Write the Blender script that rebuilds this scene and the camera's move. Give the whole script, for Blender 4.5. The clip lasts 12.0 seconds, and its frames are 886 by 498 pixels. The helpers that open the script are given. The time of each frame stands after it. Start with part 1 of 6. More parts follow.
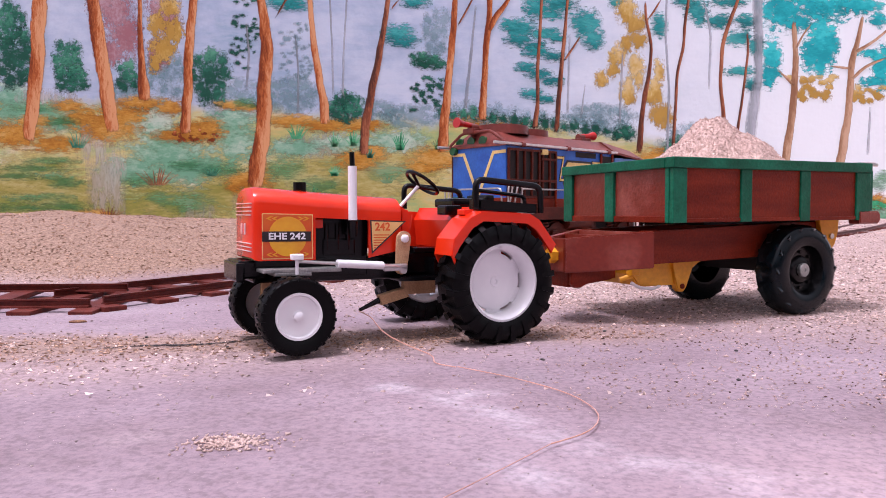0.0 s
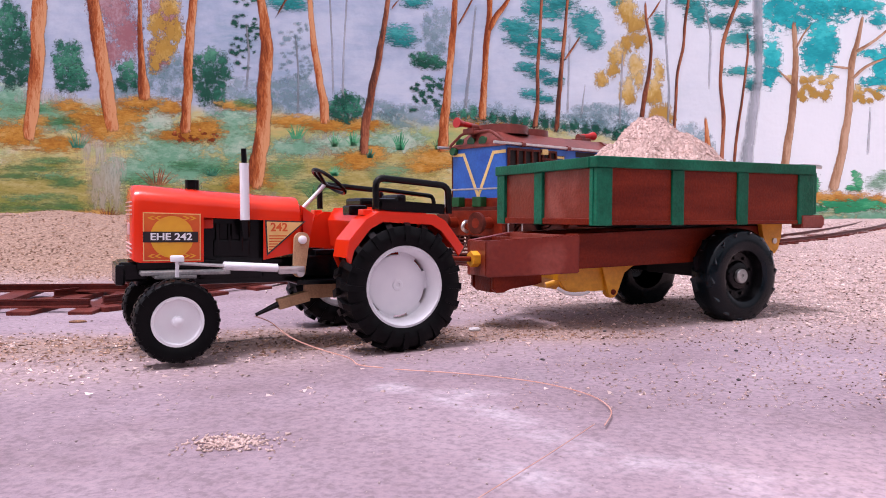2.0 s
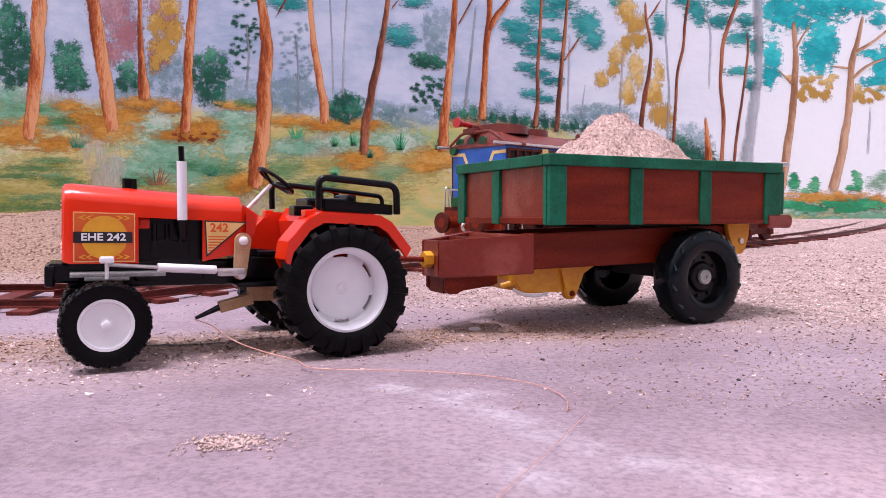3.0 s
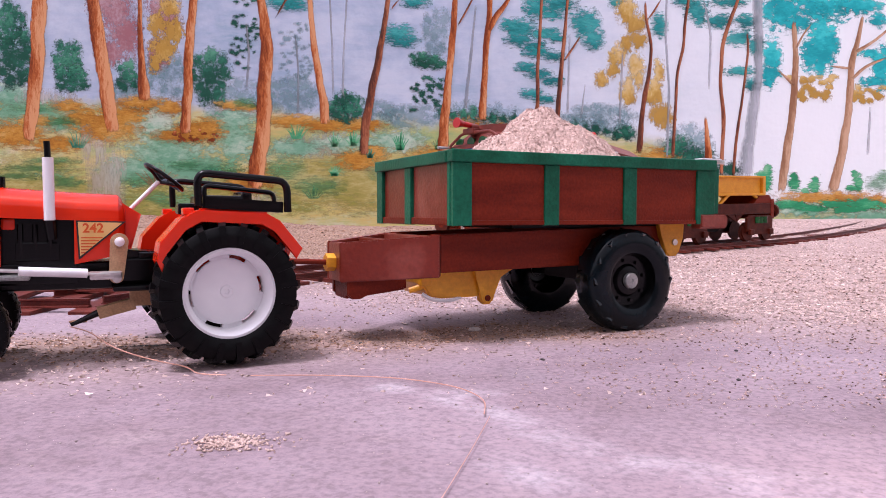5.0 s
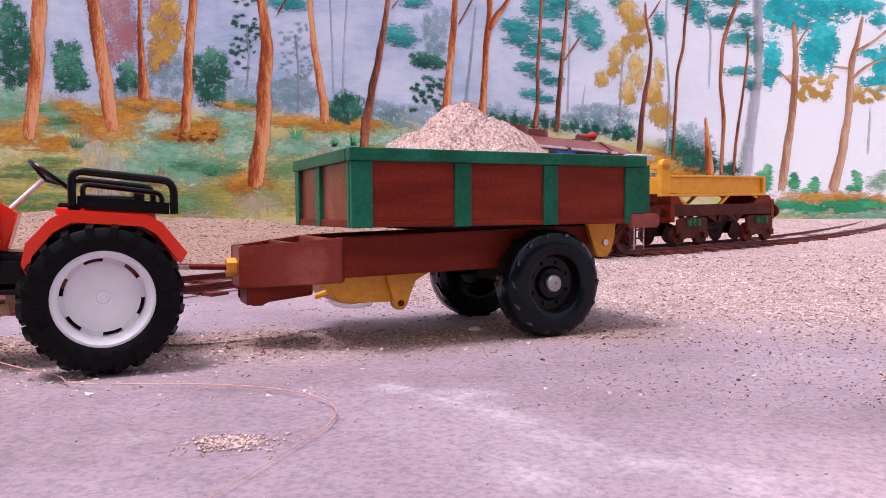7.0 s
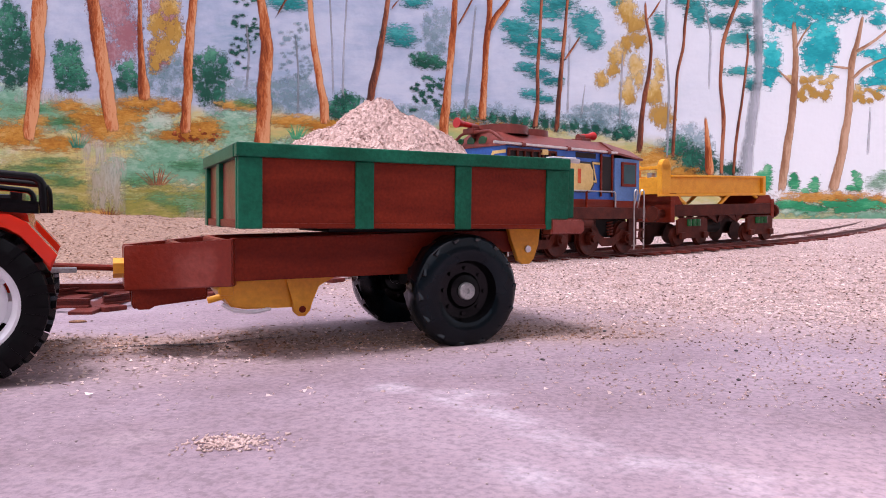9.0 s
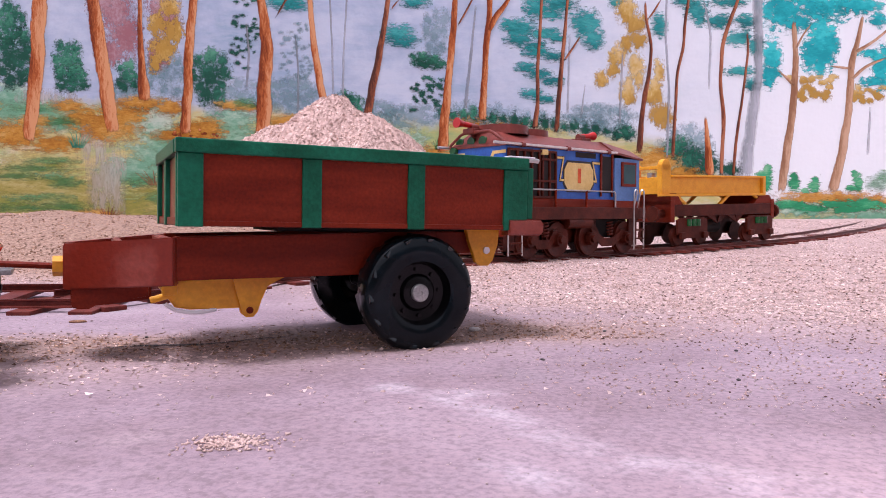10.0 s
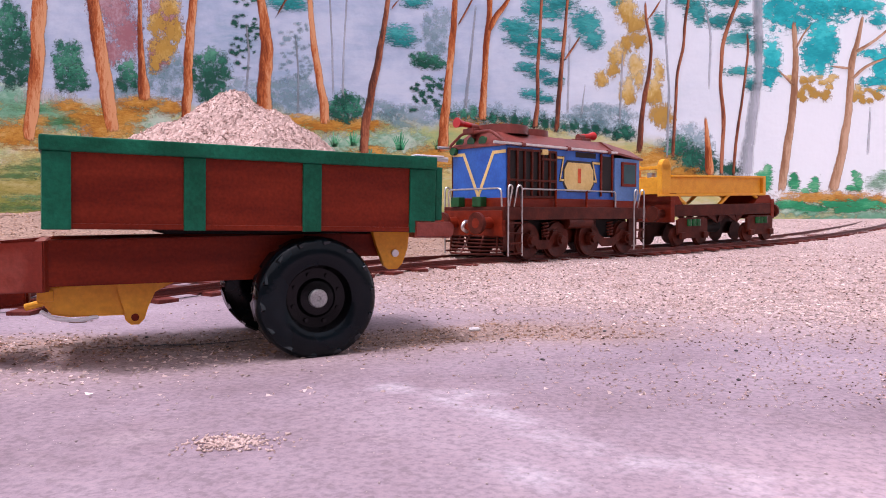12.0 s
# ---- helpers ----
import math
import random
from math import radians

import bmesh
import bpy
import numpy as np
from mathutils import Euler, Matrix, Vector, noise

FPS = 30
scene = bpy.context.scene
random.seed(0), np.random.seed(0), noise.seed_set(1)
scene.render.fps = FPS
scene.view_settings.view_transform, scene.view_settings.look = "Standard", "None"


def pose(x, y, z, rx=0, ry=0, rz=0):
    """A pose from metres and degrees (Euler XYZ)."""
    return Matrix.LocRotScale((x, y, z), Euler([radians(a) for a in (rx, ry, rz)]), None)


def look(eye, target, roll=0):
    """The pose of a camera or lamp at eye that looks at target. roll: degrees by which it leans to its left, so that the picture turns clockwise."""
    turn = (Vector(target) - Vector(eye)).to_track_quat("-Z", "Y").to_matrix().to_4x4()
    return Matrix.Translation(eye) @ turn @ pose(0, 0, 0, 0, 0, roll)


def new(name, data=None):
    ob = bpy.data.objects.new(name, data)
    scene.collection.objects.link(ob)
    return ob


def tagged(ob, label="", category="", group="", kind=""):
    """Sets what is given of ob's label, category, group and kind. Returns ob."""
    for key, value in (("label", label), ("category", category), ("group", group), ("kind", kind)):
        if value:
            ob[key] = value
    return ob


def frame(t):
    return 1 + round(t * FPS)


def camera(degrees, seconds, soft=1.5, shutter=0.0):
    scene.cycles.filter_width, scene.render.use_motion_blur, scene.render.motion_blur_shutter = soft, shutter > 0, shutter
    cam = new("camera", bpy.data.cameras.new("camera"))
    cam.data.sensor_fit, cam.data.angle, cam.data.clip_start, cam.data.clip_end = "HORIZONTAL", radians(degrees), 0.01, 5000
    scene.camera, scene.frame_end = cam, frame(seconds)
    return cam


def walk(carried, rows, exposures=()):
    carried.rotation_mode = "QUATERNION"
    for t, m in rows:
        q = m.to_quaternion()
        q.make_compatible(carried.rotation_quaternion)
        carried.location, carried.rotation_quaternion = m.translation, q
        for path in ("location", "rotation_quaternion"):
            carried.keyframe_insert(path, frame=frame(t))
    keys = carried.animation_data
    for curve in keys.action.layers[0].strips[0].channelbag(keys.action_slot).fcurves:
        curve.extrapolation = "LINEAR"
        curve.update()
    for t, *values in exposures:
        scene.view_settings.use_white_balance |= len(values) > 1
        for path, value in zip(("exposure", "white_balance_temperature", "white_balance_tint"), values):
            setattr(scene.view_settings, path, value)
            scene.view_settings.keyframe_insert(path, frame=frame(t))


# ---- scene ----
import itertools

cam = camera(62.58, 12.0, soft=0.9)
STAND = pose(0, 0, 0.070, 87.2, 0, 0)
walk(cam, [(0, STAND), (12, STAND)], exposures=[(0, 0.60, 6250, 31), (12, 0.60, 6250, 31)])

# ---- light: a bright hazy day, high soft sun ----
SUN_EL, SUN_AZ = 74, -126      # degrees; azimuth from +y towards +x
world = bpy.data.worlds.new("sky")
scene.world = world
world.use_nodes = True
wn = world.node_tree
sky = wn.nodes.new("ShaderNodeTexSky")
sky.sky_type = "NISHITA"
sky.sun_disc = False
sky.sun_elevation, sky.sun_rotation = radians(SUN_EL), radians(SUN_AZ)
sky.dust_density, sky.air_density = 4.0, 1.0
haze = wn.nodes.new("ShaderNodeHueSaturation")      # thin white cloud
haze.inputs["Saturation"].default_value = 0.08
wn.links.new(sky.outputs[0], haze.inputs["Color"])
wn.links.new(haze.outputs[0], wn.nodes["Background"].inputs[0])
wn.nodes["Background"].inputs[1].default_value = 0.125
sun = bpy.data.lights.new("sun", "SUN")
sun.energy, sun.angle, sun.color = 1.9, radians(14), (0.93, 0.94, 1.0)
sun_ob = new("sun", sun)
sd = Vector((math.sin(radians(SUN_AZ)) * math.cos(radians(SUN_EL)), math.cos(radians(SUN_AZ)) * math.cos(radians(SUN_EL)), math.sin(radians(SUN_EL))))
sun_ob.matrix_world = look(sd * 5, (0, 0, 0))


# ---- materials ----
def material(name, a, b=None, rough=0.6, metal=0.0, scale=60.0, detail=6.0, fine=0.0, bump=0.0, bump_scale=None, spec=0.5, coat=0.0, low=0.35, high=0.65, isl=0.0, stretch=(1, 1, 1)):
    """Two colours mixed by noise, with bump, and speckle of a finer noise."""
    m = bpy.data.materials.new(name)
    m.use_nodes = True
    nt = m.node_tree
    p = nt.nodes["Principled BSDF"]
    tc = nt.nodes.new("ShaderNodeTexCoord")
    n1 = nt.nodes.new("ShaderNodeTexNoise")
    n1.inputs["Scale"].default_value, n1.inputs["Detail"].default_value = scale, detail
    mp0 = nt.nodes.new("ShaderNodeMapping")
    mp0.inputs["Scale"].default_value = stretch
    nt.links.new(tc.outputs["Object"], mp0.inputs["Vector"])
    nt.links.new(mp0.outputs[0], n1.inputs["Vector"])
    ramp = nt.nodes.new("ShaderNodeValToRGB")
    ramp.color_ramp.elements[0].position, ramp.color_ramp.elements[1].position = low, high
    ramp.color_ramp.elements[0].color = (*a, 1)
    ramp.color_ramp.elements[1].color = (*(b or a), 1)
    nt.links.new(n1.outputs["Fac"], ramp.inputs[0])
    out = ramp.outputs[0]
    n2 = nt.nodes.new("ShaderNodeTexNoise")
    n2.inputs["Scale"].default_value, n2.inputs["Detail"].default_value = bump_scale or scale * 8, 4
    nt.links.new(tc.outputs["Object"], n2.inputs["Vector"])
    if fine or isl:
        hsv = nt.nodes.new("ShaderNodeHueSaturation")
        mp = nt.nodes.new("ShaderNodeMapRange")
        src = n2.outputs["Fac"]
        k = fine
        if isl:
            geo = nt.nodes.new("ShaderNodeNewGeometry")
            src, k = geo.outputs["Random Per Island"], isl
        mp.inputs["To Min"].default_value, mp.inputs["To Max"].default_value = 1 - k, 1 + k
        if not isl:
            mp.inputs["From Min"].default_value, mp.inputs["From Max"].default_value = 0.3, 0.7
        nt.links.new(src, mp.inputs["Value"])
        nt.links.new(mp.outputs[0], hsv.inputs["Value"])
        nt.links.new(out, hsv.inputs["Color"])
        out = hsv.outputs[0]
    nt.links.new(out, p.inputs["Base Color"])
    p.inputs["Roughness"].default_value, p.inputs["Metallic"].default_value = rough, metal
    p.inputs["Specular IOR Level"].default_value = spec
    p.inputs["Coat Weight"].default_value = coat
    if bump:
        bp = nt.nodes.new("ShaderNodeBump")
        bp.inputs["Strength"].default_value, bp.inputs["Distance"].default_value = bump, 0.001
        nt.links.new(n2.outputs["Fac"], bp.inputs["Height"])
        nt.links.new(bp.outputs[0], p.inputs["Normal"])
    return m


RED = material("red_plastic", (0.72, 0.026, 0.004), (0.80, 0.038, 0.006), 0.16, scale=30, bump=0.03, bump_scale=900, spec=0.5)
BLACK = material("black_plastic", (0.0018, 0.0018, 0.0022), (0.004, 0.004, 0.0045), 0.20, scale=80, bump=0.05, bump_scale=1500, spec=0.22)
RUBBER = material("tyre_rubber", (0.0018, 0.0018, 0.0022), (0.0045, 0.0045, 0.0048), 0.36, scale=90, fine=0.25, bump=0.15, bump_scale=1800, spec=0.12)
TRAILER_TYRE = material("glossy_black_tyre", (0.0012, 0.0035, 0.005), (0.003, 0.008, 0.011), 0.16, scale=70, bump=0.12, bump_scale=260, spec=0.20)
WHITE = material("white_plastic", (0.82, 0.82, 0.84), (0.88, 0.88, 0.89), 0.35, scale=70, bump=0.03, bump_scale=600)
GREY = material("dull_metal", (0.30, 0.31, 0.30), (0.42, 0.42, 0.40), 0.42, 0.7, scale=120, fine=0.2)
TAN = material("tan_card", (0.42, 0.24, 0.12), (0.52, 0.32, 0.17), 0.7, scale=140, fine=0.15, bump=0.1)
TREAD = material("worn_glossy_tread", (0.002, 0.006, 0.008), (0.006, 0.016, 0.020), 0.14, scale=120, bump=0.15, bump_scale=300, spec=0.55)
MAROON = material("maroon_paint", (0.140, 0.0125, 0.0035), (0.215, 0.024, 0.0075), 0.40, scale=55, fine=0.18, bump=0.3, bump_scale=700, spec=0.16, stretch=(0.3, 1, 2))
# patchy maroon made lighter, with light on the trailer's front put into its colour
MAROON_WORN_LIT = material("maroon_paint_worn_lit", (0.185, 0.020, 0.008), (0.38, 0.105, 0.075), 0.30, scale=38, fine=0.12, bump=0.25, bump_scale=500, low=0.45, high=0.78, spec=0.5)
GREEN = material("green_paint", (0.0006, 0.082, 0.040), (0.003, 0.140, 0.074), 0.38, scale=48, fine=0.18, bump=0.3, bump_scale=600, spec=0.2)
YELLOW = material("ochre_plastic", (0.70, 0.29, 0.006), (0.80, 0.37, 0.015), 0.42, scale=60, fine=0.08, bump=0.1)
STEEL = material("bright_steel", (0.55, 0.54, 0.52), (0.7, 0.68, 0.66), 0.3, 0.9, scale=200)
COPPER = material("copper_wire", (0.66, 0.33, 0.24), (0.78, 0.46, 0.36), 0.35, 0.3, scale=150)
BLUE = material("blue_paint", (0.010, 0.080, 0.36), (0.020, 0.130, 0.50), 0.34, scale=40, fine=0.1, bump=0.1)
BLUE_LIGHT = material("pale_blue_paint", (0.07, 0.18, 0.42), (0.10, 0.23, 0.50), 0.45, scale=40, fine=0.1)
CREAM = material("cream_paint", (0.72, 0.50, 0.16), (0.80, 0.60, 0.24), 0.5, scale=60, fine=0.08)
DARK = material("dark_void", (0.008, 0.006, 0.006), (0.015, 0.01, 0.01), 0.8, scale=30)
LAMP_GREEN = material("green_glass_lens", (0.004, 0.05, 0.012), (0.01, 0.10, 0.03), 0.15, scale=60)
RAIL = material("rail_brown", (0.070, 0.011, 0.007), (0.125, 0.022, 0.015), 0.36, scale=45, fine=0.25, bump=0.2, bump_scale=500, spec=0.25)
SLEEPER = material("sleeper_brown", (0.085, 0.015, 0.010), (0.155, 0.032, 0.022), 0.5, scale=45, fine=0.25, bump=0.25, bump_scale=500, spec=0.2)
GRAIN = material("sawdust_grain", (0.46, 0.33, 0.28), (0.68, 0.54, 0.49), 0.8, scale=9, isl=0.5)
GRIT = material("grit", (0.38, 0.295, 0.275), (0.56, 0.455, 0.430), 0.8, scale=12, isl=0.4)
BANK_GRAIN = material("old_sawdust_grain", (0.26, 0.145, 0.090), (0.46, 0.29, 0.20), 0.8, scale=9, isl=0.45)
HEAP = material("heap_sawdust", (0.50, 0.345, 0.290), (0.68, 0.495, 0.430), 0.85, scale=60, isl=0.15)
CRUMB = material("bark_crumb", (0.075, 0.036, 0.022), (0.17, 0.090, 0.058), 0.8, scale=40, isl=0.5)
HEAP_CORE = material("heap_core", (0.42, 0.285, 0.235), (0.64, 0.455, 0.390), 0.9, scale=420, fine=0.2, bump=0.6, bump_scale=900)


# ---- mesh helpers ----
def part(name, bm, mat, parent=None, label="", smooth=False):
    me = bpy.data.meshes.new(name)
    bmesh.ops.recalc_face_normals(bm, faces=bm.faces)
    bm.to_mesh(me)
    bm.free()
    if smooth:
        for f in me.polygons:
            f.use_smooth = True
        me.set_sharp_from_angle(angle=radians(38))
    me.materials.append(mat)
    ob = new(name, me)
    if parent:
        ob.parent = parent
    if label:
        ob["label"] = label
    return ob


def thing(name, label, category, group="", m=None):
    ob = new(name)
    ob.empty_display_size = 0.01
    if m:
        ob.matrix_basis = m
    return tagged(ob, label, category, group)


def box(bm, x0, x1, y0, y1, z0, z1, bevel=0.0006, m=None):
    vs = [bm.verts.new((x, y, z)) for x in (x0, x1) for y in (y0, y1) for z in (z0, z1)]
    fs = [bm.faces.new([vs[i] for i in q]) for q in ((0, 1, 3, 2), (4, 6, 7, 5), (0, 4, 5, 1), (2, 3, 7, 6), (0, 2, 6, 4), (1, 5, 7, 3))]
    if bevel:
        es = list({e for f in fs for e in f.edges})
        r = bmesh.ops.bevel(bm, geom=es, offset=bevel, segments=2, affect="EDGES", profile=0.6)
        vs = list({v for f in r["faces"] for v in f.verts} | {v for v in vs if v.is_valid})
    if m:
        bmesh.ops.transform(bm, matrix=m, verts=vs)
    return bm


def slab(x0, x1, y0, y1, z0, z1, bevel=0.0006):
    return box(bmesh.new(), x0, x1, y0, y1, z0, z1, bevel)


def plate(bm, outline, y0, y1, bevel=0.0):
    """An outline in x, z pushed out from y0 to y1."""
    a = [bm.verts.new((x, y0, z)) for x, z in outline]
    b = [bm.verts.new((x, y1, z)) for x, z in outline]
    fs = [bm.faces.new(a), bm.faces.new(b[::-1])]
    n = len(a)
    for i in range(n):
        fs.append(bm.faces.new((a[i], a[(i + 1) % n], b[(i + 1) % n], b[i])))
    if bevel:
        es = [e for f in fs[:2] for e in f.edges]
        bmesh.ops.bevel(bm, geom=es, offset=bevel, segments=2, affect="EDGES")
    return bm


def rod(bm, a, b, r, r2=None, sides=14):
    a, b = Vector(a), Vector(b)
    d = b - a
    m = Matrix.Translation((a + b) / 2) @ d.to_track_quat("Z", "Y").to_matrix().to_4x4()
    bmesh.ops.create_cone(bm, cap_ends=True, segments=sides, radius1=r, radius2=r if r2 is None else r2, depth=d.length, matrix=m)
    return bm


def tube(bm, points, r, sides=8, closed=False):
    """A bent round bar through the points."""
    pts = [Vector(p) for p in points]
    rings = []
    n = len(pts)
    prev = None
    for i, p in enumerate(pts):
        d = (pts[(i + 1) % n] - pts[i - 1]) if closed else (pts[min(i + 1, n - 1)] - pts[max(i - 1, 0)])
        q = d.to_track_quat("Z", "Y").to_matrix()
        u, w = q @ Vector((1, 0, 0)), q @ Vector((0, 1, 0))
        if prev is not None:
            u = (prev - prev.project(d)).normalized()
            w = d.normalized().cross(u)
        prev = u
        rings.append([bm.verts.new(p + r * (math.cos(k * 2 * math.pi / sides) * u + math.sin(k * 2 * math.pi / sides) * w)) for k in range(sides)])
    for i in range(n if closed else n - 1):
        a, b = rings[i], rings[(i + 1) % n]
        for k in range(sides):
            bm.faces.new((a[k], a[(k + 1) % sides], b[(k + 1) % sides], b[k]))
    if not closed:
        bm.faces.new(rings[0])
        bm.faces.new(rings[-1][::-1])
    return bm


def rounded(points, r, steps=4):
    """A polyline with its inner corners rounded."""
    pts = [Vector(p) for p in points]
    out = [pts[0]]
    for a, b, c in zip(pts, pts[1:], pts[2:]):
        u, w = (a - b), (c - b)
        k = min(r, u.length / 2, w.length / 2)
        p, q = b + u.normalized() * k, b + w.normalized() * k
        for i in range(steps + 1):
            t = i / steps
            out.append((1 - t) ** 2 * p + 2 * t * (1 - t) * b + t * t * q)
    return out + [pts[-1]]


def lathe(profile, sides=40, bm=None, cap=False):
    """Rings about the y axis; profile of (y, radius)."""
    bm = bm or bmesh.new()
    rings = []
    for y, r in profile:
        if r < 1e-6:
            rings.append([bm.verts.new((0, y, 0))])
        else:
            rings.append([bm.verts.new((r * math.cos(2 * math.pi * k / sides), y, r * math.sin(2 * math.pi * k / sides))) for k in range(sides)])
    for a, b in zip(rings, rings[1:]):
        for k in range(sides):
            j = (k + 1) % sides
            if len(a) == 1 and len(b) == 1:
                continue
            if len(a) == 1:
                bm.faces.new((a[0], b[j], b[k]))
            elif len(b) == 1:
                bm.faces.new((a[k], a[j], b[0]))
            else:
                bm.faces.new((a[k], a[j], b[j], b[k]))
    return bm


# ---- the ground ----
def smooth(a, b, v):
    t = min(1.0, max(0.0, (v - a) / (b - a)))
    return t * t * (3 - 2 * t)


# the lie of the land: concrete in front, the track's bed, the bank along the wall
LAND = [(x, y, -0.0008) for x in (-0.7, -0.35, 0.0, 0.35, 0.7) for y in (-0.2, 0.15, 0.36)] + [
    (0.23, 0.52, 0.0016), (0.10, 0.47, 0.0), (-0.30, 0.45, -0.0005), (0.55, 0.60, 0.003), (1.0, 0.85, 0.012), (0.2, 0.75, 0.003), (-0.085, 0.362, -0.0020),
    (-0.45, 0.53, -0.001), (-0.251, 0.535, -0.001), (-0.189, 0.62, 0.003), (-0.051, 0.79, 0.004), (0.096, 0.95, 0.006), (0.329, 1.245, 0.004),
    (0.42, 1.34, 0.006), (0.674, 1.47, 0.011), (1.143, 1.90, 0.032), (-0.40, 0.68, 0.006), (-0.27, 0.72, 0.006), (-0.15, 0.85, 0.008),
    (-0.61, 1.0, 0.0640), (-0.53, 1.0, 0.0730), (-0.435, 1.05, 0.0540), (-0.387, 1.1, 0.0530), (-0.325, 1.15, 0.0600), (-0.217, 1.25, 0.044),
    (-0.05, 1.35, 0.036), (0.2, 1.6, 0.030), (0.5, 1.9, 0.032), (0.955, 2.1, 0.047), (1.4, 2.4, 0.048), (-1.2, 1.0, 0.07),
    (-0.6, 1.7, 0.03), (0.0, 2.3, 0.025), (1.0, 2.7, 0.045), (-1.2, 2.5, 0.03), (2.2, 2.5, 0.05), (2.0, 1.2, 0.02)]


def plate_spline():
    p = np.array(LAND)
    d = np.hypot(p[:, None, 0] - p[None, :, 0], p[:, None, 1] - p[None, :, 1])
    k = np.where(d > 0, d * d * np.log(np.maximum(d, 1e-9)), 0)
    n = len(p)
    A = np.zeros((n + 3, n + 3))
    A[:n, :n] = k + 2e-3 * np.eye(n)
    A[:n, n:] = np.column_stack([np.ones(n), p[:, :2]])
    A[n:, :n] = A[:n, n:].T
    return p, np.linalg.solve(A, np.concatenate([p[:, 2], np.zeros(3)]))


LAND_P, LAND_W = plate_spline()


def height(x, y):
    """Height of the ground: a worn concrete floor that rises to loose sawdust and a bank along the wall."""
    cx, cy = min(2.4, max(-1.4, x)), min(2.75, max(-0.25, y))
    d2 = (LAND_P[:, 0] - cx) ** 2 + (LAND_P[:, 1] - cy) ** 2 + 1e-12
    n = len(LAND_P)
    z = float((LAND_W[:n] * d2 * 0.5 * np.log(d2)).sum() + LAND_W[n] + LAND_W[n + 1] * cx + LAND_W[n + 2] * cy)
    loose = smooth(0.50, 0.75, y + 0.25 * x)
    p = Vector((x, y, 0))
    z += 0.0024 * loose * noise.noise(p * 22) + 0.0016 * loose * noise.noise(p * 60) + 0.007 * smooth(0.8, 1.0, y) * smooth(0.1, -0.2, x) * noise.noise(p * 13)
    z += 0.0005 * noise.noise(p * 9)
    return z


def ground_material():
    m = bpy.data.materials.new("worn_concrete")
    m.use_nodes = True
    nt = m.node_tree
    p = nt.nodes["Principled BSDF"]
    geo = nt.nodes.new("ShaderNodeNewGeometry")

    def tex(scale, detail, rough=0.55, kind="ShaderNodeTexNoise"):
        n = nt.nodes.new(kind)
        n.inputs["Scale"].default_value = scale
        if kind == "ShaderNodeTexNoise":
            n.inputs["Detail"].default_value, n.inputs["Roughness"].default_value = detail, rough
        nt.links.new(geo.outputs["Position"], n.inputs["Vector"])
        return n

    def ramp(src, stops):
        r = nt.nodes.new("ShaderNodeValToRGB")
        while len(r.color_ramp.elements) < len(stops):
            r.color_ramp.elements.new(0.5)
        for e, (pos, c) in zip(r.color_ramp.elements, stops):
            e.position, e.color = pos, (*c, 1)
        nt.links.new(src, r.inputs[0])
        return r.outputs[0]

    def mix(fac, a, b):
        n = nt.nodes.new("ShaderNodeMix")
        n.data_type = "RGBA"
        for s, v in ((n.inputs["Factor"], fac), (n.inputs[6], a), (n.inputs[7], b)):
            if isinstance(v, tuple):
                s.default_value = (*v, 1)
            elif isinstance(v, float):
                s.default_value = v
            else:
                nt.links.new(v, s)
        return n.outputs[2]

    base = ramp(tex(7, 8, 0.65).outputs["Fac"], [(0.32, (0.195, 0.135, 0.150)), (0.5, (0.275, 0.203, 0.228)), (0.70, (0.365, 0.285, 0.312))])
    worn = ramp(tex(16, 6, 0.7).outputs["Fac"], [(0.56, (0, 0, 0)), (0.74, (0.8, 0.8, 0.8))])
    sep0 = nt.nodes.new("ShaderNodeSeparateColor")
    col = nt.nodes.new("ShaderNodeVertexColor")
    col.layer_name = "loose"
    nt.links.new(col.outputs[0], sep0.inputs[0])
    base = mix(worn, base, (0.37, 0.285, 0.290))
    smear = nt.nodes.new("ShaderNodeMath")
    smear.operation = "MULTIPLY"
    nt.links.new(sep0.outputs[1], smear.inputs[0])
    nt.links.new(ramp(tex(45, 6, 0.75).outputs["Fac"], [(0.40, (0.1, 0.1, 0.1)), (0.62, (1, 1, 1))]), smear.inputs[1])
    base = mix(smear.outputs[0], base, (0.42, 0.355, 0.385))
    rosy = nt.nodes.new("ShaderNodeMath")
    rosy.operation = "MULTIPLY"
    rosy.inputs[1].default_value = 0.6
    nt.links.new(sep0.outputs[2], rosy.inputs[0])
    base = mix(rosy.outputs[0], base, (0.54, 0.40, 0.42))
    damp = ramp(tex(4.5, 3, 0.5).outputs["Fac"], [(0.60, (0, 0, 0)), (0.72, (0.6, 0.6, 0.6))])
    base = mix(damp, base, (0.22, 0.20, 0.22))
    speck = ramp(tex(420, 3, 0.6).outputs["Fac"], [(0.36, (0.55, 0.55, 0.55)), (0.5, (1, 1, 1)), (0.66, (1.35, 1.3, 1.25))])
    mul = nt.nodes.new("ShaderNodeMix")
    mul.data_type, mul.blend_type = "RGBA", "MULTIPLY"
    mul.inputs["Factor"].default_value = 0.5
    nt.links.new(base, mul.inputs[6])
    nt.links.new(speck, mul.inputs[7])
    dust = ramp(tex(330, 5, 0.7).outputs["Fac"], [(0.36, (0.17, 0.105, 0.080)), (0.5, (0.375, 0.265, 0.232)), (0.64, (0.58, 0.43, 0.405))])
    old = ramp(tex(330, 5, 0.7).outputs["Fac"], [(0.36, (0.13, 0.070, 0.042)), (0.5, (0.27, 0.165, 0.110)), (0.64, (0.43, 0.285, 0.205))])
    dust = mix(col.outputs["Alpha"], dust, old)
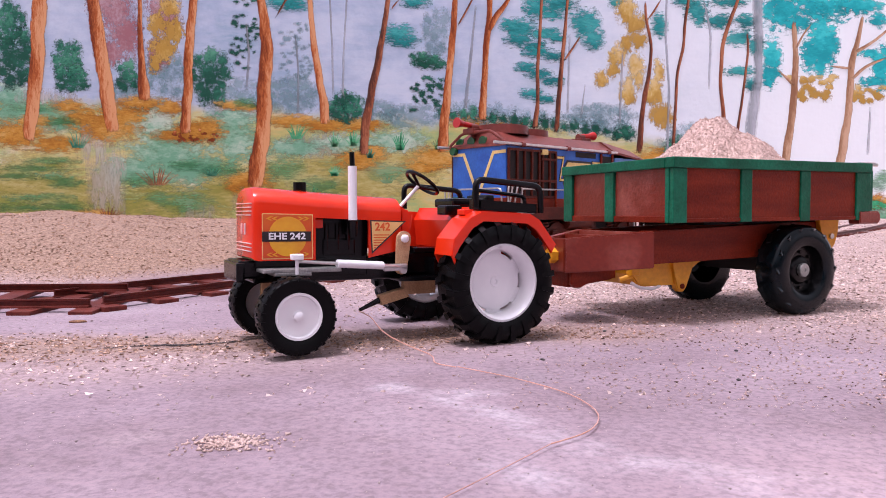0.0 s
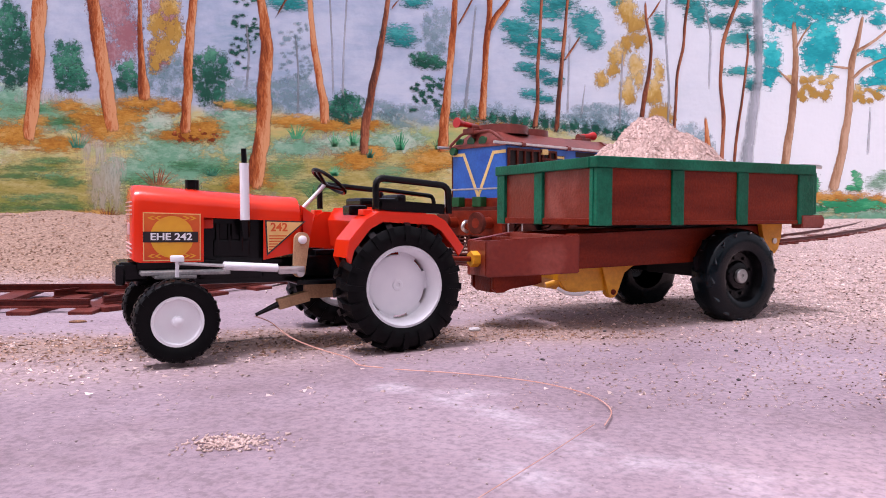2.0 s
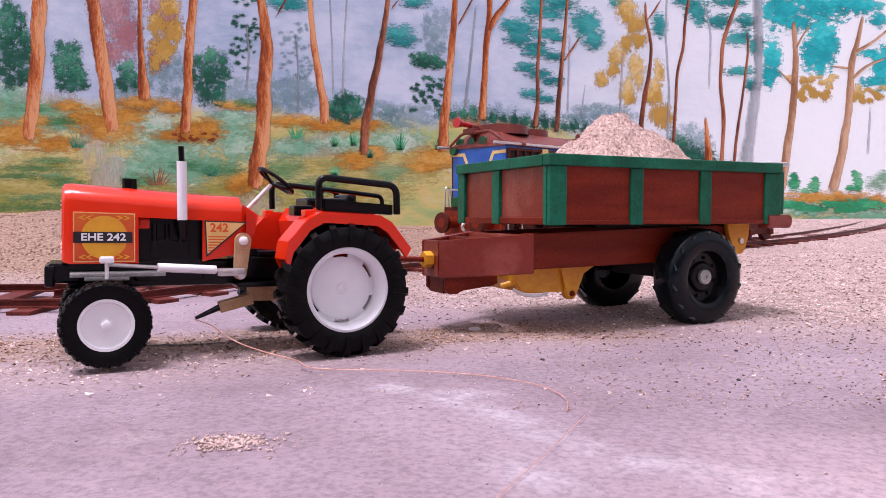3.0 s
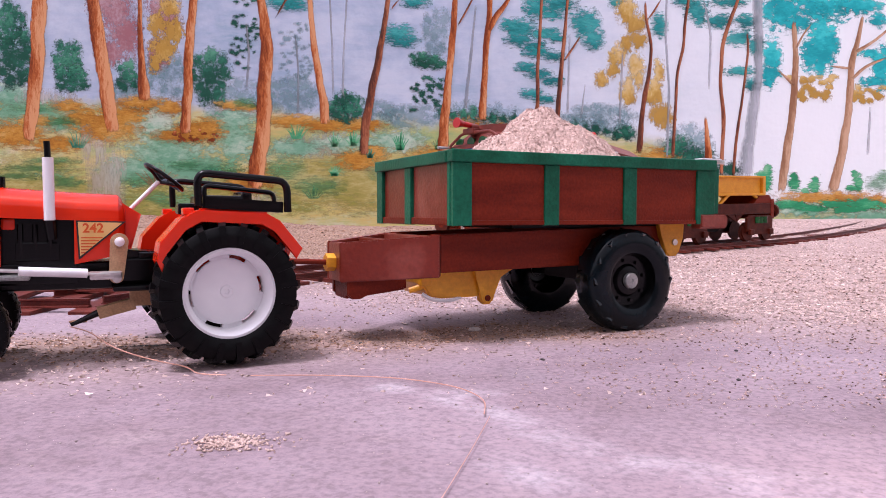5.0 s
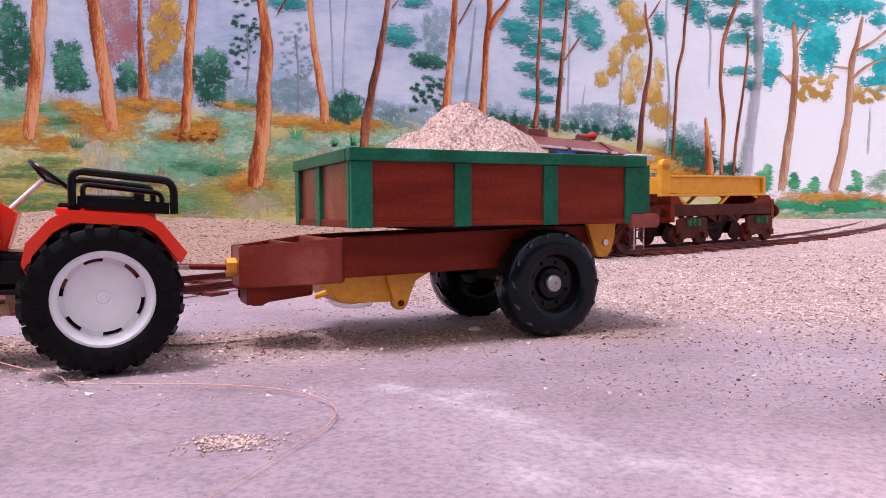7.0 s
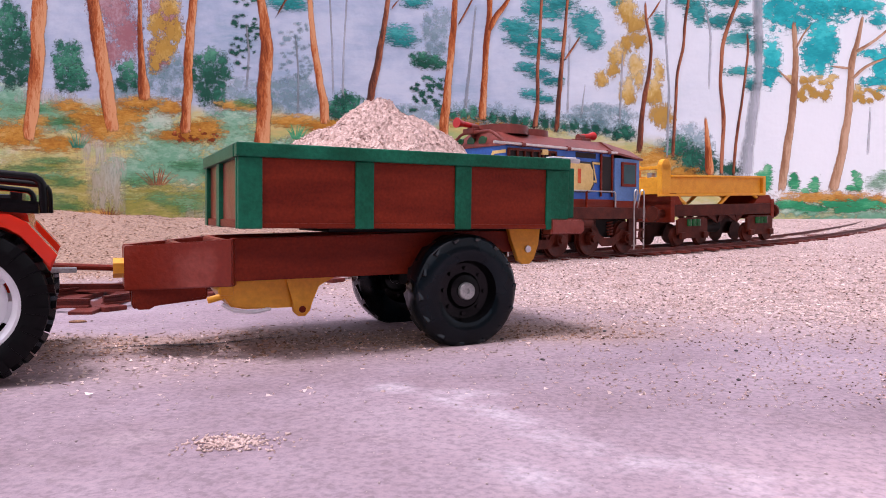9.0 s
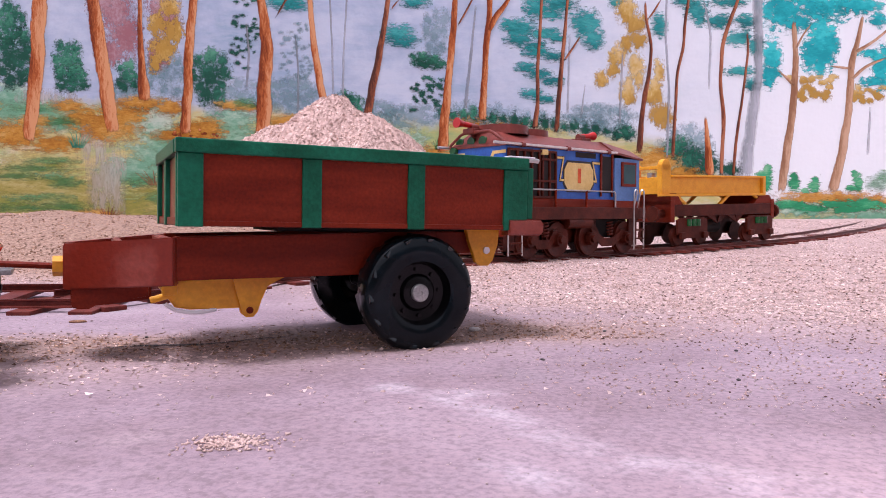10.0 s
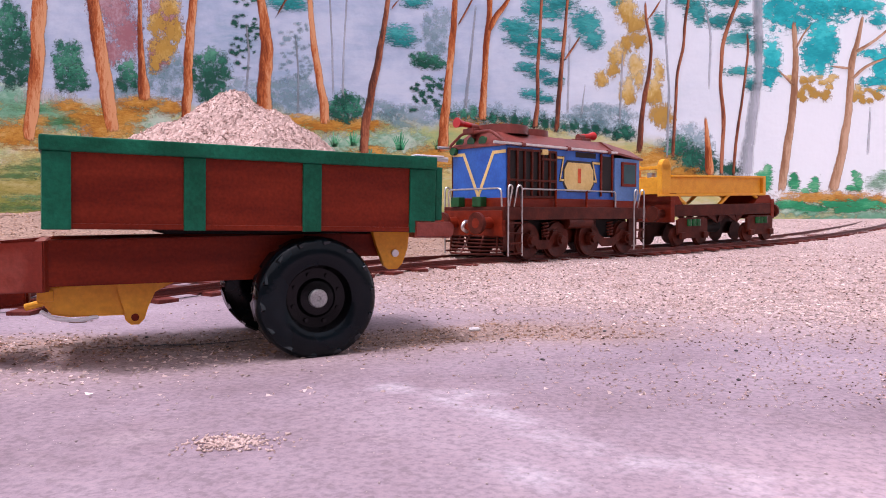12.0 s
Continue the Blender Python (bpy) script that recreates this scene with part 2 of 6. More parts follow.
    sep = nt.nodes.new("ShaderNodeSeparateColor")
    nt.links.new(col.outputs[0], sep.inputs[0])
    nt.links.new(mix(sep.outputs[0], mul.outputs[2], dust), p.inputs["Base Color"])
    p.inputs["Roughness"].default_value = 0.8
    bp = nt.nodes.new("ShaderNodeBump")
    bp.inputs["Strength"].default_value, bp.inputs["Distance"].default_value = 0.35, 0.0015
    nt.links.new(tex(300, 6, 0.65).outputs["Fac"], bp.inputs["Height"])
    nt.links.new(bp.outputs[0], p.inputs["Normal"])
    return m


def shade_dust_strip(x, y):
    """A dusty strip along the wheels' path, browned to paint in the trailer's shadow."""
    d = abs(y - 0.418 - 0.15 * x + 0.02 * noise.noise(Vector((x * 14, y * 30, 5))))
    return smooth(0.06, 0.015, d) * smooth(-0.5, -0.2, x) * smooth(0.22, 0.05, x)


def looseness(x, y):
    """How much loose sawdust covers the concrete, 0 to 1."""
    bank_y = 0.70 + 0.25 * smooth(-0.4, -0.1, x)
    right = smooth(0.44, 0.62, y + 0.42 * x - 0.05 * noise.noise(Vector((x * 9, y * 9, 3))))
    right *= smooth(-0.35, 0.10, x)
    under = 0.62 * smooth(0.09, 0.0, abs(y - 0.415 - 0.42 * x)) * smooth(-0.45, -0.1, x)
    return max(right, under, 0.8 * shade_dust_strip(x, y), smooth(bank_y - 0.12, bank_y + 0.02, y))


def bank(x, y):
    """Where the sawdust is brown: old along the wall, shadow-toned in the wheels' strip."""
    # brown dust here also carries the vehicles' shadow as colour
    track = 0.9 * shade_dust_strip(x, y)
    return max(track, smooth(0.62, 0.75, y) * smooth(0.15, -0.15, x - 0.35 * (y - 0.8)))


def scuff(x, y):
    """Chalky drag marks on the concrete."""
    best = 0.0
    for (xa, ya), (xb, yb), w in (((-0.022, 0.298), (0.012, 0.262), 0.007), ((0.012, 0.262), (0.050, 0.207), 0.010), ((0.050, 0.207), (0.090, 0.185), 0.012), ((0.016, 0.200), (0.034, 0.185), 0.006), ((-0.012, 0.288), (0.022, 0.285), 0.005)):
        dx, dy = xb - xa, yb - ya
        t = max(0, min(1, ((x - xa) * dx + (y - ya) * dy) / (dx * dx + dy * dy)))
        d = math.hypot(x - xa - t * dx, y - ya - t * dy) + 0.006 * noise.noise(Vector((x * 60, y * 60, 2)))
        best = max(best, smooth(w * 1.5, 0.0, d))
    return best


def ground():
    xs = np.concatenate([np.linspace(-9, -1.6, 12), np.concatenate([np.linspace(-1.5, -0.3, 80), np.linspace(-0.292, 0.292, 150), np.linspace(0.3, 2.2, 130)]), np.linspace(2.4, 9, 12)])
    ys = np.concatenate([np.linspace(-6, -0.2, 8), np.concatenate([np.linspace(-0.1, 0.12, 20), np.linspace(0.123, 0.45, 110), np.linspace(0.455, 1.3, 110)]), np.linspace(1.31, 2.74, 60)])
    verts = [(float(x), float(y), height(x, y)) for y in ys for x in xs]
    w = len(xs)
    faces = [(j * w + i, j * w + i + 1, (j + 1) * w + i + 1, (j + 1) * w + i) for j in range(len(ys) - 1) for i in range(w - 1)]
    me = bpy.data.meshes.new("ground")
    me.from_pydata(verts, [], faces)
    at = me.color_attributes.new("loose", "FLOAT_COLOR", "POINT")
    buf = np.ones((len(verts), 4), dtype=np.float32)
    buf[:, 0] = [looseness(x, y) for x, y, z in verts]
    buf[:, 3] = [bank(x, y) for x, y, z in verts]
    buf[:, 1] = [scuff(x, y) for x, y, z in verts]
    buf[:, 2] = [smooth(0.02, 0.16, x) * smooth(0.26, 0.17, y) * smooth(-0.15, 0.05, y) * smooth(1.5, 0.5, x) for x, y, z in verts]
    at.data.foreach_set("color", buf.ravel())
    for f in me.polygons:
        f.use_smooth = True
    me.materials.append(ground_material())
    return tagged(new("ground", me), "worn lilac-grey concrete ground with drifts of pale sawdust", "ground", kind="structure")


ground()

# ---- the painted wall ----
WALL_Y = 2.70


def spot(u, v):
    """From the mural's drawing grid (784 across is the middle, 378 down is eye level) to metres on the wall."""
    b = (441 - v) / 1290
    k = WALL_Y / (0.99881 + 0.04885 * b)
    return (u - 784) / 1290 * k, 0.070 + (0.99881 * b - 0.04885) * k


def mural_material():
    m = bpy.data.materials.new("mural_wash")
    m.use_nodes = True
    nt = m.node_tree
    p = nt.nodes["Principled BSDF"]
    geo = nt.nodes.new("ShaderNodeNewGeometry")
    sep = nt.nodes.new("ShaderNodeSeparateXYZ")
    nt.links.new(geo.outputs["Position"], sep.inputs[0])

    def math_(op, a, b):
        n = nt.nodes.new("ShaderNodeMath")
        n.operation = op
        for s, v in zip(n.inputs, (a, b)):
            if isinstance(v, (int, float)):
                s.default_value = v
            else:
                nt.links.new(v, s)
        return n.outputs[0]

    def tex(scale, detail, stretch=(1, 1, 1), rough=0.6):
        mp = nt.nodes.new("ShaderNodeMapping")
        mp.inputs["Scale"].default_value = stretch
        nt.links.new(geo.outputs["Position"], mp.inputs["Vector"])
        n = nt.nodes.new("ShaderNodeTexNoise")
        n.inputs["Scale"].default_value, n.inputs["Detail"].default_value, n.inputs["Roughness"].default_value = scale, detail, rough
        nt.links.new(mp.outputs[0], n.inputs["Vector"])
        return n.outputs["Fac"]

    def ramp(src, stops):
        r = nt.nodes.new("ShaderNodeValToRGB")
        while len(r.color_ramp.elements) < len(stops):
            r.color_ramp.elements.new(0.5)
        for e, (pos, c) in zip(r.color_ramp.elements, stops):
            e.position, e.color = pos, (*c, 1)
        nt.links.new(src, r.inputs[0])
        return r.outputs[0]

    def mix(fac, a, b):
        n = nt.nodes.new("ShaderNodeMix")
        n.data_type = "RGBA"
        for s, v in ((n.inputs["Factor"], fac), (n.inputs[6], a), (n.inputs[7], b)):
            if isinstance(v, (int, float)):
                s.default_value = v
            else:
                nt.links.new(v, s)
        return n.outputs[2]

    skyc = ramp(tex(4, 7, (1, 1, 1.6), 0.7), [(0.32, (0.25, 0.39, 0.53)), (0.47, (0.385, 0.49, 0.655)), (0.62, (0.53, 0.62, 0.76))])
    streak = ramp(tex(30, 6, (0.25, 1, 1.5), 0.7), [(0.42, (0, 0, 0)), (0.70, (0.45, 0.45, 0.45))])
    skyc = mix(streak, skyc, ramp(tex(8, 3), [(0.4, (0.52, 0.57, 0.70)), (0.6, (0.66, 0.70, 0.82))]))
    grass = ramp(tex(5, 7, (0.7, 1, 2.2), 0.65), [(0.34, (0.24, 0.40, 0.18)), (0.42, (0.42, 0.47, 0.18)), (0.50, (0.60, 0.50, 0.19)), (0.57, (0.54, 0.54, 0.28)), (0.66, (0.66, 0.62, 0.46))])
    strokes = ramp(tex(55, 6, (0.45, 1, 2.4), 0.75), [(0.44, (0, 0, 0)), (0.62, (0.55, 0.55, 0.55))])
    grass = mix(strokes, grass, ramp(tex(7, 4), [(0.36, (0.16, 0.40, 0.18)), (0.5, (0.42, 0.44, 0.12)), (0.62, (0.60, 0.40, 0.10))]))
    # the painted skyline drops from left to right, with a ragged edge
    drop = nt.nodes.new("ShaderNodeMapRange")
    drop.interpolation_type = "SMOOTHSTEP"
    drop.inputs["From Min"].default_value, drop.inputs["From Max"].default_value, drop.inputs["To Max"].default_value = 0.65, 1.25, 0.235
    nt.links.new(sep.outputs[0], drop.inputs["Value"])
    line = math_("SUBTRACT", math_("SUBTRACT", 0.405, math_("MULTIPLY", sep.outputs[0], 0.045)), drop.outputs[0])
    edge = math_("ADD", line, math_("MULTIPLY", math_("SUBTRACT", tex(7, 6), 0.5), 0.16))
    above = math_("SUBTRACT", sep.outputs[2], edge)
    fac = nt.nodes.new("ShaderNodeMapRange")
    fac.inputs["From Min"].default_value, fac.inputs["From Max"].default_value = -0.025, 0.025
    nt.links.new(above, fac.inputs["Value"])
    colour = mix(fac.outputs[0], grass, skyc)
    # the sky whitens to the right: brighter light from that side, put into the paint
    pale = nt.nodes.new("ShaderNodeMapRange")
    pale.inputs["From Min"].default_value, pale.inputs["From Max"].default_value = 0.05, 1.30
    nt.links.new(sep.outputs[0], pale.inputs["Value"])
    whitefac = math_("MULTIPLY", math_("MULTIPLY", pale.outputs[0], fac.outputs[0]), 0.94)
    n = nt.nodes.new("ShaderNodeRGB")
    n.outputs[0].default_value = (0.90, 0.965, 0.99, 1)
    colour = mix(whitefac, colour, n.outputs[0])
    nt.links.new(colour, p.inputs["Base Color"])
    p.inputs["Roughness"].default_value = 0.75
    bp = nt.nodes.new("ShaderNodeBump")
    bp.inputs["Strength"].default_value, bp.inputs["Distance"].default_value = 0.35, 0.004
    nt.links.new(tex(38, 6), bp.inputs["Height"])
    nt.links.new(bp.outputs[0], p.inputs["Normal"])
    return m


wall = tagged(part("wall_mural", slab(-4.5, 4.5, WALL_Y, WALL_Y + 0.12, -0.1, 2.6, 0.004), mural_material()),
              "rough plastered wall painted with a forest mural", "wall", kind="structure")
PLASTER = material("bare_plaster", (0.20, 0.18, 0.17), (0.30, 0.27, 0.25), 0.85, scale=3, fine=0.15, bump=0.3, bump_scale=60)
# added out of view behind the camera, to hold back low sky light
tagged(part("wall_south", slab(-4.5, 4.5, -2.62, -2.50, -0.1, 1.1, 0.004), PLASTER), "unseen plain grey wall added behind the camera to cut sky light", "wall", kind="structure")


# ---- the tractor ----
def tyre(r, rim, half, lugs, depth, name, parent):
    """A tyre about the y axis with chevron lugs, outer side towards +y."""
    bm = lathe([(-half * 0.8, rim), (-half, rim + (r - rim) * 0.3), (-half * 0.98, r - depth * 2.2), (-half * 0.8, r - depth), (0, r - depth * 0.8),
                (half * 0.8, r - depth), (half * 0.98, r - depth * 2.2), (half, rim + (r - rim) * 0.3), (half * 0.8, rim)], 48)
    body = part(name, bm, RUBBER, parent, "black rubber with chevron lugs", smooth=True)
    for side in (-1, 1):
        bm = bmesh.new()
        pts = []
        for t, lean, rr in ((0.0, 0.34, r), (0.55, 0.12, r), (1.0, 0.0, r - depth * 0.9), (1.06, -0.02, r - depth * 2.6)):
            for da in (-0.5, 0.5):
                a = (lean + da * 0.36) * 2 * math.pi / lugs * 0.9
                for up in (0, 1):
                    q = rr if up else rr - depth * 1.5
                    pts.append(bm.verts.new((q * math.cos(a), side * half * t, q * math.sin(a))))
        for k in range(3):
            o = k * 4
            for i, j in ((0, 1), (1, 3), (3, 2), (2, 0)):
                bm.faces.new((pts[o + i], pts[o + j], pts[o + 4 + j], pts[o + 4 + i]))
        bm.faces.new((pts[0], pts[2], pts[3], pts[1]))
        bm.faces.new((pts[12], pts[13], pts[15], pts[14]))
        lug = part("tread_lug", bm, RUBBER, parent)
        for k in range(lugs):
            if k:
                lug = new("tread_lug", lug.data)
                lug.parent = parent
            lug.matrix_basis = pose(0, 0, 0, 0, -360 * (k + (0.5 if side > 0 else 0)) / lugs, 0)
    return body


def rear_wheel(parent, y, side):
    w = new("rear_wheel")
    w.parent = parent
    w.matrix_basis = pose(0, y, 0.0327, 0, 0, 0 if side > 0 else 180)
    w["label"] = "large black lugged tyre on a white plastic rim"
    tyre(0.0339, 0.0212, 0.0112, 20, 0.0027, "tyre", w)
    bm = lathe([(0.0072, 0.0214), (0.0086, 0.0212), (0.0088, 0.0200), (0.0070, 0.0186), (0.0020, 0.0176), (-0.0070, 0.0178), (-0.0086, 0.0200), (-0.0080, 0.0213)], 48)
    part("rim", bm, WHITE, w, smooth=True)
    bm = lathe([(-0.0040, 0.0160), (-0.0018, 0.0158), (-0.0010, 0.0146), (-0.0006, 0.0080), (-0.0010, 0.0030), (-0.0004, 0.0026), (-0.0004, 0.0014), (-0.0010, 0.0010), (-0.0010, 0.0)], 48)
    part("hub_disc", bm, WHITE, w, smooth=True)
    for k in range(6):
        a0 = math.pi / 3 * k
        bm = bmesh.new()
        a1, a2 = a0 + 0.24, a0 + math.pi / 3 - 0.24
        n = 6
        ring = []
        for i in range(n + 1):
            a = a1 + (a2 - a1) * i / n
            ring.append([bm.verts.new((r * math.cos(a), yy, r * math.sin(a))) for r, yy in ((0.0157, -0.0020), (0.0181, -0.0026), (0.0181, -0.0042), (0.0157, -0.0038))])
        for a, b in zip(ring, ring[1:]):
            for i in range(4):
                bm.faces.new((a[i], a[(i + 1) % 4], b[(i + 1) % 4], b[i]))
        bm.faces.new(ring[0])
        bm.faces.new(ring[-1][::-1])
        part("spoke", bm, WHITE, w)
    return w


def front_wheel(parent, y, side):
    w = new("front_wheel")
    w.parent = parent
    w.matrix_basis = pose(0.1084, y, 0.0186, 0, 0, 0 if side > 0 else 180)
    w["label"] = "small black tyre on a white plastic wheel disc"
    tyre(0.0197, 0.0118, 0.0070, 26, 0.0007, "tyre", w)
    bm = lathe([(0.0050, 0.0119), (0.0062, 0.0118), (0.0062, 0.0106), (0.0044, 0.0100), (0.0036, 0.0034), (0.0040, 0.0026), (0.0064, 0.0024), (0.0070, 0.0014), (0.0070, 0.0)], 40)
    part("rim", bm, WHITE, w, smooth=True)
    return w


def letters(text, size, mat, m, parent, name="lettering", depth=0.00012, squeeze=1.0):
    cu = bpy.data.curves.new(name, "FONT")
    cu.body, cu.size, cu.extrude = text, size, depth
    cu.align_x, cu.align_y = "CENTER", "CENTER"
    cu.offset = size * 0.026
    tmp = bpy.data.objects.new(name, cu)
    scene.collection.objects.link(tmp)
    me = bpy.data.meshes.new_from_object(tmp.evaluated_get(bpy.context.evaluated_depsgraph_get()))
    bpy.data.objects.remove(tmp)
    me.transform(m @ Matrix.Diagonal((squeeze, 1, 1, 1)))
    me.materials.clear()
    me.materials.append(mat)
    ob = new(name, me)
    ob.parent = parent
    return ob


DECAL_RED = material("decal_red", (0.62, 0.060, 0.010), (0.74, 0.130, 0.016), 0.3, scale=70)
DECAL_GOLD = material("decal_gold", (0.85, 0.42, 0.02), (0.78, 0.33, 0.02), 0.35, scale=120)
DECAL_PALE = material("decal_pale_gold", (0.80, 0.50, 0.16), (0.84, 0.56, 0.22), 0.35, scale=120)
DECAL_LINE = material("grille_pink", (0.72, 0.42, 0.40), (0.80, 0.55, 0.52), 0.4, scale=60)
INK = material("decal_ink", (0.012, 0.008, 0.01), (0.02, 0.014, 0.016), 0.35, scale=120)


def disc(bm, x, y, z, rx, rz, n=40):
    vs = [bm.verts.new((x + rx * math.cos(2 * math.pi * k / n), y, z + rz * math.sin(2 * math.pi * k / n))) for k in range(n)]
    bm.faces.new(vs)
    return bm


def tractor():
    t = thing("toy_tractor", "red plastic toy tractor with white wheel discs, on the concrete", "toy tractor")
    # bonnet: rounded section drawn along x
    H = 0.0208

    def section(x, top, half, low):
        pts = [(half, low)]
        rr = 0.0135
        for k in range(9):
            a = math.pi / 2 * k / 8
            pts.append((half - rr + rr * math.cos(a), top - rr * 0.62 + rr * 0.62 * math.sin(a)))
        return [(x, y, z) for y, z in pts] + [(x, -y, z) for y, z in reversed(pts)]

    bm = bmesh.new()
    rings = [section(x, top, half, low) for x, top, half, low in
             ((0.0420, 0.0745, 0.0150, 0.0545), (0.0432, 0.0775, 0.0172, 0.0520), (0.0450, 0.0785, H, 0.0495), (0.0640, 0.0793, H, 0.0455),
              (0.0640, 0.0793, H, 0.0660), (0.0935, 0.0810, H, 0.0670), (0.0935, 0.0810, H, 0.0450), (0.1225, 0.0828, H, 0.0450),
              (0.1250, 0.0824, H - 0.0008, 0.0455), (0.1262, 0.0810, H - 0.0025, 0.0465))]
    vr = [[bm.verts.new(p) for p in r] for r in rings]
    for a, b in zip(vr, vr[1:]):
        for i in range(len(a) - 1):
            bm.faces.new((a[i], a[i + 1], b[i + 1], b[i]))
    bm.faces.new(vr[0])
    bm.faces.new(vr[-1][::-1])
    part("bonnet", bm, RED, t, "glossy red bonnet with rounded edges", smooth=True)
    # engine behind the side opening
    bm = slab(0.0625, 0.0950, -0.0155, 0.0155, 0.036, 0.0672, 0.0008)
    box(bm, 0.070, 0.088, 0.0150, 0.0166, 0.047, 0.056, 0.0010)
    for k in range(3):
        rod(bm, (0.074 + 0.006 * k, 0.0155, 0.050), (0.074 + 0.006 * k, 0.0155, 0.064), 0.0013, sides=10)
    part("engine", bm, BLACK, t, "black moulded engine block")
    bm = slab(0.088, 0.0935, 0.008, 0.0168, 0.0615, 0.0668, 0.001)
    part("engine_cover", bm, RED, t)
    bm = slab(0.040, 0.124, -0.0125, 0.0125, 0.0330, 0.0462, 0.001)
    box(bm, 0.086, 0.124, -0.0170, 0.0170, 0.0410, 0.0458, 0.0008)
    part("chassis", bm, BLACK, t)
    # front bumper
    bm = slab(0.118, 0.1320, -0.0150, 0.0150, 0.0355, 0.0450, 0.0012)
    box(bm, 0.1290, 0.1335, -0.0170, 0.0170, 0.0340, 0.0440, 0.0012)
    part("front_bumper", bm, BLACK, t, smooth=False)
    # grille
    for z in (0.0495, 0.0515, 0.0535, 0.0680, 0.0700, 0.0720, 0.0740):
        bm = slab(0.1225, 0.1268, -0.0172, 0.0184, z, z + 0.0005, 0.0001)
        part("grille_bar", bm, DECAL_LINE, t)
    for s in (-1, 1):
        bm = slab(0.1255, 0.1268, 0.004 * s - 0.0012, 0.004 * s + 0.0012, 0.058, 0.064, 0.0004)
        part("headlight", bm, DECAL_LINE, t)
    # decals
    for s in (1, -1):
        y = s * (H + 0.00022)
        d = 0.00010 * s
        bm = plate(bmesh.new(), [(0.0950, 0.0458), (0.1215, 0.0458), (0.1215, 0.0693), (0.0950, 0.0688)], y - d, y + d)
        dec = part("decal", bm, DECAL_PALE, t, "red and gold sticker with white lettering")
        bm = plate(bmesh.new(), [(0.0955, 0.0463), (0.1210, 0.0463), (0.1210, 0.0688), (0.0955, 0.0683)], y + d, y + 2 * d)
        part("decal_field", bm, DECAL_RED, dec)
        bm = disc(bmesh.new(), 0.1083, y + 2.6 * d, 0.0574, 0.0100, 0.0102)
        part("decal_sun", bm, DECAL_GOLD, dec)
        for z in (0.0666, 0.0482):
            for x0, mir in ((0.0985, 1), (0.1015, 1), (0.1180, -1), (0.1150, -1)):
                bm = bmesh.new()
                o = [(0, 0), (0.0022, 0.0010), (0.0036, 0.0010), (0.0014, 0), (0.0036, -0.0010), (0.0022, -0.0010)]
                plate(bm, [(x0 + mir * a - mir * 0.0015, z + b) for a, b in o], y + 3 * d, y + 3.6 * d)
                part("decal_arrow", bm, DECAL_GOLD, dec)
        bm = plate(bmesh.new(), [(0.0962, 0.0548), (0.1215, 0.0548), (0.1215, 0.0600), (0.0962, 0.0600)], y + 3.8 * d, y + 4.6 * d)
        part("decal_band", bm, INK, dec)
        mm = Matrix.Translation((0.1087, y + 5.4 * d, 0.0574)) @ pose(0, 0, 0, 90, 0, 180 if s > 0 else 0)
        letters("EHE 242", 0.0047, WHITE, mm, dec, squeeze=1.18)
        bm = plate(bmesh.new(), [(0.0632, 0.0660), (0.0418, 0.0655), (0.0622, 0.0475)], y - d, y + d)
        tri = part("side_badge", bm, INK, t, "gold triangular sticker with the number 242")
        bm = plate(bmesh.new(), [(0.0624, 0.0653), (0.0434, 0.0649), (0.0616, 0.0492)], y + d, y + 2 * d)
        part("badge_field", bm, DECAL_PALE, tri)
        mm = Matrix.Translation((0.0560, y + 2.6 * d, 0.0622)) @ pose(0, 0, 0, 90, 0, 180 if s > 0 else 0)
        letters("242", 0.0060, DECAL_RED, mm, tri)
        for k in range(6):
            z = 0.0582 - 0.0014 * k
            w = 0.0092 - 0.0015 * k
            bm = plate(bmesh.new(), [(0.0612, z), (0.0612 - w, z), (0.0612 - w, z - 0.0006), (0.0612, z - 0.0006)], y + 2.2 * d, y + 3 * d)
            part("badge_line", bm, DECAL_RED, tri)
    # exhaust and filler cap
    bm = rod(bmesh.new(), (0.0738, 0.0232, 0.0660), (0.0742, 0.0232, 0.0945), 0.00235, sides=20)
    ex = part("exhaust_pipe", bm, WHITE, t, "white upright exhaust sleeve", smooth=True)
    bm = rod(bmesh.new(), (0.0742, 0.0232, 0.0940), (0.0745, 0.0232, 0.1018), 0.0014, sides=14)
    part("exhaust_tip", bm, BLACK, ex, smooth=True)
    bm = rod(bmesh.new(), (0.0730, 0.0215, 0.0575), (0.0738, 0.0232, 0.0662), 0.0022, 0.0027, sides=14)
    part("exhaust_base", bm, BLACK, ex, smooth=True)
    bm = rod(bmesh.new(), (0.0960, 0.0, 0.0800), (0.0960, 0.0, 0.0862), 0.0036, sides=20)
    part("filler_cap", bm, BLACK, t, smooth=True)
    # gearbox and red cowl under the steering wheel
    bm = bmesh.new()
    plate(bm, [(0.046, 0.052), (0.046, 0.034), (0.010, 0.028), (-0.012, 0.028), (-0.012, 0.050), (0.020, 0.050)], -0.0130, 0.0130, 0.0008)
    box(bm, 0.020, 0.045, 0.012, 0.0175, 0.0360, 0.0475, 0.0008)
    box(bm, 0.014, 0.048, 0.012, 0.0270, 0.0325, 0.0350, 0.0008)
    box(bm, 0.022, 0.026, 0.0170, 0.0240, 0.0350, 0.0450, 0.0008)
    box(bm, 0.022, 0.036, 0.0120, 0.0180, 0.0475, 0.0505, 0.0008)
    part("gearbox", bm, BLACK, t, "black moulded gearbox and footplates")
    bm = bmesh.new()
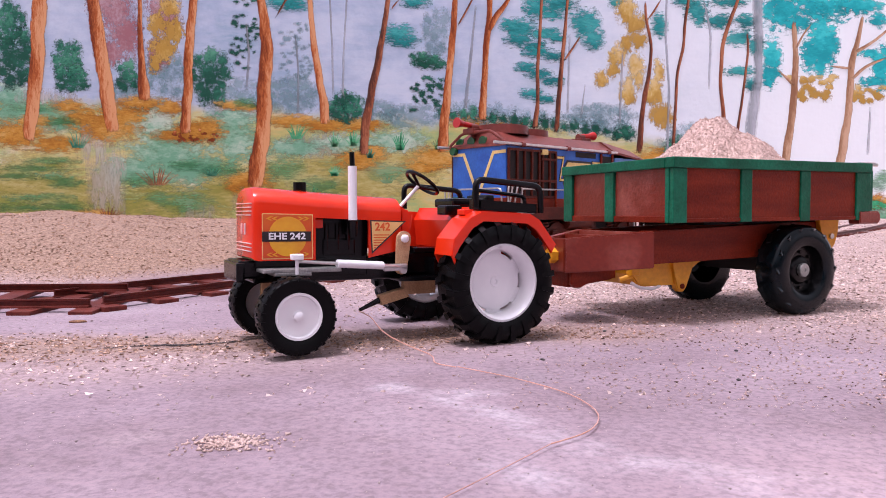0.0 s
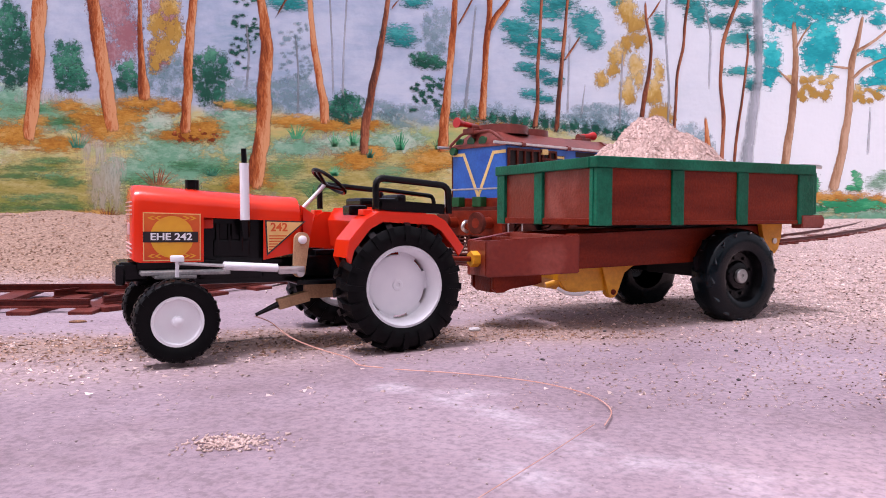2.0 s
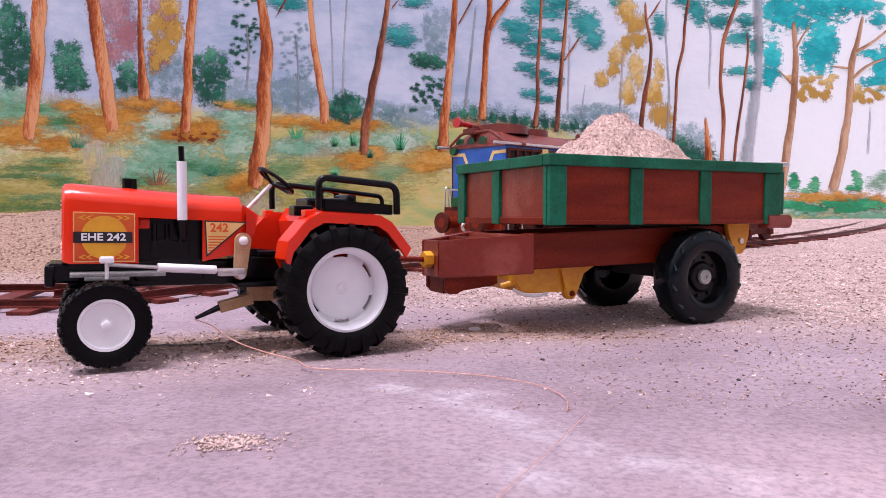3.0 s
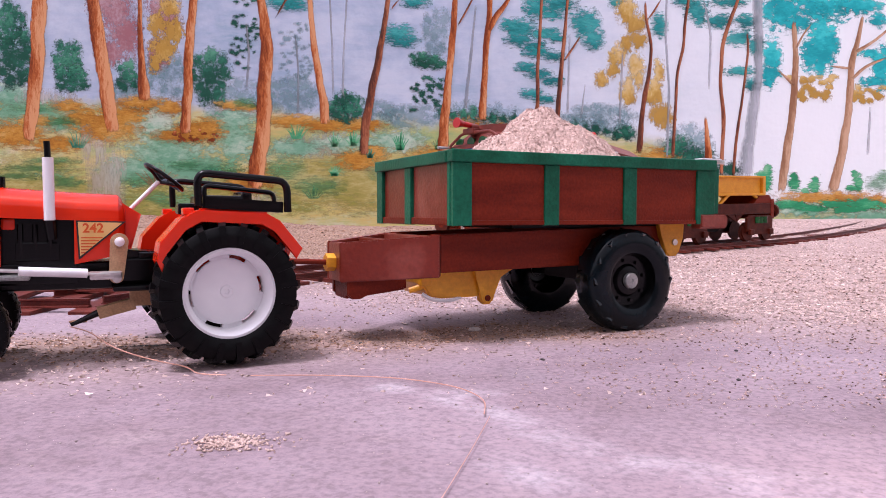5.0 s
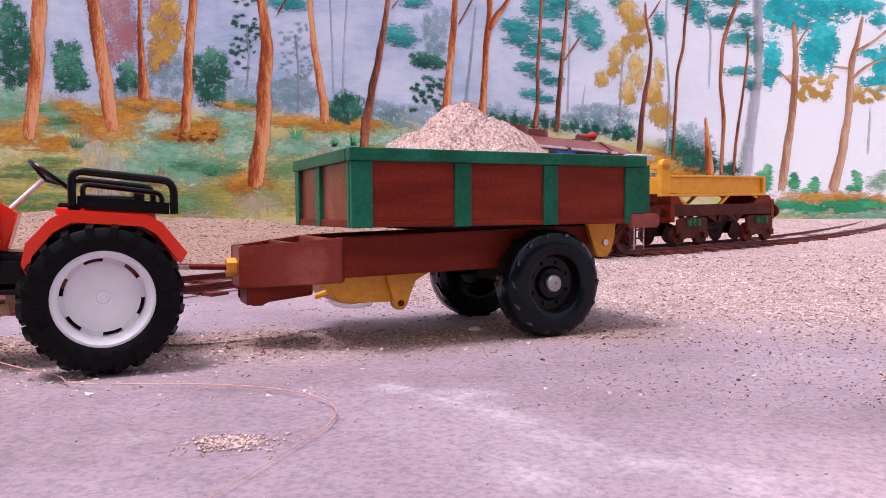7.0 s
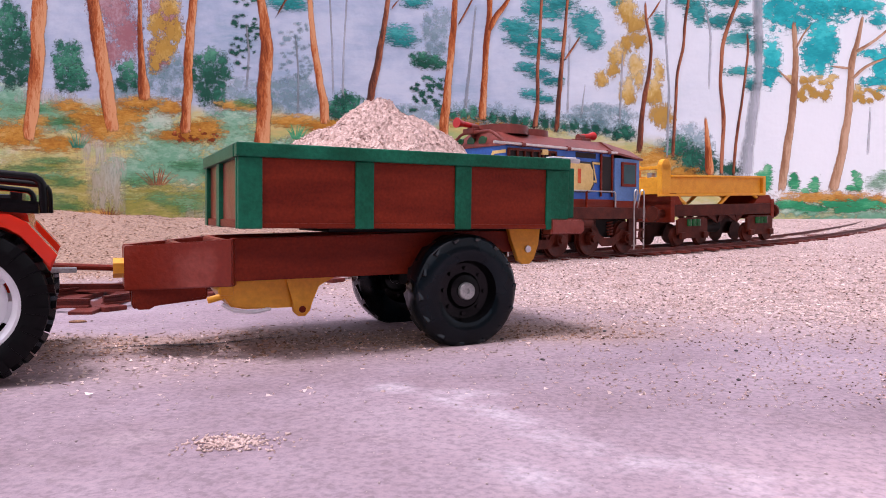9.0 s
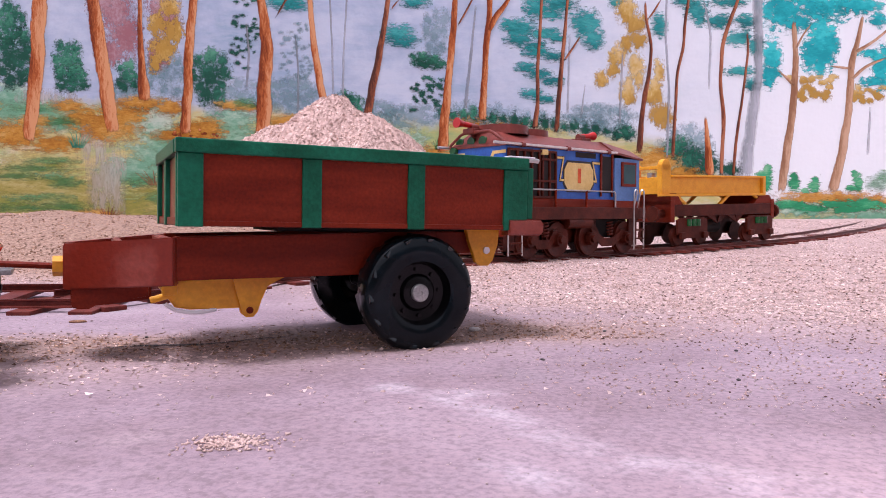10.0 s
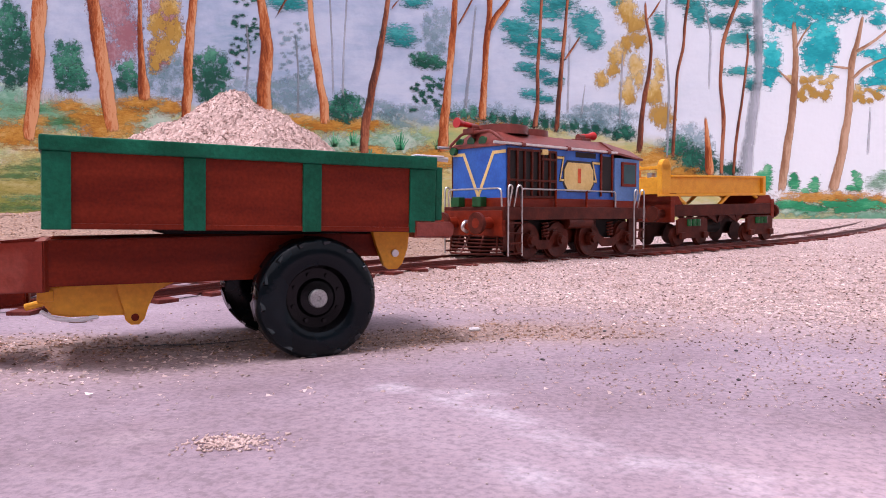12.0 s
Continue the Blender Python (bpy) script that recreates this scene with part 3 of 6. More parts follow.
    plate(bm, [(0.043, 0.0745), (0.043, 0.052), (0.039, 0.052), (0.0365, 0.062), (0.0345, 0.0690)], -0.0150, 0.0150, 0.0015)
    part("dash", bm, RED, t)
    bm = bmesh.new()
    plate(bm, [(0.010, 0.0500), (0.012, 0.0660), (0.008, 0.0735), (-0.022, 0.0735), (-0.026, 0.0520)], -0.0352, 0.0352, 0.0015)
    part("seat_box", bm, RED, t)
    bm = bmesh.new()
    box(bm, -0.016, 0.008, -0.013, 0.013, 0.0735, 0.0790, 0.0018)
    box(bm, -0.020, -0.0145, -0.013, 0.013, 0.0735, 0.0815, 0.0018)
    part("seat", bm, BLACK, t, "black moulded seat")
    bm = slab(0.008, 0.0185, 0.012, 0.024, 0.0690, 0.0745, 0.0012)
    part("tool_box", bm, BLACK, t)
    # steering wheel
    bm = rod(bmesh.new(), (0.0385, 0, 0.0715), (0.0245, 0, 0.0862), 0.0011, sides=10)
    part("steering_column", bm, WHITE, t, smooth=True)
    tilt = Matrix.Translation((0.0222, 0, 0.0880)) @ pose(0, 0, 0, 0, -36, 0)
    bm = bmesh.new()
    tube(bm, [tilt @ Vector((0.0107 * math.cos(a), 0.0107 * math.sin(a), 0)) for a in [2 * math.pi * k / 28 for k in range(28)]], 0.0011, 8, True)
    sw = part("steering_wheel", bm, BLACK, t, smooth=True)
    for a in (0.3, 2.4, 4.5):
        bm = rod(bmesh.new(), tilt @ Vector((0, 0, -0.003)), tilt @ Vector((0.0102 * math.cos(a), 0.0102 * math.sin(a), 0)), 0.0010, sides=8)
        part("steering_spoke", bm, BLACK, sw)
    # mudguards with guard rails
    for s in (1, -1):
        bm = bmesh.new()
        outer = [(0.0315, 0.0478), (0.0300, 0.0565), (0.0210, 0.0672), (0.0135, 0.0712), (-0.0170, 0.0700), (-0.0235, 0.0665), (-0.0345, 0.0530)]
        inner = [(-0.0325, 0.0520), (-0.0218, 0.0638), (-0.0160, 0.0668), (0.0125, 0.0682), (0.0190, 0.0650), (0.0275, 0.0550), (0.0290, 0.0478)]
        y0, y1 = (0.0365, 0.0556) if s > 0 else (-0.0556, -0.0365)
        plate(bm, outer + inner, y0, y1, 0.0007)
        lip = [(x, z) for x, z in outer] + [(x * 0.92 + 0.0002, z - 0.0050) for x, z in reversed(outer)]
        plate(bm, lip, y1 - 0.0012 if s > 0 else y0, y1 + 0.0004 if s > 0 else y0 + 0.0012, 0.0004)
        plate(bm, outer + [(-0.028, 0.036), (0.026, 0.036)], *((0.0355, 0.0372) if s > 0 else (-0.0372, -0.0355)))
        mg = part("mudguard", bm, RED, t, "red mudguard over the rear wheel")
        bm = slab(0.0140, 0.0190, s * 0.042 - 0.004, s * 0.042 + 0.004, 0.0690, 0.0722, 0.0006)
        part("lamp_block", bm, RED, mg)
        yy = s * 0.0475
        bm = bmesh.new()
        loop = rounded([(0.0125, yy, 0.0730), (0.0130, yy, 0.0885), (-0.0290, yy, 0.0855), (-0.0295, yy, 0.0705)], 0.005)
        tube(bm, loop, 0.0018, 10)
        rail = part("guard_rail", bm, BLACK, t, "black bent guard rail on the mudguard", smooth=True)
        if s < 0:
            continue
        y2 = yy - s * 0.010
        bm = tube(bmesh.new(), rounded([(0.0080, y2, 0.0735), (0.0085, y2, 0.0830), (-0.0250, y2, 0.0800), (-0.0255, y2, 0.0715)], 0.003), 0.0012, 8)
        part("inner_rail", bm, BLACK, rail, smooth=True)
        bm = bmesh.new()
        plate(bm, [(0.0105, 0.0722), (0.0105, 0.0775), (-0.0275, 0.0755), (-0.0275, 0.0702)], min(yy, yy - s * 0.012), max(yy, yy - s * 0.012), 0.001)
        part("pad", bm, BLACK, rail)
    # steering linkage at the near side
    bm = bmesh.new()
    a, b = Vector((0.0450, 0.0250, 0.0560)), Vector((0.0464, 0.0250, 0.0396))
    o = []
    for k in range(13):
        q = math.pi * k / 12
        o.append((a.x + 0.0040 * math.cos(q), a.z + 0.0040 * math.sin(q)))
    for k in range(13):
        q = math.pi + math.pi * k / 12
        o.append((b.x + 0.0032 * math.cos(q), b.z + 0.0032 * math.sin(q)))
    plate(bm, o, 0.0235, 0.0258)
    arm = part("drop_arm", bm, TAN, t, "tan card steering arm")
    bm = lathe([(0.0, 0.0022), (0.0015, 0.0022), (0.0022, 0.0012), (0.0022, 0)], 18)
    bmesh.ops.translate(bm, verts=bm.verts, vec=(0.0450, 0.0258, 0.0560))
    part("pivot", bm, WHITE, arm, smooth=True)
    bm = rod(bmesh.new(), (0.0464, 0.0255, 0.0388), (0.0464, 0.0285, 0.0388), 0.0020)
    part("screw", bm, STEEL, arm)
    bm = bmesh.new()
    rod(bm, (0.0590, 0.0290, 0.0418), (0.0860, 0.0335, 0.0437), 0.0021, sides=16)
    link = part("steering_rod", bm, WHITE, t, "white sleeve on a thin steel steering rod", smooth=True)
    bm = rod(bmesh.new(), (0.0450, 0.0270, 0.0405), (0.1080, 0.0370, 0.0455), 0.0009, sides=8)
    box(bm, 0.044, 0.0580, 0.0265, 0.0285, 0.0385, 0.0425, 0.0008)
    part("rod_wire", bm, STEEL, link)
    bm = rod(bmesh.new(), (0.1080, 0.0370, 0.0390), (0.1080, 0.0370, 0.0480), 0.0009, sides=10)
    box(bm, 0.1050, 0.1110, 0.0345, 0.0395, 0.0462, 0.0492, 0.0008)
    part("kingpin", bm, WHITE, link)
    # front axle
    bm = slab(0.0820, 0.1230, 0.0130, 0.0290, 0.0392, 0.0412, 0.0005)
    box(bm, 0.0980, 0.1170, -0.0290, 0.0290, 0.0375, 0.0395, 0.0005)
    part("front_axle", bm, GREY, t, "grey sheet-metal axle plate")
    for s in (1, -1):
        bm = slab(0.1010, 0.1120, s * 0.0235 - 0.002, s * 0.0235 + 0.002, 0.0140, 0.0385, 0.0006)
        rod(bm, (0.1079, s * 0.022, 0.0185), (0.1079, s * 0.040, 0.0185), 0.0016)
        part("stub_axle", bm, TAN, t)
    bm = rod(bmesh.new(), (0, -0.046, 0.0323), (0, 0.046, 0.0323), 0.005)
    part("rear_axle", bm, BLACK, t)
    # motor stick under the belly
    bm = bmesh.new()
    box(bm, -0.0085, 0.0085, -0.003, 0.003, -0.0028, 0.0028, 0.0004, Matrix.Translation((0.0460, 0.012, 0.0232)) @ pose(0, 0, 0, 0, 14, 0))
    st = part("motor_block", bm, TAN, t, "tan wooden block hanging under the belly")
    bm = slab(0.0200, 0.0400, 0.010, 0.0145, 0.0240, 0.0330, 0.0005)
    part("motor_bracket", bm, TAN, st)
    bm = rod(bmesh.new(), (0.0540, 0.012, 0.0212), (0.0660, 0.012, 0.0160), 0.0017, 0.0009, sides=10)
    part("cable_end", bm, BLACK, st)
    # drawbar hook at the back
    bm = slab(-0.0420, -0.010, -0.009, 0.009, 0.0420, 0.0445, 0.0006)
    part("tow_plate", bm, GREY, t)
    wheels = [rear_wheel(t, 0.0480, 1), rear_wheel(t, -0.0480, -1), front_wheel(t, 0.0364, 1), front_wheel(t, -0.0300, -1)]
    return t, wheels


tractor_ob, tractor_wheels = tractor()


# ---- the trailer ----
def trailer():
    t = thing("farm_trailer", "maroon and green wooden tipping trailer heaped with sawdust", "trailer")
    # chassis beams and the front hitch box
    bm = slab(-0.050, -0.040, -0.0195, 0.0195, 0.0500, 0.0615, 0.0006)
    part("cross_beam", bm, MAROON, t)
    for s in (1, -1):
        part("rear_beam", slab(-0.056, -0.0182, *sorted((s * 0.020, s * 0.0330)), 0.0495, 0.0618, 0.0006), MAROON, t)
    def beam(a, b, w, z0a, z1a, z0b, z1b):
        """A plank on edge from plan point a to b, w thick, with its own bottom and top at each end."""
        (xa, ya), (xb, yb) = a, b
        d = Vector((xb - xa, yb - ya)).normalized()
        n = Vector((-d.y, d.x)) * w / 2
        bm = bmesh.new()
        vs = [bm.verts.new((x + k * n.x, y + k * n.y, z)) for x, y, lo, hi in ((xa, ya, z0a, z1a), (xb, yb, z0b, z1b)) for k in (-1, 1) for z in (lo, hi)]
        for q in ((0, 1, 3, 2), (4, 6, 7, 5), (0, 4, 5, 1), (2, 3, 7, 6), (0, 2, 6, 4), (1, 5, 7, 3)):
            bm.faces.new([vs[i] for i in q])
        bmesh.ops.bevel(bm, geom=list(bm.edges), offset=0.0006, segments=2, affect="EDGES")
        return bm

    for s in (1, -1):
        part("side_beam", beam((-0.018, s * 0.0270), (0.1195, s * 0.0310), 0.0130, 0.0390, 0.0618, 0.0372, 0.0580), MAROON, t)
        part("hitch_side", beam((0.1190, s * 0.0378), (0.1662, s * 0.0100), 0.0055, 0.0350, 0.0578, 0.0318, 0.0538), MAROON_WORN_LIT, t, "maroon painted wooden drawbar frame")
    part("hitch_rail", beam((0.1225, -0.0330), (0.1225, 0.0330), 0.0050, 0.0360, 0.0574, 0.0360, 0.0574), MAROON_WORN_LIT, t)
    part("hitch_rail", beam((0.1435, -0.0200), (0.1435, 0.0200), 0.0045, 0.0345, 0.0556, 0.0345, 0.0556), MAROON_WORN_LIT, t)
    part("hitch_rail", beam((0.1645, -0.0105), (0.1645, 0.0105), 0.0050, 0.0322, 0.0536, 0.0322, 0.0536), MAROON_WORN_LIT, t)
    part("hitch_block", beam((0.1280, 0.0), (0.1635, 0.0), 0.0200, 0.0262, 0.0345, 0.0225, 0.0330), MAROON, t)
    for s in (1, -1):
        bm = bmesh.new()
        plate(bm, [(0.1640, 0.0340), (0.1640, 0.0250), (0.1610, 0.0225), (0.1560, 0.0225), (0.1510, 0.0255), (0.1290, 0.0275), (0.1290, 0.0360)], *sorted((s * 0.0105, s * 0.0140)), 0.0006)
        part("hitch_cheek", bm, MAROON, t)
    bm = rod(bmesh.new(), (0.1662, 0.0, 0.0425), (0.1720, 0.0, 0.0425), 0.0050, sides=6)
    nut = part("hitch_nut", bm, YELLOW, t, "ochre plastic nut")
    bm = rod(bmesh.new(), (0.1715, 0.0, 0.0425), (0.2060, 0.0, 0.0445), 0.0016, sides=10)
    part("drawbar", bm, MAROON, t, "thin maroon drawbar")
    # tipping gear
    bm = bmesh.new()
    plate(bm, [(0.0780, 0.0385), (0.1235, 0.0360), (0.1232, 0.0300), (0.1180, 0.0228), (0.1110, 0.0214), (0.0900, 0.0215), (0.0780, 0.0215)], -0.020, 0.022, 0.001)
    gear = part("tipper_gearbox", bm, YELLOW, t, "ochre plastic gear housing")
    bm = bmesh.new()
    plate(bm, [(0.0600, 0.0392), (0.0920, 0.0385), (0.0890, 0.0330), (0.0865, 0.0190), (0.0840, 0.0168), (0.0805, 0.0168), (0.0780, 0.0195), (0.0740, 0.0330)], 0.0190, 0.0245, 0.0008)
    br = part("gear_bracket", bm, YELLOW, gear)
    bm = rod(bmesh.new(), (0.0823, 0.0240, 0.0205), (0.0823, 0.0252, 0.0205), 0.0018)
    part("bolt", bm, MAROON, gear)
    bm = rod(bmesh.new(), (0.1190, 0.020, 0.0292), (0.1288, 0.017, 0.0262), 0.0017)
    box(bm, 0.1170, 0.1240, 0.0180, 0.0235, 0.0290, 0.0345, 0.0008)
    part("gear_shaft", bm, YELLOW, gear)
    bm = tube(bmesh.new(), rounded([(0.1225, 0.021, 0.0245), (0.1175, 0.023, 0.0212), (0.1060, 0.023, 0.0198), (0.0985, 0.021, 0.0212)], 0.004), 0.0011, 8)
    part("wire_loop", bm, WHITE, gear, smooth=True)
    # rear pivots
    for s in (1, -1):
        bm = bmesh.new()
        o = [(x + 0.0037, z) for x, z in ((-0.0380, 0.0640), (-0.0600, 0.0640), (-0.0590, 0.0540), (-0.0560, 0.0455), (-0.0530, 0.0425), (-0.0480, 0.0425), (-0.0450, 0.0445), (-0.0405, 0.0560))]
        y0, y1 = sorted((s * 0.0305, s * 0.0340))
        plate(bm, o, y0 + s * 0.0032, y1 + s * 0.0032, 0.0005)
        pv = part("pivot_plate", bm, YELLOW, t, "ochre pivot plate with a bolt")
        bm = rod(bmesh.new(), (-0.0475, s * 0.0370, 0.0513), (-0.0475, s * 0.0384, 0.0513), 0.0020)
        part("bolt", bm, STEEL, pv)
    # dark slab added to stand in for the shadow between tub and chassis
    part("bolster", slab(-0.050, 0.070, -0.0310, 0.0310, 0.0610, 0.0632, 0.0003), DARK, t)
    # axle
    bm = rod(bmesh.new(), (0, -0.050, 0.0294), (0, 0.050, 0.0294), 0.0024)
    box(bm, -0.006, 0.006, -0.030, 0.030, 0.0270, 0.0400, 0.0006)
    part("axle", bm, DARK, t)
    bm = rod(bmesh.new(), (0.014, -0.020, 0.0350), (0.060, 0.002, 0.0385), 0.0013, sides=8)
    part("brake_rod", bm, DARK, t)
    # the tub, tipped very slightly about its back edge
    L0, L1, W, Z0, Z1 = -0.0630, 0.1200, 0.0556, 0.0631, 0.1028
    tub = new("tub")
    tub.parent = t
    tub["label"] = "maroon plank tub with green painted framing"
    tub.matrix_basis = Matrix.Translation((L0, 0, Z0)) @ pose(0, 0, 0, 0, -0.08, 0) @ Matrix.Translation((-L0, 0, -Z0))
    bm = slab(L0, L1, -W + 0.002, W - 0.002, Z0, Z0 + 0.0040, 0.0005)
    part("tub_floor", bm, MAROON, tub)
    for s in (1, -1):
        y0, y1 = sorted((s * (W - 0.0045), s * (W - 0.0010)))
        part("side_panel", slab(L0 + 0.002, L1 - 0.002, y0, y1, Z0 + 0.0002, Z1 - 0.001, 0.0005), MAROON, tub)
        y0, y1 = sorted((s * (W - 0.0028), s * (W - 0.0002)))
        part("bottom_strip", slab(L0 + 0.002, L1 - 0.003, y0, y1, Z0 + 0.0002, Z0 + 0.0026, 0.0004), MAROON, tub)
        y0, y1 = sorted((s * (W - 0.006), s * (W + 0.0016)))
        part("top_rail", slab(L0, L1 + 0.0014, y0, y1, Z1 - 0.0066, Z1, 0.0007), GREEN, tub)
        for x0, x1 in ((0.1093, 0.1204), (0.0542, 0.0638), (-0.0006, 0.0088), (-0.0628, -0.0480)):
            y0, y1 = sorted((s * (W - 0.0030), s * (W + 0.0004)))
            part("post", slab(x0, x1, y0, y1, Z0 - 0.0002, Z1 - 0.0066, 0.0005), GREEN, tub)
    for x0, x1 in ((L1 - 0.0055, L1 - 0.0015), (L0 + 0.0005, L0 + 0.0040)):
        part("end_panel", slab(x0, x1, -W + 0.004, W - 0.004, Z0 + 0.0002, Z1 - 0.001, 0.0005), MAROON_WORN_LIT, tub)
    part("end_rail", slab(L1 - 0.0050, L1 + 0.0018, -W + 0.0060, W - 0.0060, Z1 - 0.0066, Z1 - 0.0002, 0.0006), GREEN, tub)
    part("tailgate", slab(L0 - 0.0036, L0 - 0.0006, -W + 0.0115, W - 0.0115, Z0 + 0.0046, Z1 - 0.0050, 0.0005), MAROON, tub)
    part("end_rail", slab(L0 + 0.0001, L0 + 0.0050, -W + 0.0060, W - 0.0060, Z1 - 0.0066, Z1 - 0.0002, 0.0006), GREEN, tub)
    for y0, y1 in ((W - 0.0065, W - 0.0032), (-W + 0.0032, -W + 0.0100), (-0.0085, 0.0005)):
        part("end_post", slab(L1 - 0.0028, L1 + 0.0008, y0, y1, Z0 - 0.0002, Z1 - 0.0066, 0.0005), GREEN, tub)
    for s in (1, -1):
        bm = bmesh.new()
        y0, y1 = sorted((s * (W - 0.008), s * (W + 0.0012)))
        plate(bm, [(L0 + 0.012, Z0 + 0.0060), (L0 + 0.012, Z0 - 0.0028), (L0 - 0.0085, Z0 - 0.0028), (L0 - 0.0106, Z0 - 0.0008), (L0 - 0.0108, Z0 + 0.0038), (L0 - 0.0086, Z0 + 0.0060)], y0, y1, 0.0008)
        part("tail_bracket", bm, MAROON_WORN_LIT, tub)
        part("tail_post", slab(L0 - 0.0042, L0 - 0.0004, *sorted((s * (W - 0.0110), s * (W - 0.0008))), Z0 + 0.0064, Z1 - 0.0050, 0.0005), GREEN, tub)
        part("latch", slab(L0 - 0.0040, L0 + 0.0125, *sorted((s * (W - 0.0050), s * (W + 0.0012))), Z1 + 0.0002, Z1 + 0.0010, 0.0003), WHITE, tub)
        bm = rod(bmesh.new(), (L0 + 0.006, s * W, Z1 - 0.0005), (L0 - 0.0065, s * W, Z1 - 0.0010), 0.0013, sides=10)
        part("hinge_pin", bm, STEEL, tub)
    # wheels
    wheels = []
    for s in (1, -1):
        w = new("trailer_wheel")
        w.parent = t
        w.matrix_basis = pose(-0.0005, s * 0.0455, 0.0296, 0, 0, 0 if s > 0 else 180)
        w["label"] = "black moulded trailer wheel with a grey hub cap"
        R, h = 0.0310, 0.0095
        bm = lathe([(-h, 0.016), (-h, 0.026), (-h * 0.8, R - 0.0012), (0, R), (h * 0.62, R - 0.0004), (h * 0.85, R - 0.0018), (h, R - 0.0048), (h, 0.0190), (h * 0.9, 0.0168)], 56)
        part("tyre", bm, TRAILER_TYRE, w, "glossy black tyre with shallow slanted tread", smooth=True)
        block = part("tread_block", box(bmesh.new(), -0.0014, 0.0005, -0.0070, 0.0086, -0.0056, 0.0044, 0.0004), TREAD, w)
        for k in range(14):
            if k:
                block = new("tread_block", block.data)
                block.parent = w
            block.matrix_basis = pose(0, 0, 0, 0, 360 * k / 14, 0) @ Matrix.Translation((R - 0.0014, 0.0, 0)) @ pose(0, 0, 0, 26, 0, 7)
        bm = lathe([(h * 0.9, 0.0170), (h * 0.55, 0.0160), (h * 0.30, 0.0150), (h * 0.25, 0.0100), (h * 0.45, 0.0085), (h * 0.50, 0.0060), (h * 0.5, 0.0)], 40)
        for k in range(8):
            a = 2 * math.pi * k / 8
            rod(bm, (0.0122 * math.cos(a), h * 0.2, 0.0122 * math.sin(a)), (0.0122 * math.cos(a), h * 0.42, 0.0122 * math.sin(a)), 0.0011, sides=8)
        part("rim", bm, BLACK, w, smooth=True)
        bm = lathe([(h * 0.45, 0.0047), (h * 0.72, 0.0047), (h * 0.78, 0.0042), (h * 0.78, 0.0013), (h * 0.70, 0.0010), (h * 0.70, 0.0)], 28)
        part("hub_cap", bm, GREY, w, smooth=True)
        wheels.append(w)
    return t, wheels


trailer_ob, trailer_wheels = trailer()


def heap():
    """The sawdust heaped in the tub: a lumpy core under a coat of loose chips."""
    rng = np.random.default_rng(4)
    t = thing("sawdust_heap", "heap of pale pinkish sawdust filling the trailer", "sawdust")

    def top(x, y):
        p = Vector((x, y, 0))
        d = math.hypot((x - 0.030 - 0.010 * noise.noise(p * 28)) / 0.064, y / 0.050) + 0.10 * noise.noise(p * 45 + Vector((3, 1, 0)))
        z = 0.0990 + 0.0330 * smooth(1.06, 0.12, d) + 0.0042 * max(0.0, 1 - 2.6 * d)
        z += (0.0030 * noise.noise(p * 70) + 0.0020 * noise.noise(p * 170 + Vector((0, 0, 4)))) * smooth(1.3, 0.8, d)
        return z

    xs, ys = np.linspace(-0.0590, 0.1140, 190), np.linspace(-0.0505, 0.0505, 120)
    vs = [(float(x), float(y), top(x, y) + 0.00022 * rng.standard_normal() + 0.0009 * noise.noise(Vector((x * 420, y * 420, 7)))) for y in ys for x in xs]
    w = len(xs)
    fs = [(j * w + i, j * w + i + 1, (j + 1) * w + i + 1, (j + 1) * w + i) for j in range(len(ys) - 1) for i in range(w - 1)]
    me = bpy.data.meshes.new("core")
    me.from_pydata(vs, [], fs)
    me.materials.append(HEAP_CORE)
    ob = new("core", me)
    ob.parent = t
    pts = []
    while len(pts) < 7000:
        x, y = rng.uniform(-0.058, 0.113), rng.uniform(-0.050, 0.050)
        d = math.hypot((x - 0.031) / 0.062, y / 0.050)
        if d < 1.0 or rng.random() < 0.35:
            pts.append((x, y, top(x, y) + rng.uniform(-0.0002, 0.0009)))
    chips_mesh("loose_sawdust", pts, rng, 0.0004, 0.0010, HEAP, t)
    return t


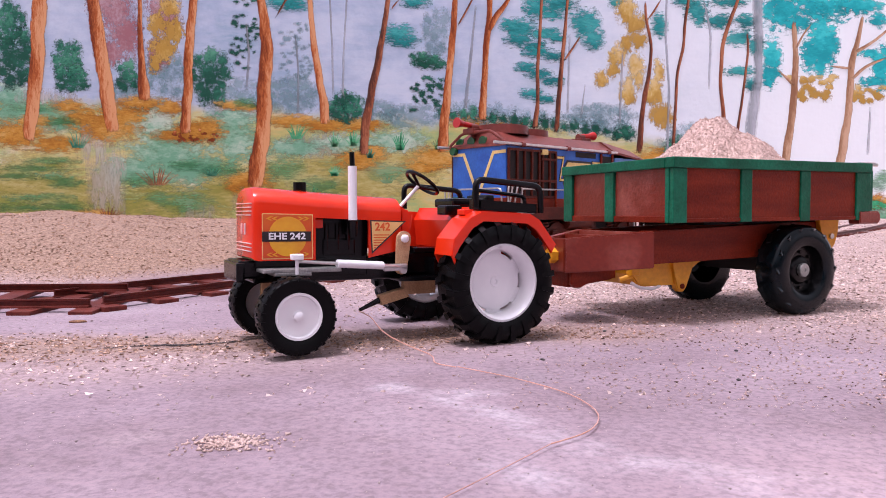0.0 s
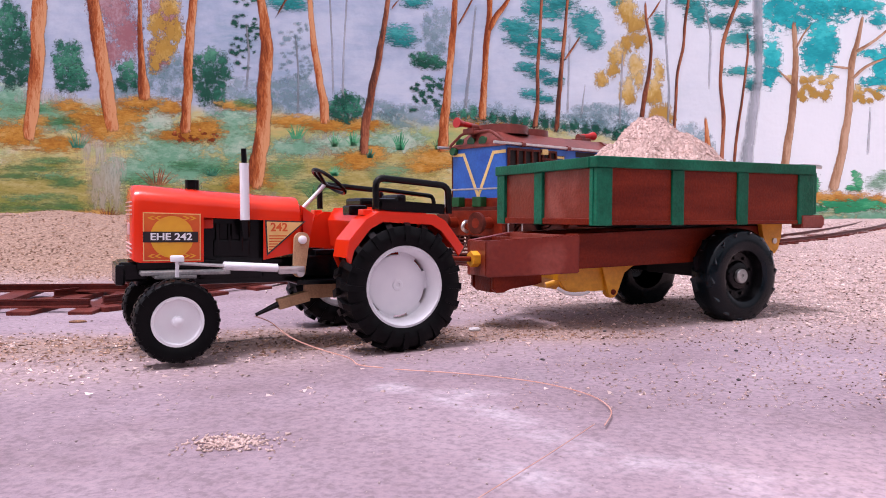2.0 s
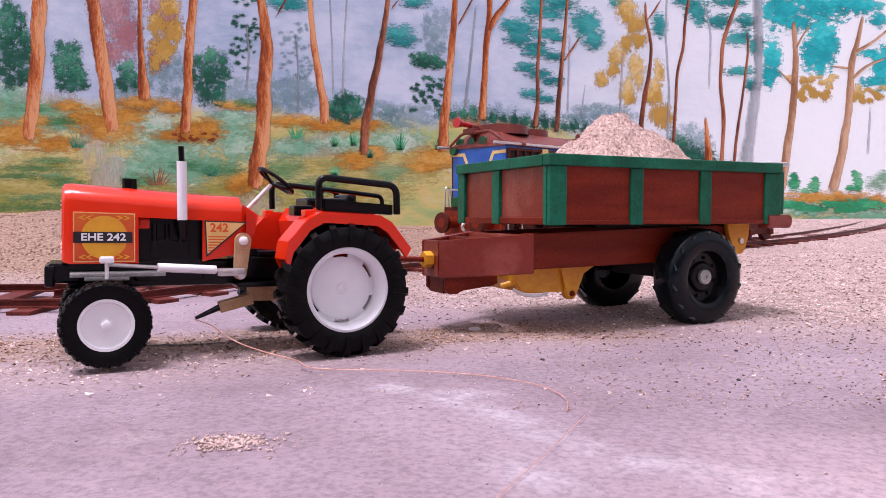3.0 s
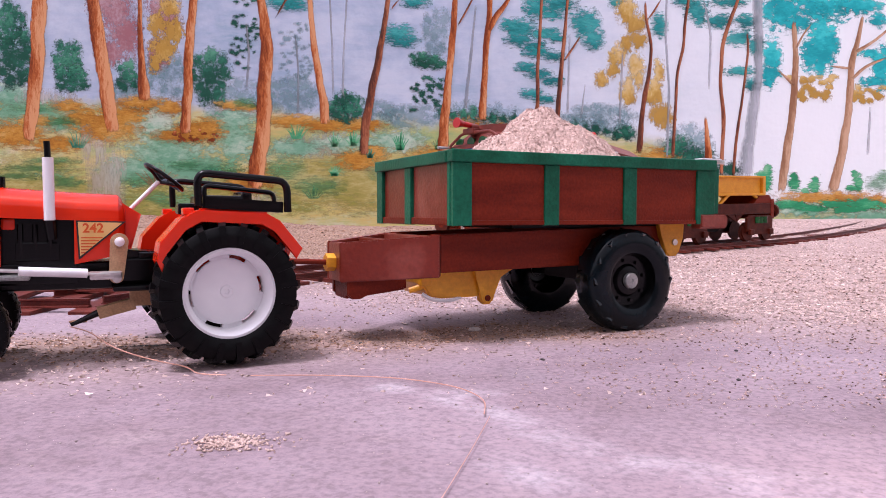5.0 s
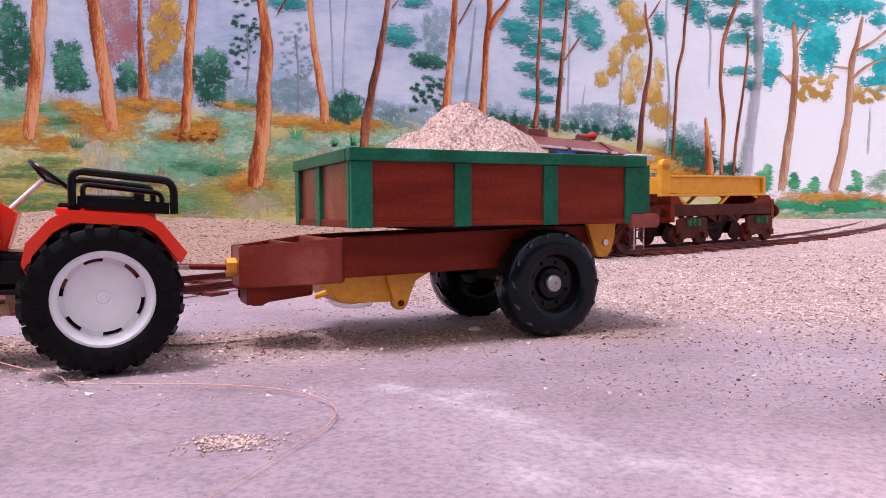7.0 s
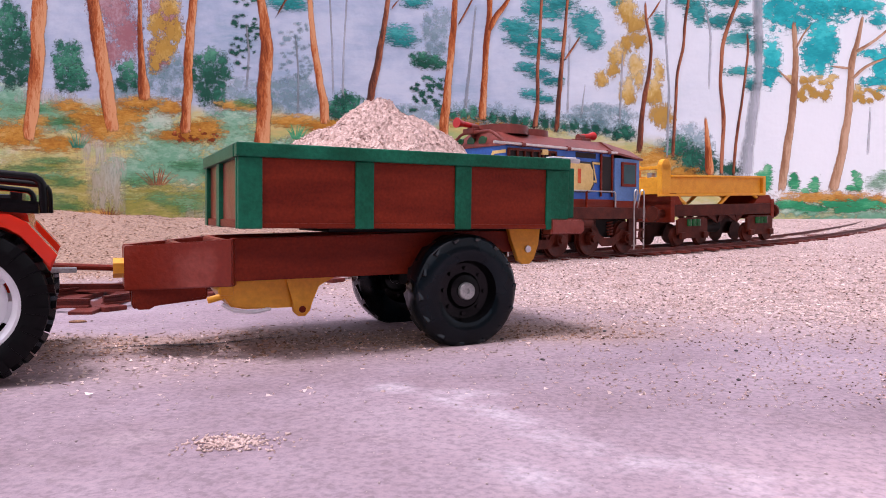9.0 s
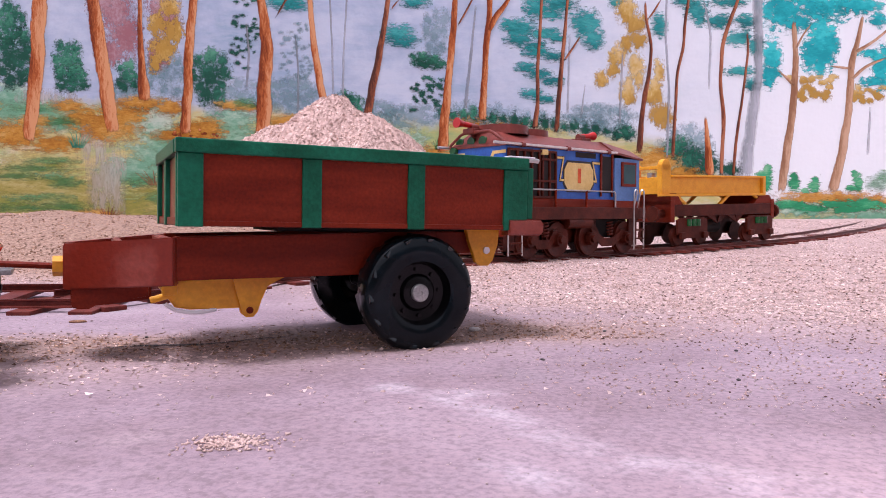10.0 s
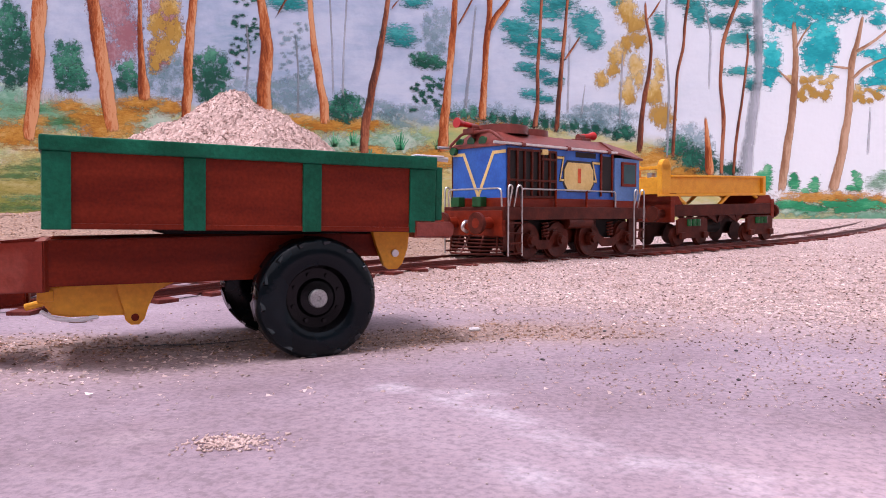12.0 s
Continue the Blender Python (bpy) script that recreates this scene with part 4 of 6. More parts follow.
def chips_mesh(name, pts, rng, lo, hi, mat, parent=None, size=None):
    """Many small four-cornered chips as one mesh."""
    p = np.array(pts)
    n = len(p)
    tet = np.array([[1, 1, 1], [1, -1, -1], [-1, 1, -1], [-1, -1, 1]], dtype=float)
    s = (lo + (hi - lo) * rng.random(n) ** 2)[:, None] if size is None else np.asarray(size)[:, None]
    sc = s * np.stack([rng.uniform(0.5, 1.3, n), rng.uniform(0.5, 1.3, n), rng.uniform(0.3, 0.8, n)], 1) * 0.6
    q = rng.standard_normal((n, 4))
    q /= np.linalg.norm(q, axis=1)[:, None]
    a, b, c, d = q.T
    R = np.stack([np.stack([1 - 2 * (c * c + d * d), 2 * (b * c - a * d), 2 * (b * d + a * c)], 1),
                  np.stack([2 * (b * c + a * d), 1 - 2 * (b * b + d * d), 2 * (c * d - a * b)], 1),
                  np.stack([2 * (b * d - a * c), 2 * (c * d + a * b), 1 - 2 * (b * b + c * c)], 1)], 1)
    local = np.einsum("nij,kj->nki", R, tet) * sc[:, None, :]
    co = (local + p[:, None, :]).reshape(-1, 3)
    base = (np.arange(n) * 4)[:, None, None]
    f = (base + np.array([[0, 1, 2], [0, 3, 1], [0, 2, 3], [1, 3, 2]])[None]).reshape(-1, 3)
    me = bpy.data.meshes.new(name)
    me.from_pydata(co.tolist(), [], f.tolist())
    if mat is HEAP or mat is GRIT:
        for poly in me.polygons:
            poly.use_smooth = True
    me.materials.append(mat)
    ob = new(name, me)
    if parent:
        ob.parent = parent
    ob["kind"] = "stuff"
    return ob


heap_ob = heap()


# ---- the painting on the wall: trunks, brushed foliage and washes, each a thin coat of paint on the plaster ----
def paint(name, dark, mid, light, scale=24.0, stretch=(1, 1, 1), ragged=1.5, cover=1.0, edge=0.22, tone=9.0):
    """Brushed paint: three tones by noise, its cover breaking up towards the rim of the stroke ("load")."""
    m = bpy.data.materials.new(name)
    m.use_nodes = True
    nt = m.node_tree
    p = nt.nodes["Principled BSDF"]
    tc = nt.nodes.new("ShaderNodeTexCoord")
    mp = nt.nodes.new("ShaderNodeMapping")
    mp.inputs["Scale"].default_value = stretch
    nt.links.new(tc.outputs["Object"], mp.inputs["Vector"])

    def tex(size, detail, rough):
        n = nt.nodes.new("ShaderNodeTexNoise")
        n.inputs["Scale"].default_value, n.inputs["Detail"].default_value, n.inputs["Roughness"].default_value = size, detail, rough
        nt.links.new(mp.outputs[0], n.inputs["Vector"])
        return n.outputs["Fac"]

    def calc(op, a, b):
        n = nt.nodes.new("ShaderNodeMath")
        n.operation = op
        for k, v in enumerate((a, b)):
            if isinstance(v, float):
                n.inputs[k].default_value = v
            else:
                nt.links.new(v, n.inputs[k])
        return n.outputs[0]

    at = nt.nodes.new("ShaderNodeAttribute")
    at.attribute_name = "load"
    sep = nt.nodes.new("ShaderNodeSeparateXYZ")
    nt.links.new(at.outputs["Vector"], sep.inputs[0])
    r = nt.nodes.new("ShaderNodeValToRGB")
    r.color_ramp.elements.new(0.5)
    for e, (pos, c) in zip(r.color_ramp.elements, ((0.42, dark), (0.5, mid), (0.58, light))):
        e.position, e.color = pos, (*c, 1)
    body = calc("ADD", calc("MULTIPLY", tex(tone, 4, 0.6), 0.55), calc("MULTIPLY", tex(scale * 3.2, 7, 0.78), 0.45))
    nt.links.new(calc("ADD", body, calc("MULTIPLY", sep.outputs[1], 0.10)), r.inputs[0])
    nt.links.new(r.outputs[0], p.inputs["Base Color"])
    worn = calc("MULTIPLY", calc("SUBTRACT", tex(scale * 2.0, 7, 0.78), 0.5), ragged * 1.75)
    fac = nt.nodes.new("ShaderNodeMapRange")
    fac.inputs["From Min"].default_value, fac.inputs["From Max"].default_value, fac.inputs["To Max"].default_value = 0.30 - edge, 0.30 + edge, cover
    nt.links.new(calc("ADD", sep.outputs[0], worn), fac.inputs["Value"])
    nt.links.new(fac.outputs[0], p.inputs["Alpha"])
    p.inputs["Roughness"].default_value = 0.75
    p.inputs["Specular IOR Level"].default_value = 0.2
    return m


PAINT = {
    "bark": paint("paint_bark", (0.192, 0.036, 0.0096), (0.48, 0.128, 0.032), (0.688, 0.336, 0.16), 34, (1.6, 1, 0.30), 0.8, 1.0, 0.16, 8),
    "bark_dark": paint("paint_bark_dark", (0.0792, 0.0264, 0.0176), (0.264, 0.0748, 0.0334), (0.458, 0.176, 0.088), 34, (1.6, 1, 0.30), 0.8, 0.97, 0.18, 8),
    "bark_tan": paint("paint_bark_tan", (0.299, 0.145, 0.0748), (0.458, 0.264, 0.15), (0.616, 0.405, 0.264), 34, (1.6, 1, 0.30), 0.8, 0.97, 0.18, 8),
    "bark_grey": paint("paint_bark_grey", (0.24, 0.27, 0.30), (0.36, 0.38, 0.42), (0.50, 0.52, 0.57), 34, (1.6, 1, 0.30), 1.4, 0.55, 0.45, 8),
    "teal": paint("paint_teal", (0.0072, 0.171, 0.18), (0.0108, 0.288, 0.288), (0.054, 0.414, 0.405), 30, (0.55, 1, 1.5), 2.3, 0.95, 0.36),
    "cyan": paint("paint_cyan", (0, 0.349, 0.388), (0.00485, 0.485, 0.514), (0.0388, 0.64, 0.64), 26, (0.75, 1, 1.2), 2.3, 0.98, 0.24),
    "green": paint("paint_dark_green", (0.007, 0.085, 0.055), (0.022, 0.18, 0.115), (0.10, 0.36, 0.23), 30, (0.9, 1, 1.1), 2.4, 0.92, 0.30),
    "haze": paint("paint_haze_green", (0.144, 0.297, 0.324), (0.234, 0.396, 0.423), (0.36, 0.504, 0.558), 24, (1, 1, 1), 2.2, 0.55, 0.45),
    "leaf": paint("paint_leaf_green", (0.0405, 0.234, 0.081), (0.09, 0.342, 0.144), (0.27, 0.486, 0.27), 34, (0.4, 1, 1.8), 2.6, 0.60, 0.45),
    "turf": paint("paint_turf_green", (0.0184, 0.276, 0.12), (0.0368, 0.386, 0.175), (0.221, 0.552, 0.313), 22, (0.45, 1, 1.6), 1.7, 0.95, 0.18),
    "orange": paint("paint_orange", (0.42, 0.168, 0.0185), (0.588, 0.286, 0.042), (0.689, 0.42, 0.126), 22, (0.6, 1, 1.5), 1.6, 0.90, 0.34),
    "gold": paint("paint_gold", (0.504, 0.297, 0.054), (0.63, 0.414, 0.108), (0.738, 0.576, 0.27), 24, (1.1, 1, 0.8), 1.9, 0.90, 0.25),
    "rose": paint("paint_rose", (0.405, 0.158, 0.176), (0.493, 0.264, 0.29), (0.581, 0.405, 0.44), 30, (1, 1, 0.8), 2.0, 0.80, 0.35),
    "mist": paint("paint_mist_green", (0.168, 0.437, 0.286), (0.319, 0.571, 0.42), (0.554, 0.706, 0.588), 18, (0.7, 1, 1.3), 1.6, 0.85, 0.40),
    "cream": paint("paint_cream", (0.51, 0.459, 0.357), (0.612, 0.561, 0.476), (0.697, 0.663, 0.612), 16, (1.5, 1, 0.35), 2.6, 0.55, 0.60),
    "ochre": paint("paint_ochre_green", (0.312, 0.312, 0.0656), (0.476, 0.41, 0.123), (0.607, 0.541, 0.23), 20, (0.5, 1, 1.7), 1.8, 0.80, 0.35),
}
mural_rng = np.random.default_rng(11)
coats = itertools.count()


def coat(name, verts, faces, load, mat):
    me = bpy.data.meshes.new(name)
    me.from_pydata(verts, [], faces)
    me.attributes.new("load", "FLOAT_VECTOR", "POINT").data.foreach_set("vector", np.array(load, dtype=np.float32).ravel())
    me.materials.append(PAINT[mat])
    ob = new(name, me)
    ob.parent = wall
    return ob


def lift():
    """Each coat lies on the ones before it."""
    return WALL_Y - 0.0003 - 0.000012 * next(coats)


def painted_trunk(points, mat, wide=1.0):
    """A tapered, wavering brush stroke through (u, v, width)."""
    pts = []
    for (u0, v0, w0), (u1, v1, w1) in zip(points, points[1:]):
        n = max(3, int(math.hypot(u1 - u0, v1 - v0) / 6))
        pts += [(u0 + (u1 - u0) * i / n, v0 + (v1 - v0) * i / n, w0 + (w1 - w0) * i / n) for i in range(n)]
    pts.append(points[-1])
    for _ in range(5):
        pts = [pts[0]] + [tuple((a[k] + 2 * b[k] + c[k]) / 4 for k in range(3)) for a, b, c in zip(pts, pts[1:], pts[2:])] + [pts[-1]]
    seed = float(mural_rng.uniform(0, 90))
    y = lift()
    verts, faces, load = [], [], []
    for i, (u, v, w) in enumerate(pts):
        a, b = pts[max(0, i - 1)], pts[min(len(pts) - 1, i + 1)]
        du, dv = b[0] - a[0], b[1] - a[1]
        L = math.hypot(du, dv) or 1
        nu, nv = dv / L, -du / L
        if nu < 0:
            nu, nv = -nu, -nv
        sway = 0.10 * w * noise.noise(Vector((seed, v * 0.03, 0)))
        half = (0.54 * w + 0.3) * (1 + 0.14 * noise.noise(Vector((seed, v * 0.05, 4)))) * wide
        end = min(1.0, i / 3, (len(pts) - 1 - i) / 3 + 0.2)
        for k, ld in ((-1, 0.0), (-0.72, 0.62), (-0.3, 1.0), (0.3, 1.0), (0.72, 0.62), (1, 0.0)):
            x, z = spot(u + sway + nu * half * k, v + nv * half * k)
            verts.append((x, y, z))
            load.append((ld * end, k, 0))
        if i:
            o = (i - 1) * 6
            faces += [(o + k, o + k + 1, o + k + 7, o + k + 6) for k in range(5)]
    return coat("painted_trunk", verts, faces, load, mat)


def painted_patch(blobs, mat, name="painted_foliage", step=3.0):
    """One coat of brushed paint over several ellipses (u, v, half width, half height) of the drawing grid."""
    b = np.array(blobs, dtype=float)
    us = np.arange((b[:, 0] - 1.12 * b[:, 2]).min() - step, (b[:, 0] + 1.12 * b[:, 2]).max() + 2 * step, step)
    vs = np.arange((b[:, 1] - 1.12 * b[:, 3]).min() - step, (b[:, 1] + 1.12 * b[:, 3]).max() + 2 * step, step)
    U, V = np.meshgrid(us, vs)
    d = ((U[..., None] - b[:, 0]) / b[:, 2]) ** 2 + ((V[..., None] - b[:, 1]) / b[:, 3]) ** 2
    load = np.clip(1.12 - np.sqrt(d), 0, 1).max(-1)
    w = len(us)
    y = lift()
    keep, verts, loads, faces = {}, [], [], []
    top, reach = (b[:, 1] - b[:, 3]).min(), max(1.0, (b[:, 3] * 2).max())
    for j in range(len(vs) - 1):
        for i in range(w - 1):
            if load[j:j + 2, i:i + 2].max() <= 0:
                continue
            q = []
            for jj, ii in ((j, i), (j, i + 1), (j + 1, i + 1), (j + 1, i)):
                if (jj, ii) not in keep:
                    keep[jj, ii] = len(verts)
                    x, z = spot(us[ii], vs[jj])
                    verts.append((float(x), y, float(z)))
                    loads.append((load[jj, ii], 0.5 - (vs[jj] - top) / reach, 0))
                q.append(keep[jj, ii])
            faces.append(q)
    return coat(name, verts, faces, loads, mat)


def clump(u, v, ru, rv, mat, n=9, name="painted_foliage", lean=0.0):
    """A ragged mass of n overlapping brush loads."""
    blobs = [(u, v, ru * 0.72, rv * 0.72)]
    for k in range(n):
        a = 2 * math.pi * (k + mural_rng.uniform(-0.3, 0.3)) / n
        r = mural_rng.uniform(0.55, 0.85)
        q = mural_rng.uniform(0.28, 0.48)
        blobs.append((u + ru * r * math.cos(a) + lean * rv * r * math.sin(a), v + rv * r * math.sin(a), ru * q, rv * q))
    return painted_patch(blobs, mat, name)


def dabs(u, v, ru, rv, mat, n, size, name="painted_leaves"):
    """Separate leaf dabs, in one coat."""
    return painted_patch([(u + ru * mural_rng.uniform(-1, 1), v + rv * mural_rng.uniform(-1, 1), size * mural_rng.uniform(0.7, 1.5), size * mural_rng.uniform(0.5, 1.0)) for _ in range(n)], mat, name, 1.6)


def tuft(u, v, w, h, mat, n=9):
    """A fan of painted grass blades, as one coat."""
    y = lift()
    verts, faces, load = [], [], []
    for k in range(n):
        a = (k / (n - 1) - 0.5) * 2
        tip = (u + a * w + mural_rng.normal(0, w * 0.1), v - h * (1 - 0.35 * a * a) * mural_rng.uniform(0.75, 1.1))
        root = (u + a * w * 0.35, v)
        o = len(verts)
        for (pu, pv), t in ((root, 1.4), (((root[0] + tip[0]) / 2 - a * 1.5, (root[1] + tip[1]) / 2), 1.1), (tip, 0.4)):
            for sgn in (-1, 1):
                x, z = spot(pu + sgn * t, pv)
                verts.append((x, y, z))
                load.append((0.9, 0, 0))
        faces += [(o, o + 1, o + 3, o + 2), (o + 2, o + 3, o + 5, o + 4)]
    return coat("painted_grass", verts, faces, load, mat)


def mural():
    T, C, P = painted_trunk, clump, painted_patch
    # far haze and soft woods
    for u, v, ru, rv in ((515, 172, 52, 34), (290, 130, 46, 48), (430, 172, 36, 30), (225, 160, 34, 26), (725, 205, 60, 22), (1215, 262, 50, 44), (1060, 205, 60, 20), (650, 198, 60, 20)):
        C(u, v, ru, rv, "haze", 8)
    P([(205, 20, 34, 50), (222, 62, 30, 48), (180, 5, 28, 30), (200, 92, 24, 26)], "rose")
    P([(287, 10, 30, 40), (300, 40, 22, 30), (280, 95, 20, 30)], "rose")
    P([(278, 45, 16, 28), (305, 55, 22, 34), (290, 85, 26, 26), (275, 110, 14, 20), (300, 15, 20, 20)], "gold")
    # washes of the hillside
    P([(60, 200, 90, 30), (20, 168, 44, 24), (110, 215, 60, 20)], "mist", "painted_grass")
    P([(270, 215, 50, 40), (300, 275, 90, 46), (240, 300, 70, 30), (345, 300, 80, 36), (410, 215, 50, 30), (420, 255, 44, 40)], "mist", "painted_grass")
    P([(50, 320, 110, 50), (120, 350, 90, 44), (20, 370, 60, 40)], "ochre", "painted_grass")
    P([(300, 360, 100, 36), (220, 370, 70, 30), (390, 345, 50, 40), (540, 320, 90, 60), (640, 330, 90, 50), (720, 290, 70, 40)], "ochre", "painted_grass")
    P([(180, 300, 26, 90), (205, 330, 18, 70), (155, 250, 20, 40)], "cream", "painted_grass")
    P([(455, 360, 40, 22), (560, 255, 60, 22), (350, 380, 30, 20), (80, 172, 50, 14)], "cream", "painted_grass")
    P([(520, 262, 60, 18), (620, 255, 80, 20), (700, 250, 60, 22)], "mist", "painted_grass")
    for blobs in ([(30, 238, 62, 26), (95, 255, 50, 16), (60, 215, 40, 12)], [(190, 222, 62, 34), (225, 205, 40, 20), (150, 210, 40, 20), (120, 188, 34, 12)], [(250, 182, 48, 14), (300, 190, 30, 16)],
                  [(345, 236, 52, 20), (365, 228, 36, 20), (310, 240, 40, 12)], [(405, 186, 34, 9), (440, 190, 30, 8)], [(520, 214, 50, 12), (580, 222, 60, 13), (640, 222, 50, 12)],
                  [(635, 282, 44, 20), (660, 272, 30, 14)], [(770, 280, 52, 22), (740, 296, 40, 12)], [(432, 322, 38, 24), (460, 312, 30, 24)], [(830, 212, 44, 14), (905, 222, 30, 10)],
                  [(1165, 285, 50, 24), (1210, 305, 40, 14)], [(1240, 320, 40, 10)], [(160, 380, 50, 10)]):
        P(blobs, "orange", "painted_scrub")
    dabs(345, 240, 40, 10, "bark", 26, 3.6, "painted_scrub")
    # green strokes over the washes
    for blobs in ([(60, 298, 70, 8), (30, 312, 50, 6), (90, 285, 50, 6)], [(115, 322, 30, 12), (95, 312, 30, 8)], [(70, 350, 60, 8), (40, 368, 60, 7), (110, 366, 50, 10)], [(390, 300, 40, 12), (330, 292, 30, 10)],
                  [(330, 358, 50, 18), (285, 352, 26, 12)], [(250, 320, 36, 12)], [(60, 190, 40, 8), (110, 215, 30, 8)], [(500, 300, 40, 20), (560, 330, 50, 16)], [(690, 305, 40, 16)]):
        P(blobs, "leaf", "painted_grass")
    P([(430, 182, 22, 9), (450, 186, 14, 6)], "leaf")
    for u, v, w, h, c in ((138, 262, 24, 30, "green"), (278, 328, 34, 34, "bark_dark"), (192, 388, 26, 22, "bark_dark"), (525, 246, 20, 28, "turf"), (592, 260, 12, 24, "turf"), (625, 258, 15, 26, "turf"), (708, 266, 14, 32, "turf"),
                        (592, 312, 13, 20, "turf"), (685, 325, 18, 22, "leaf"), (555, 352, 20, 22, "leaf"), (775, 265, 10, 22, "leaf"), (655, 280, 10, 16, "green"), (375, 312, 18, 18, "green")):
        tuft(u, v, w, h, c)
    # dark shrubs and saplings
    C(22, 105, 40, 52, "green", 11)
    C(14, 40, 30, 42, "green", 8)
    C(118, 108, 30, 38, "green", 9)
    C(128, 142, 34, 26, "green", 8)
    C(225, 135, 20, 30, "green", 7)
    C(372, 132, 36, 46, "green", 10)
    C(612, 192, 36, 24, "green", 8)
    C(605, 178, 14, 18, "green", 5)
    C(745, 106, 22, 16, "green", 7)
    C(770, 60, 26, 46, "haze", 8)
    C(765, 110, 30, 14, "green", 6)
    dabs(758, 170, 26, 34, "green", 34, 5.5)
    dabs(434, 60, 24, 62, "green", 44, 4.6)
    dabs(524, 90, 28, 52, "haze", 46, 4.6)
    hedge = [(u, 194 + 0.12 * (u - 780) + mural_rng.normal(0, 4), 11, mural_rng.uniform(9, 20)) for u in range(780, 1120, 9)]
    P(hedge, "haze")
    P([(u + 4, v + 4, 9, rv * 0.7) for u, v, ru, rv in hedge[::2]], "green")
    P([(1105, 232, 16, 12), (1095, 240, 12, 8), (1118, 240, 10, 8)], "green")
    P([(1200, 262, 26, 22), (1225, 280, 26, 24), (1255, 290, 22, 22), (1290, 300, 24, 14)], "green")
    # teal crowns in sweeping strokes
    for blobs in ([(705, 62, 30, 20), (716, 74, 26, 12)], [(735, 5, 26, 10)], [(515, 8, 34, 12), (495, 4, 24, 10)], [(920, 52, 30, 18), (905, 45, 22, 14), (918, 70, 26, 14), (945, 82, 26, 10)],
                  [(950, 12, 26, 26), (990, 8, 34, 16), (975, 25, 22, 12)], [(965, 60, 30, 11), (985, 68, 18, 8)], [(950, 92, 28, 11), (980, 100, 20, 10)], [(932, 120, 22, 10), (955, 132, 24, 10), (978, 144, 20, 9)],
                  [(940, 166, 22, 9), (965, 176, 22, 8)], [(1040, 45, 24, 30), (1050, 68, 20, 22), (1028, 40, 20, 20)], [(1166, 45, 14, 22)], [(1232, 18, 22, 20), (1238, 34, 12, 12)], [(1272, 38, 26, 14), (1320, 38, 20, 14)],
                  [(1310, 68, 30, 14), (1338, 82, 16, 18)], [(1308, 126, 28, 9)], [(1330, 150, 14, 13)], [(1090, 6, 14, 8), (1210, 4, 20, 8), (1290, 4, 34, 10)]):
        P(blobs, "teal")
    # golden crowns
    for blobs in ([(1110, 18, 22, 26), (1124, 40, 20, 22), (1128, 70, 20, 18), (1108, 78, 12, 16)], [(1092, 100, 16, 26), (1085, 125, 12, 14)], [(1126, 118, 16, 26), (1132, 140, 10, 20)], [(1064, 142, 12, 18)],
                  [(1110, 165, 16, 26)], [(1166, 125, 10, 24), (1158, 165, 18, 30), (1170, 205, 24, 24)]):
        P(blobs, "gold")
    dabs(1440, 155, 38, 20, "gold", 22, 8.5)
    dabs(1540, 165, 30, 16, "gold", 16, 7.5)
    # bright crowns in the whitened sky at the right
    P([(1385, 18, 42, 40), (1450, 12, 60, 34), (1410, 38, 40, 20), (1480, 8, 50, 22)], "cyan")
    P([(1450, 70, 24, 60), (1436, 95, 20, 34), (1468, 80, 16, 44), (1450, 118, 14, 16)], "cyan")
    P([(1366, 105, 18, 42), (1360, 130, 16, 28)], "cyan")
    P([(1520, 10, 44, 18), (1555, 35, 20, 14)], "cyan")
    P([(1560, 118, 18, 42), (1540, 95, 26, 8), (1545, 145, 26, 10)], "cyan")
    # thin far stems
    for pts in ([(582, -40, 3), (588, 90, 3), (590, 170, 4)], [(616, -40, 3), (608, 90, 3), (607, 170, 4)], [(842, 10, 3), (833, 100, 5), (823, 192, 6)], [(436, 40, 3), (441, 100, 4), (436, 160, 4)], [(522, 60, 3), (528, 120, 3), (527, 200, 4)],
                [(1180, -40, 3), (1178, 70, 4), (1184, 160, 4), (1180, 280, 4)], [(1245, 0, 3), (1258, 60, 4), (1254, 160, 3)], [(1102, 90, 3), (1096, 220, 4)], [(1008, 60, 3), (1004, 200, 4)], [(1540, 190, 3), (1535, 275, 5)], [(1035, 150, 2), (1028, 210, 3)]):
        T(pts, "bark_grey")
    T([(1340, -40, 18), (1342, 130, 15), (1316, 315, 26)], "bark_grey")
    # trunks
    T([(72, -40, 28), (68, 60, 27), (66, 110, 26), (60, 170, 26), (50, 250, 22)], "bark")
    T([(160, -40, 20), (172, 60, 26), (184, 130, 26), (194, 190, 28), (200, 234, 22)], "bark")
    T([(247, -40, 6), (248, 60, 9), (251, 120, 13), (256, 180, 26)], "bark")
    T([(346, -40, 14), (337, 60, 16), (333, 110, 17), (333, 160, 17), (326, 238, 19)], "bark")
    T([(458, -40, 12), (468, 40, 18), (474, 90, 22), (466, 140, 26), (468, 200, 26), (460, 270, 30), (448, 335, 30)], "bark")
    T([(486, 35, 2), (500, 10, 3), (512, -10, 3)], "bark_dark")
    T([(546, -40, 7), (553, 60, 10), (562, 120, 13), (572, 175, 14), (576, 220, 19)], "bark")
    T([(692, -40, 7), (681, 40, 9), (671, 100, 12), (660, 150, 13), (647, 220, 16), (643, 275, 16)], "bark_dark")
    T([(690, 20, 2), (705, 0, 3)], "bark_dark")
    T([(808, -40, 7), (802, 50, 11), (796, 120, 12), (789, 190, 15), (782, 270, 20)], "bark")
    T([(808, 50, 3), (825, 20, 3), (838, -5, 3)], "bark_dark")
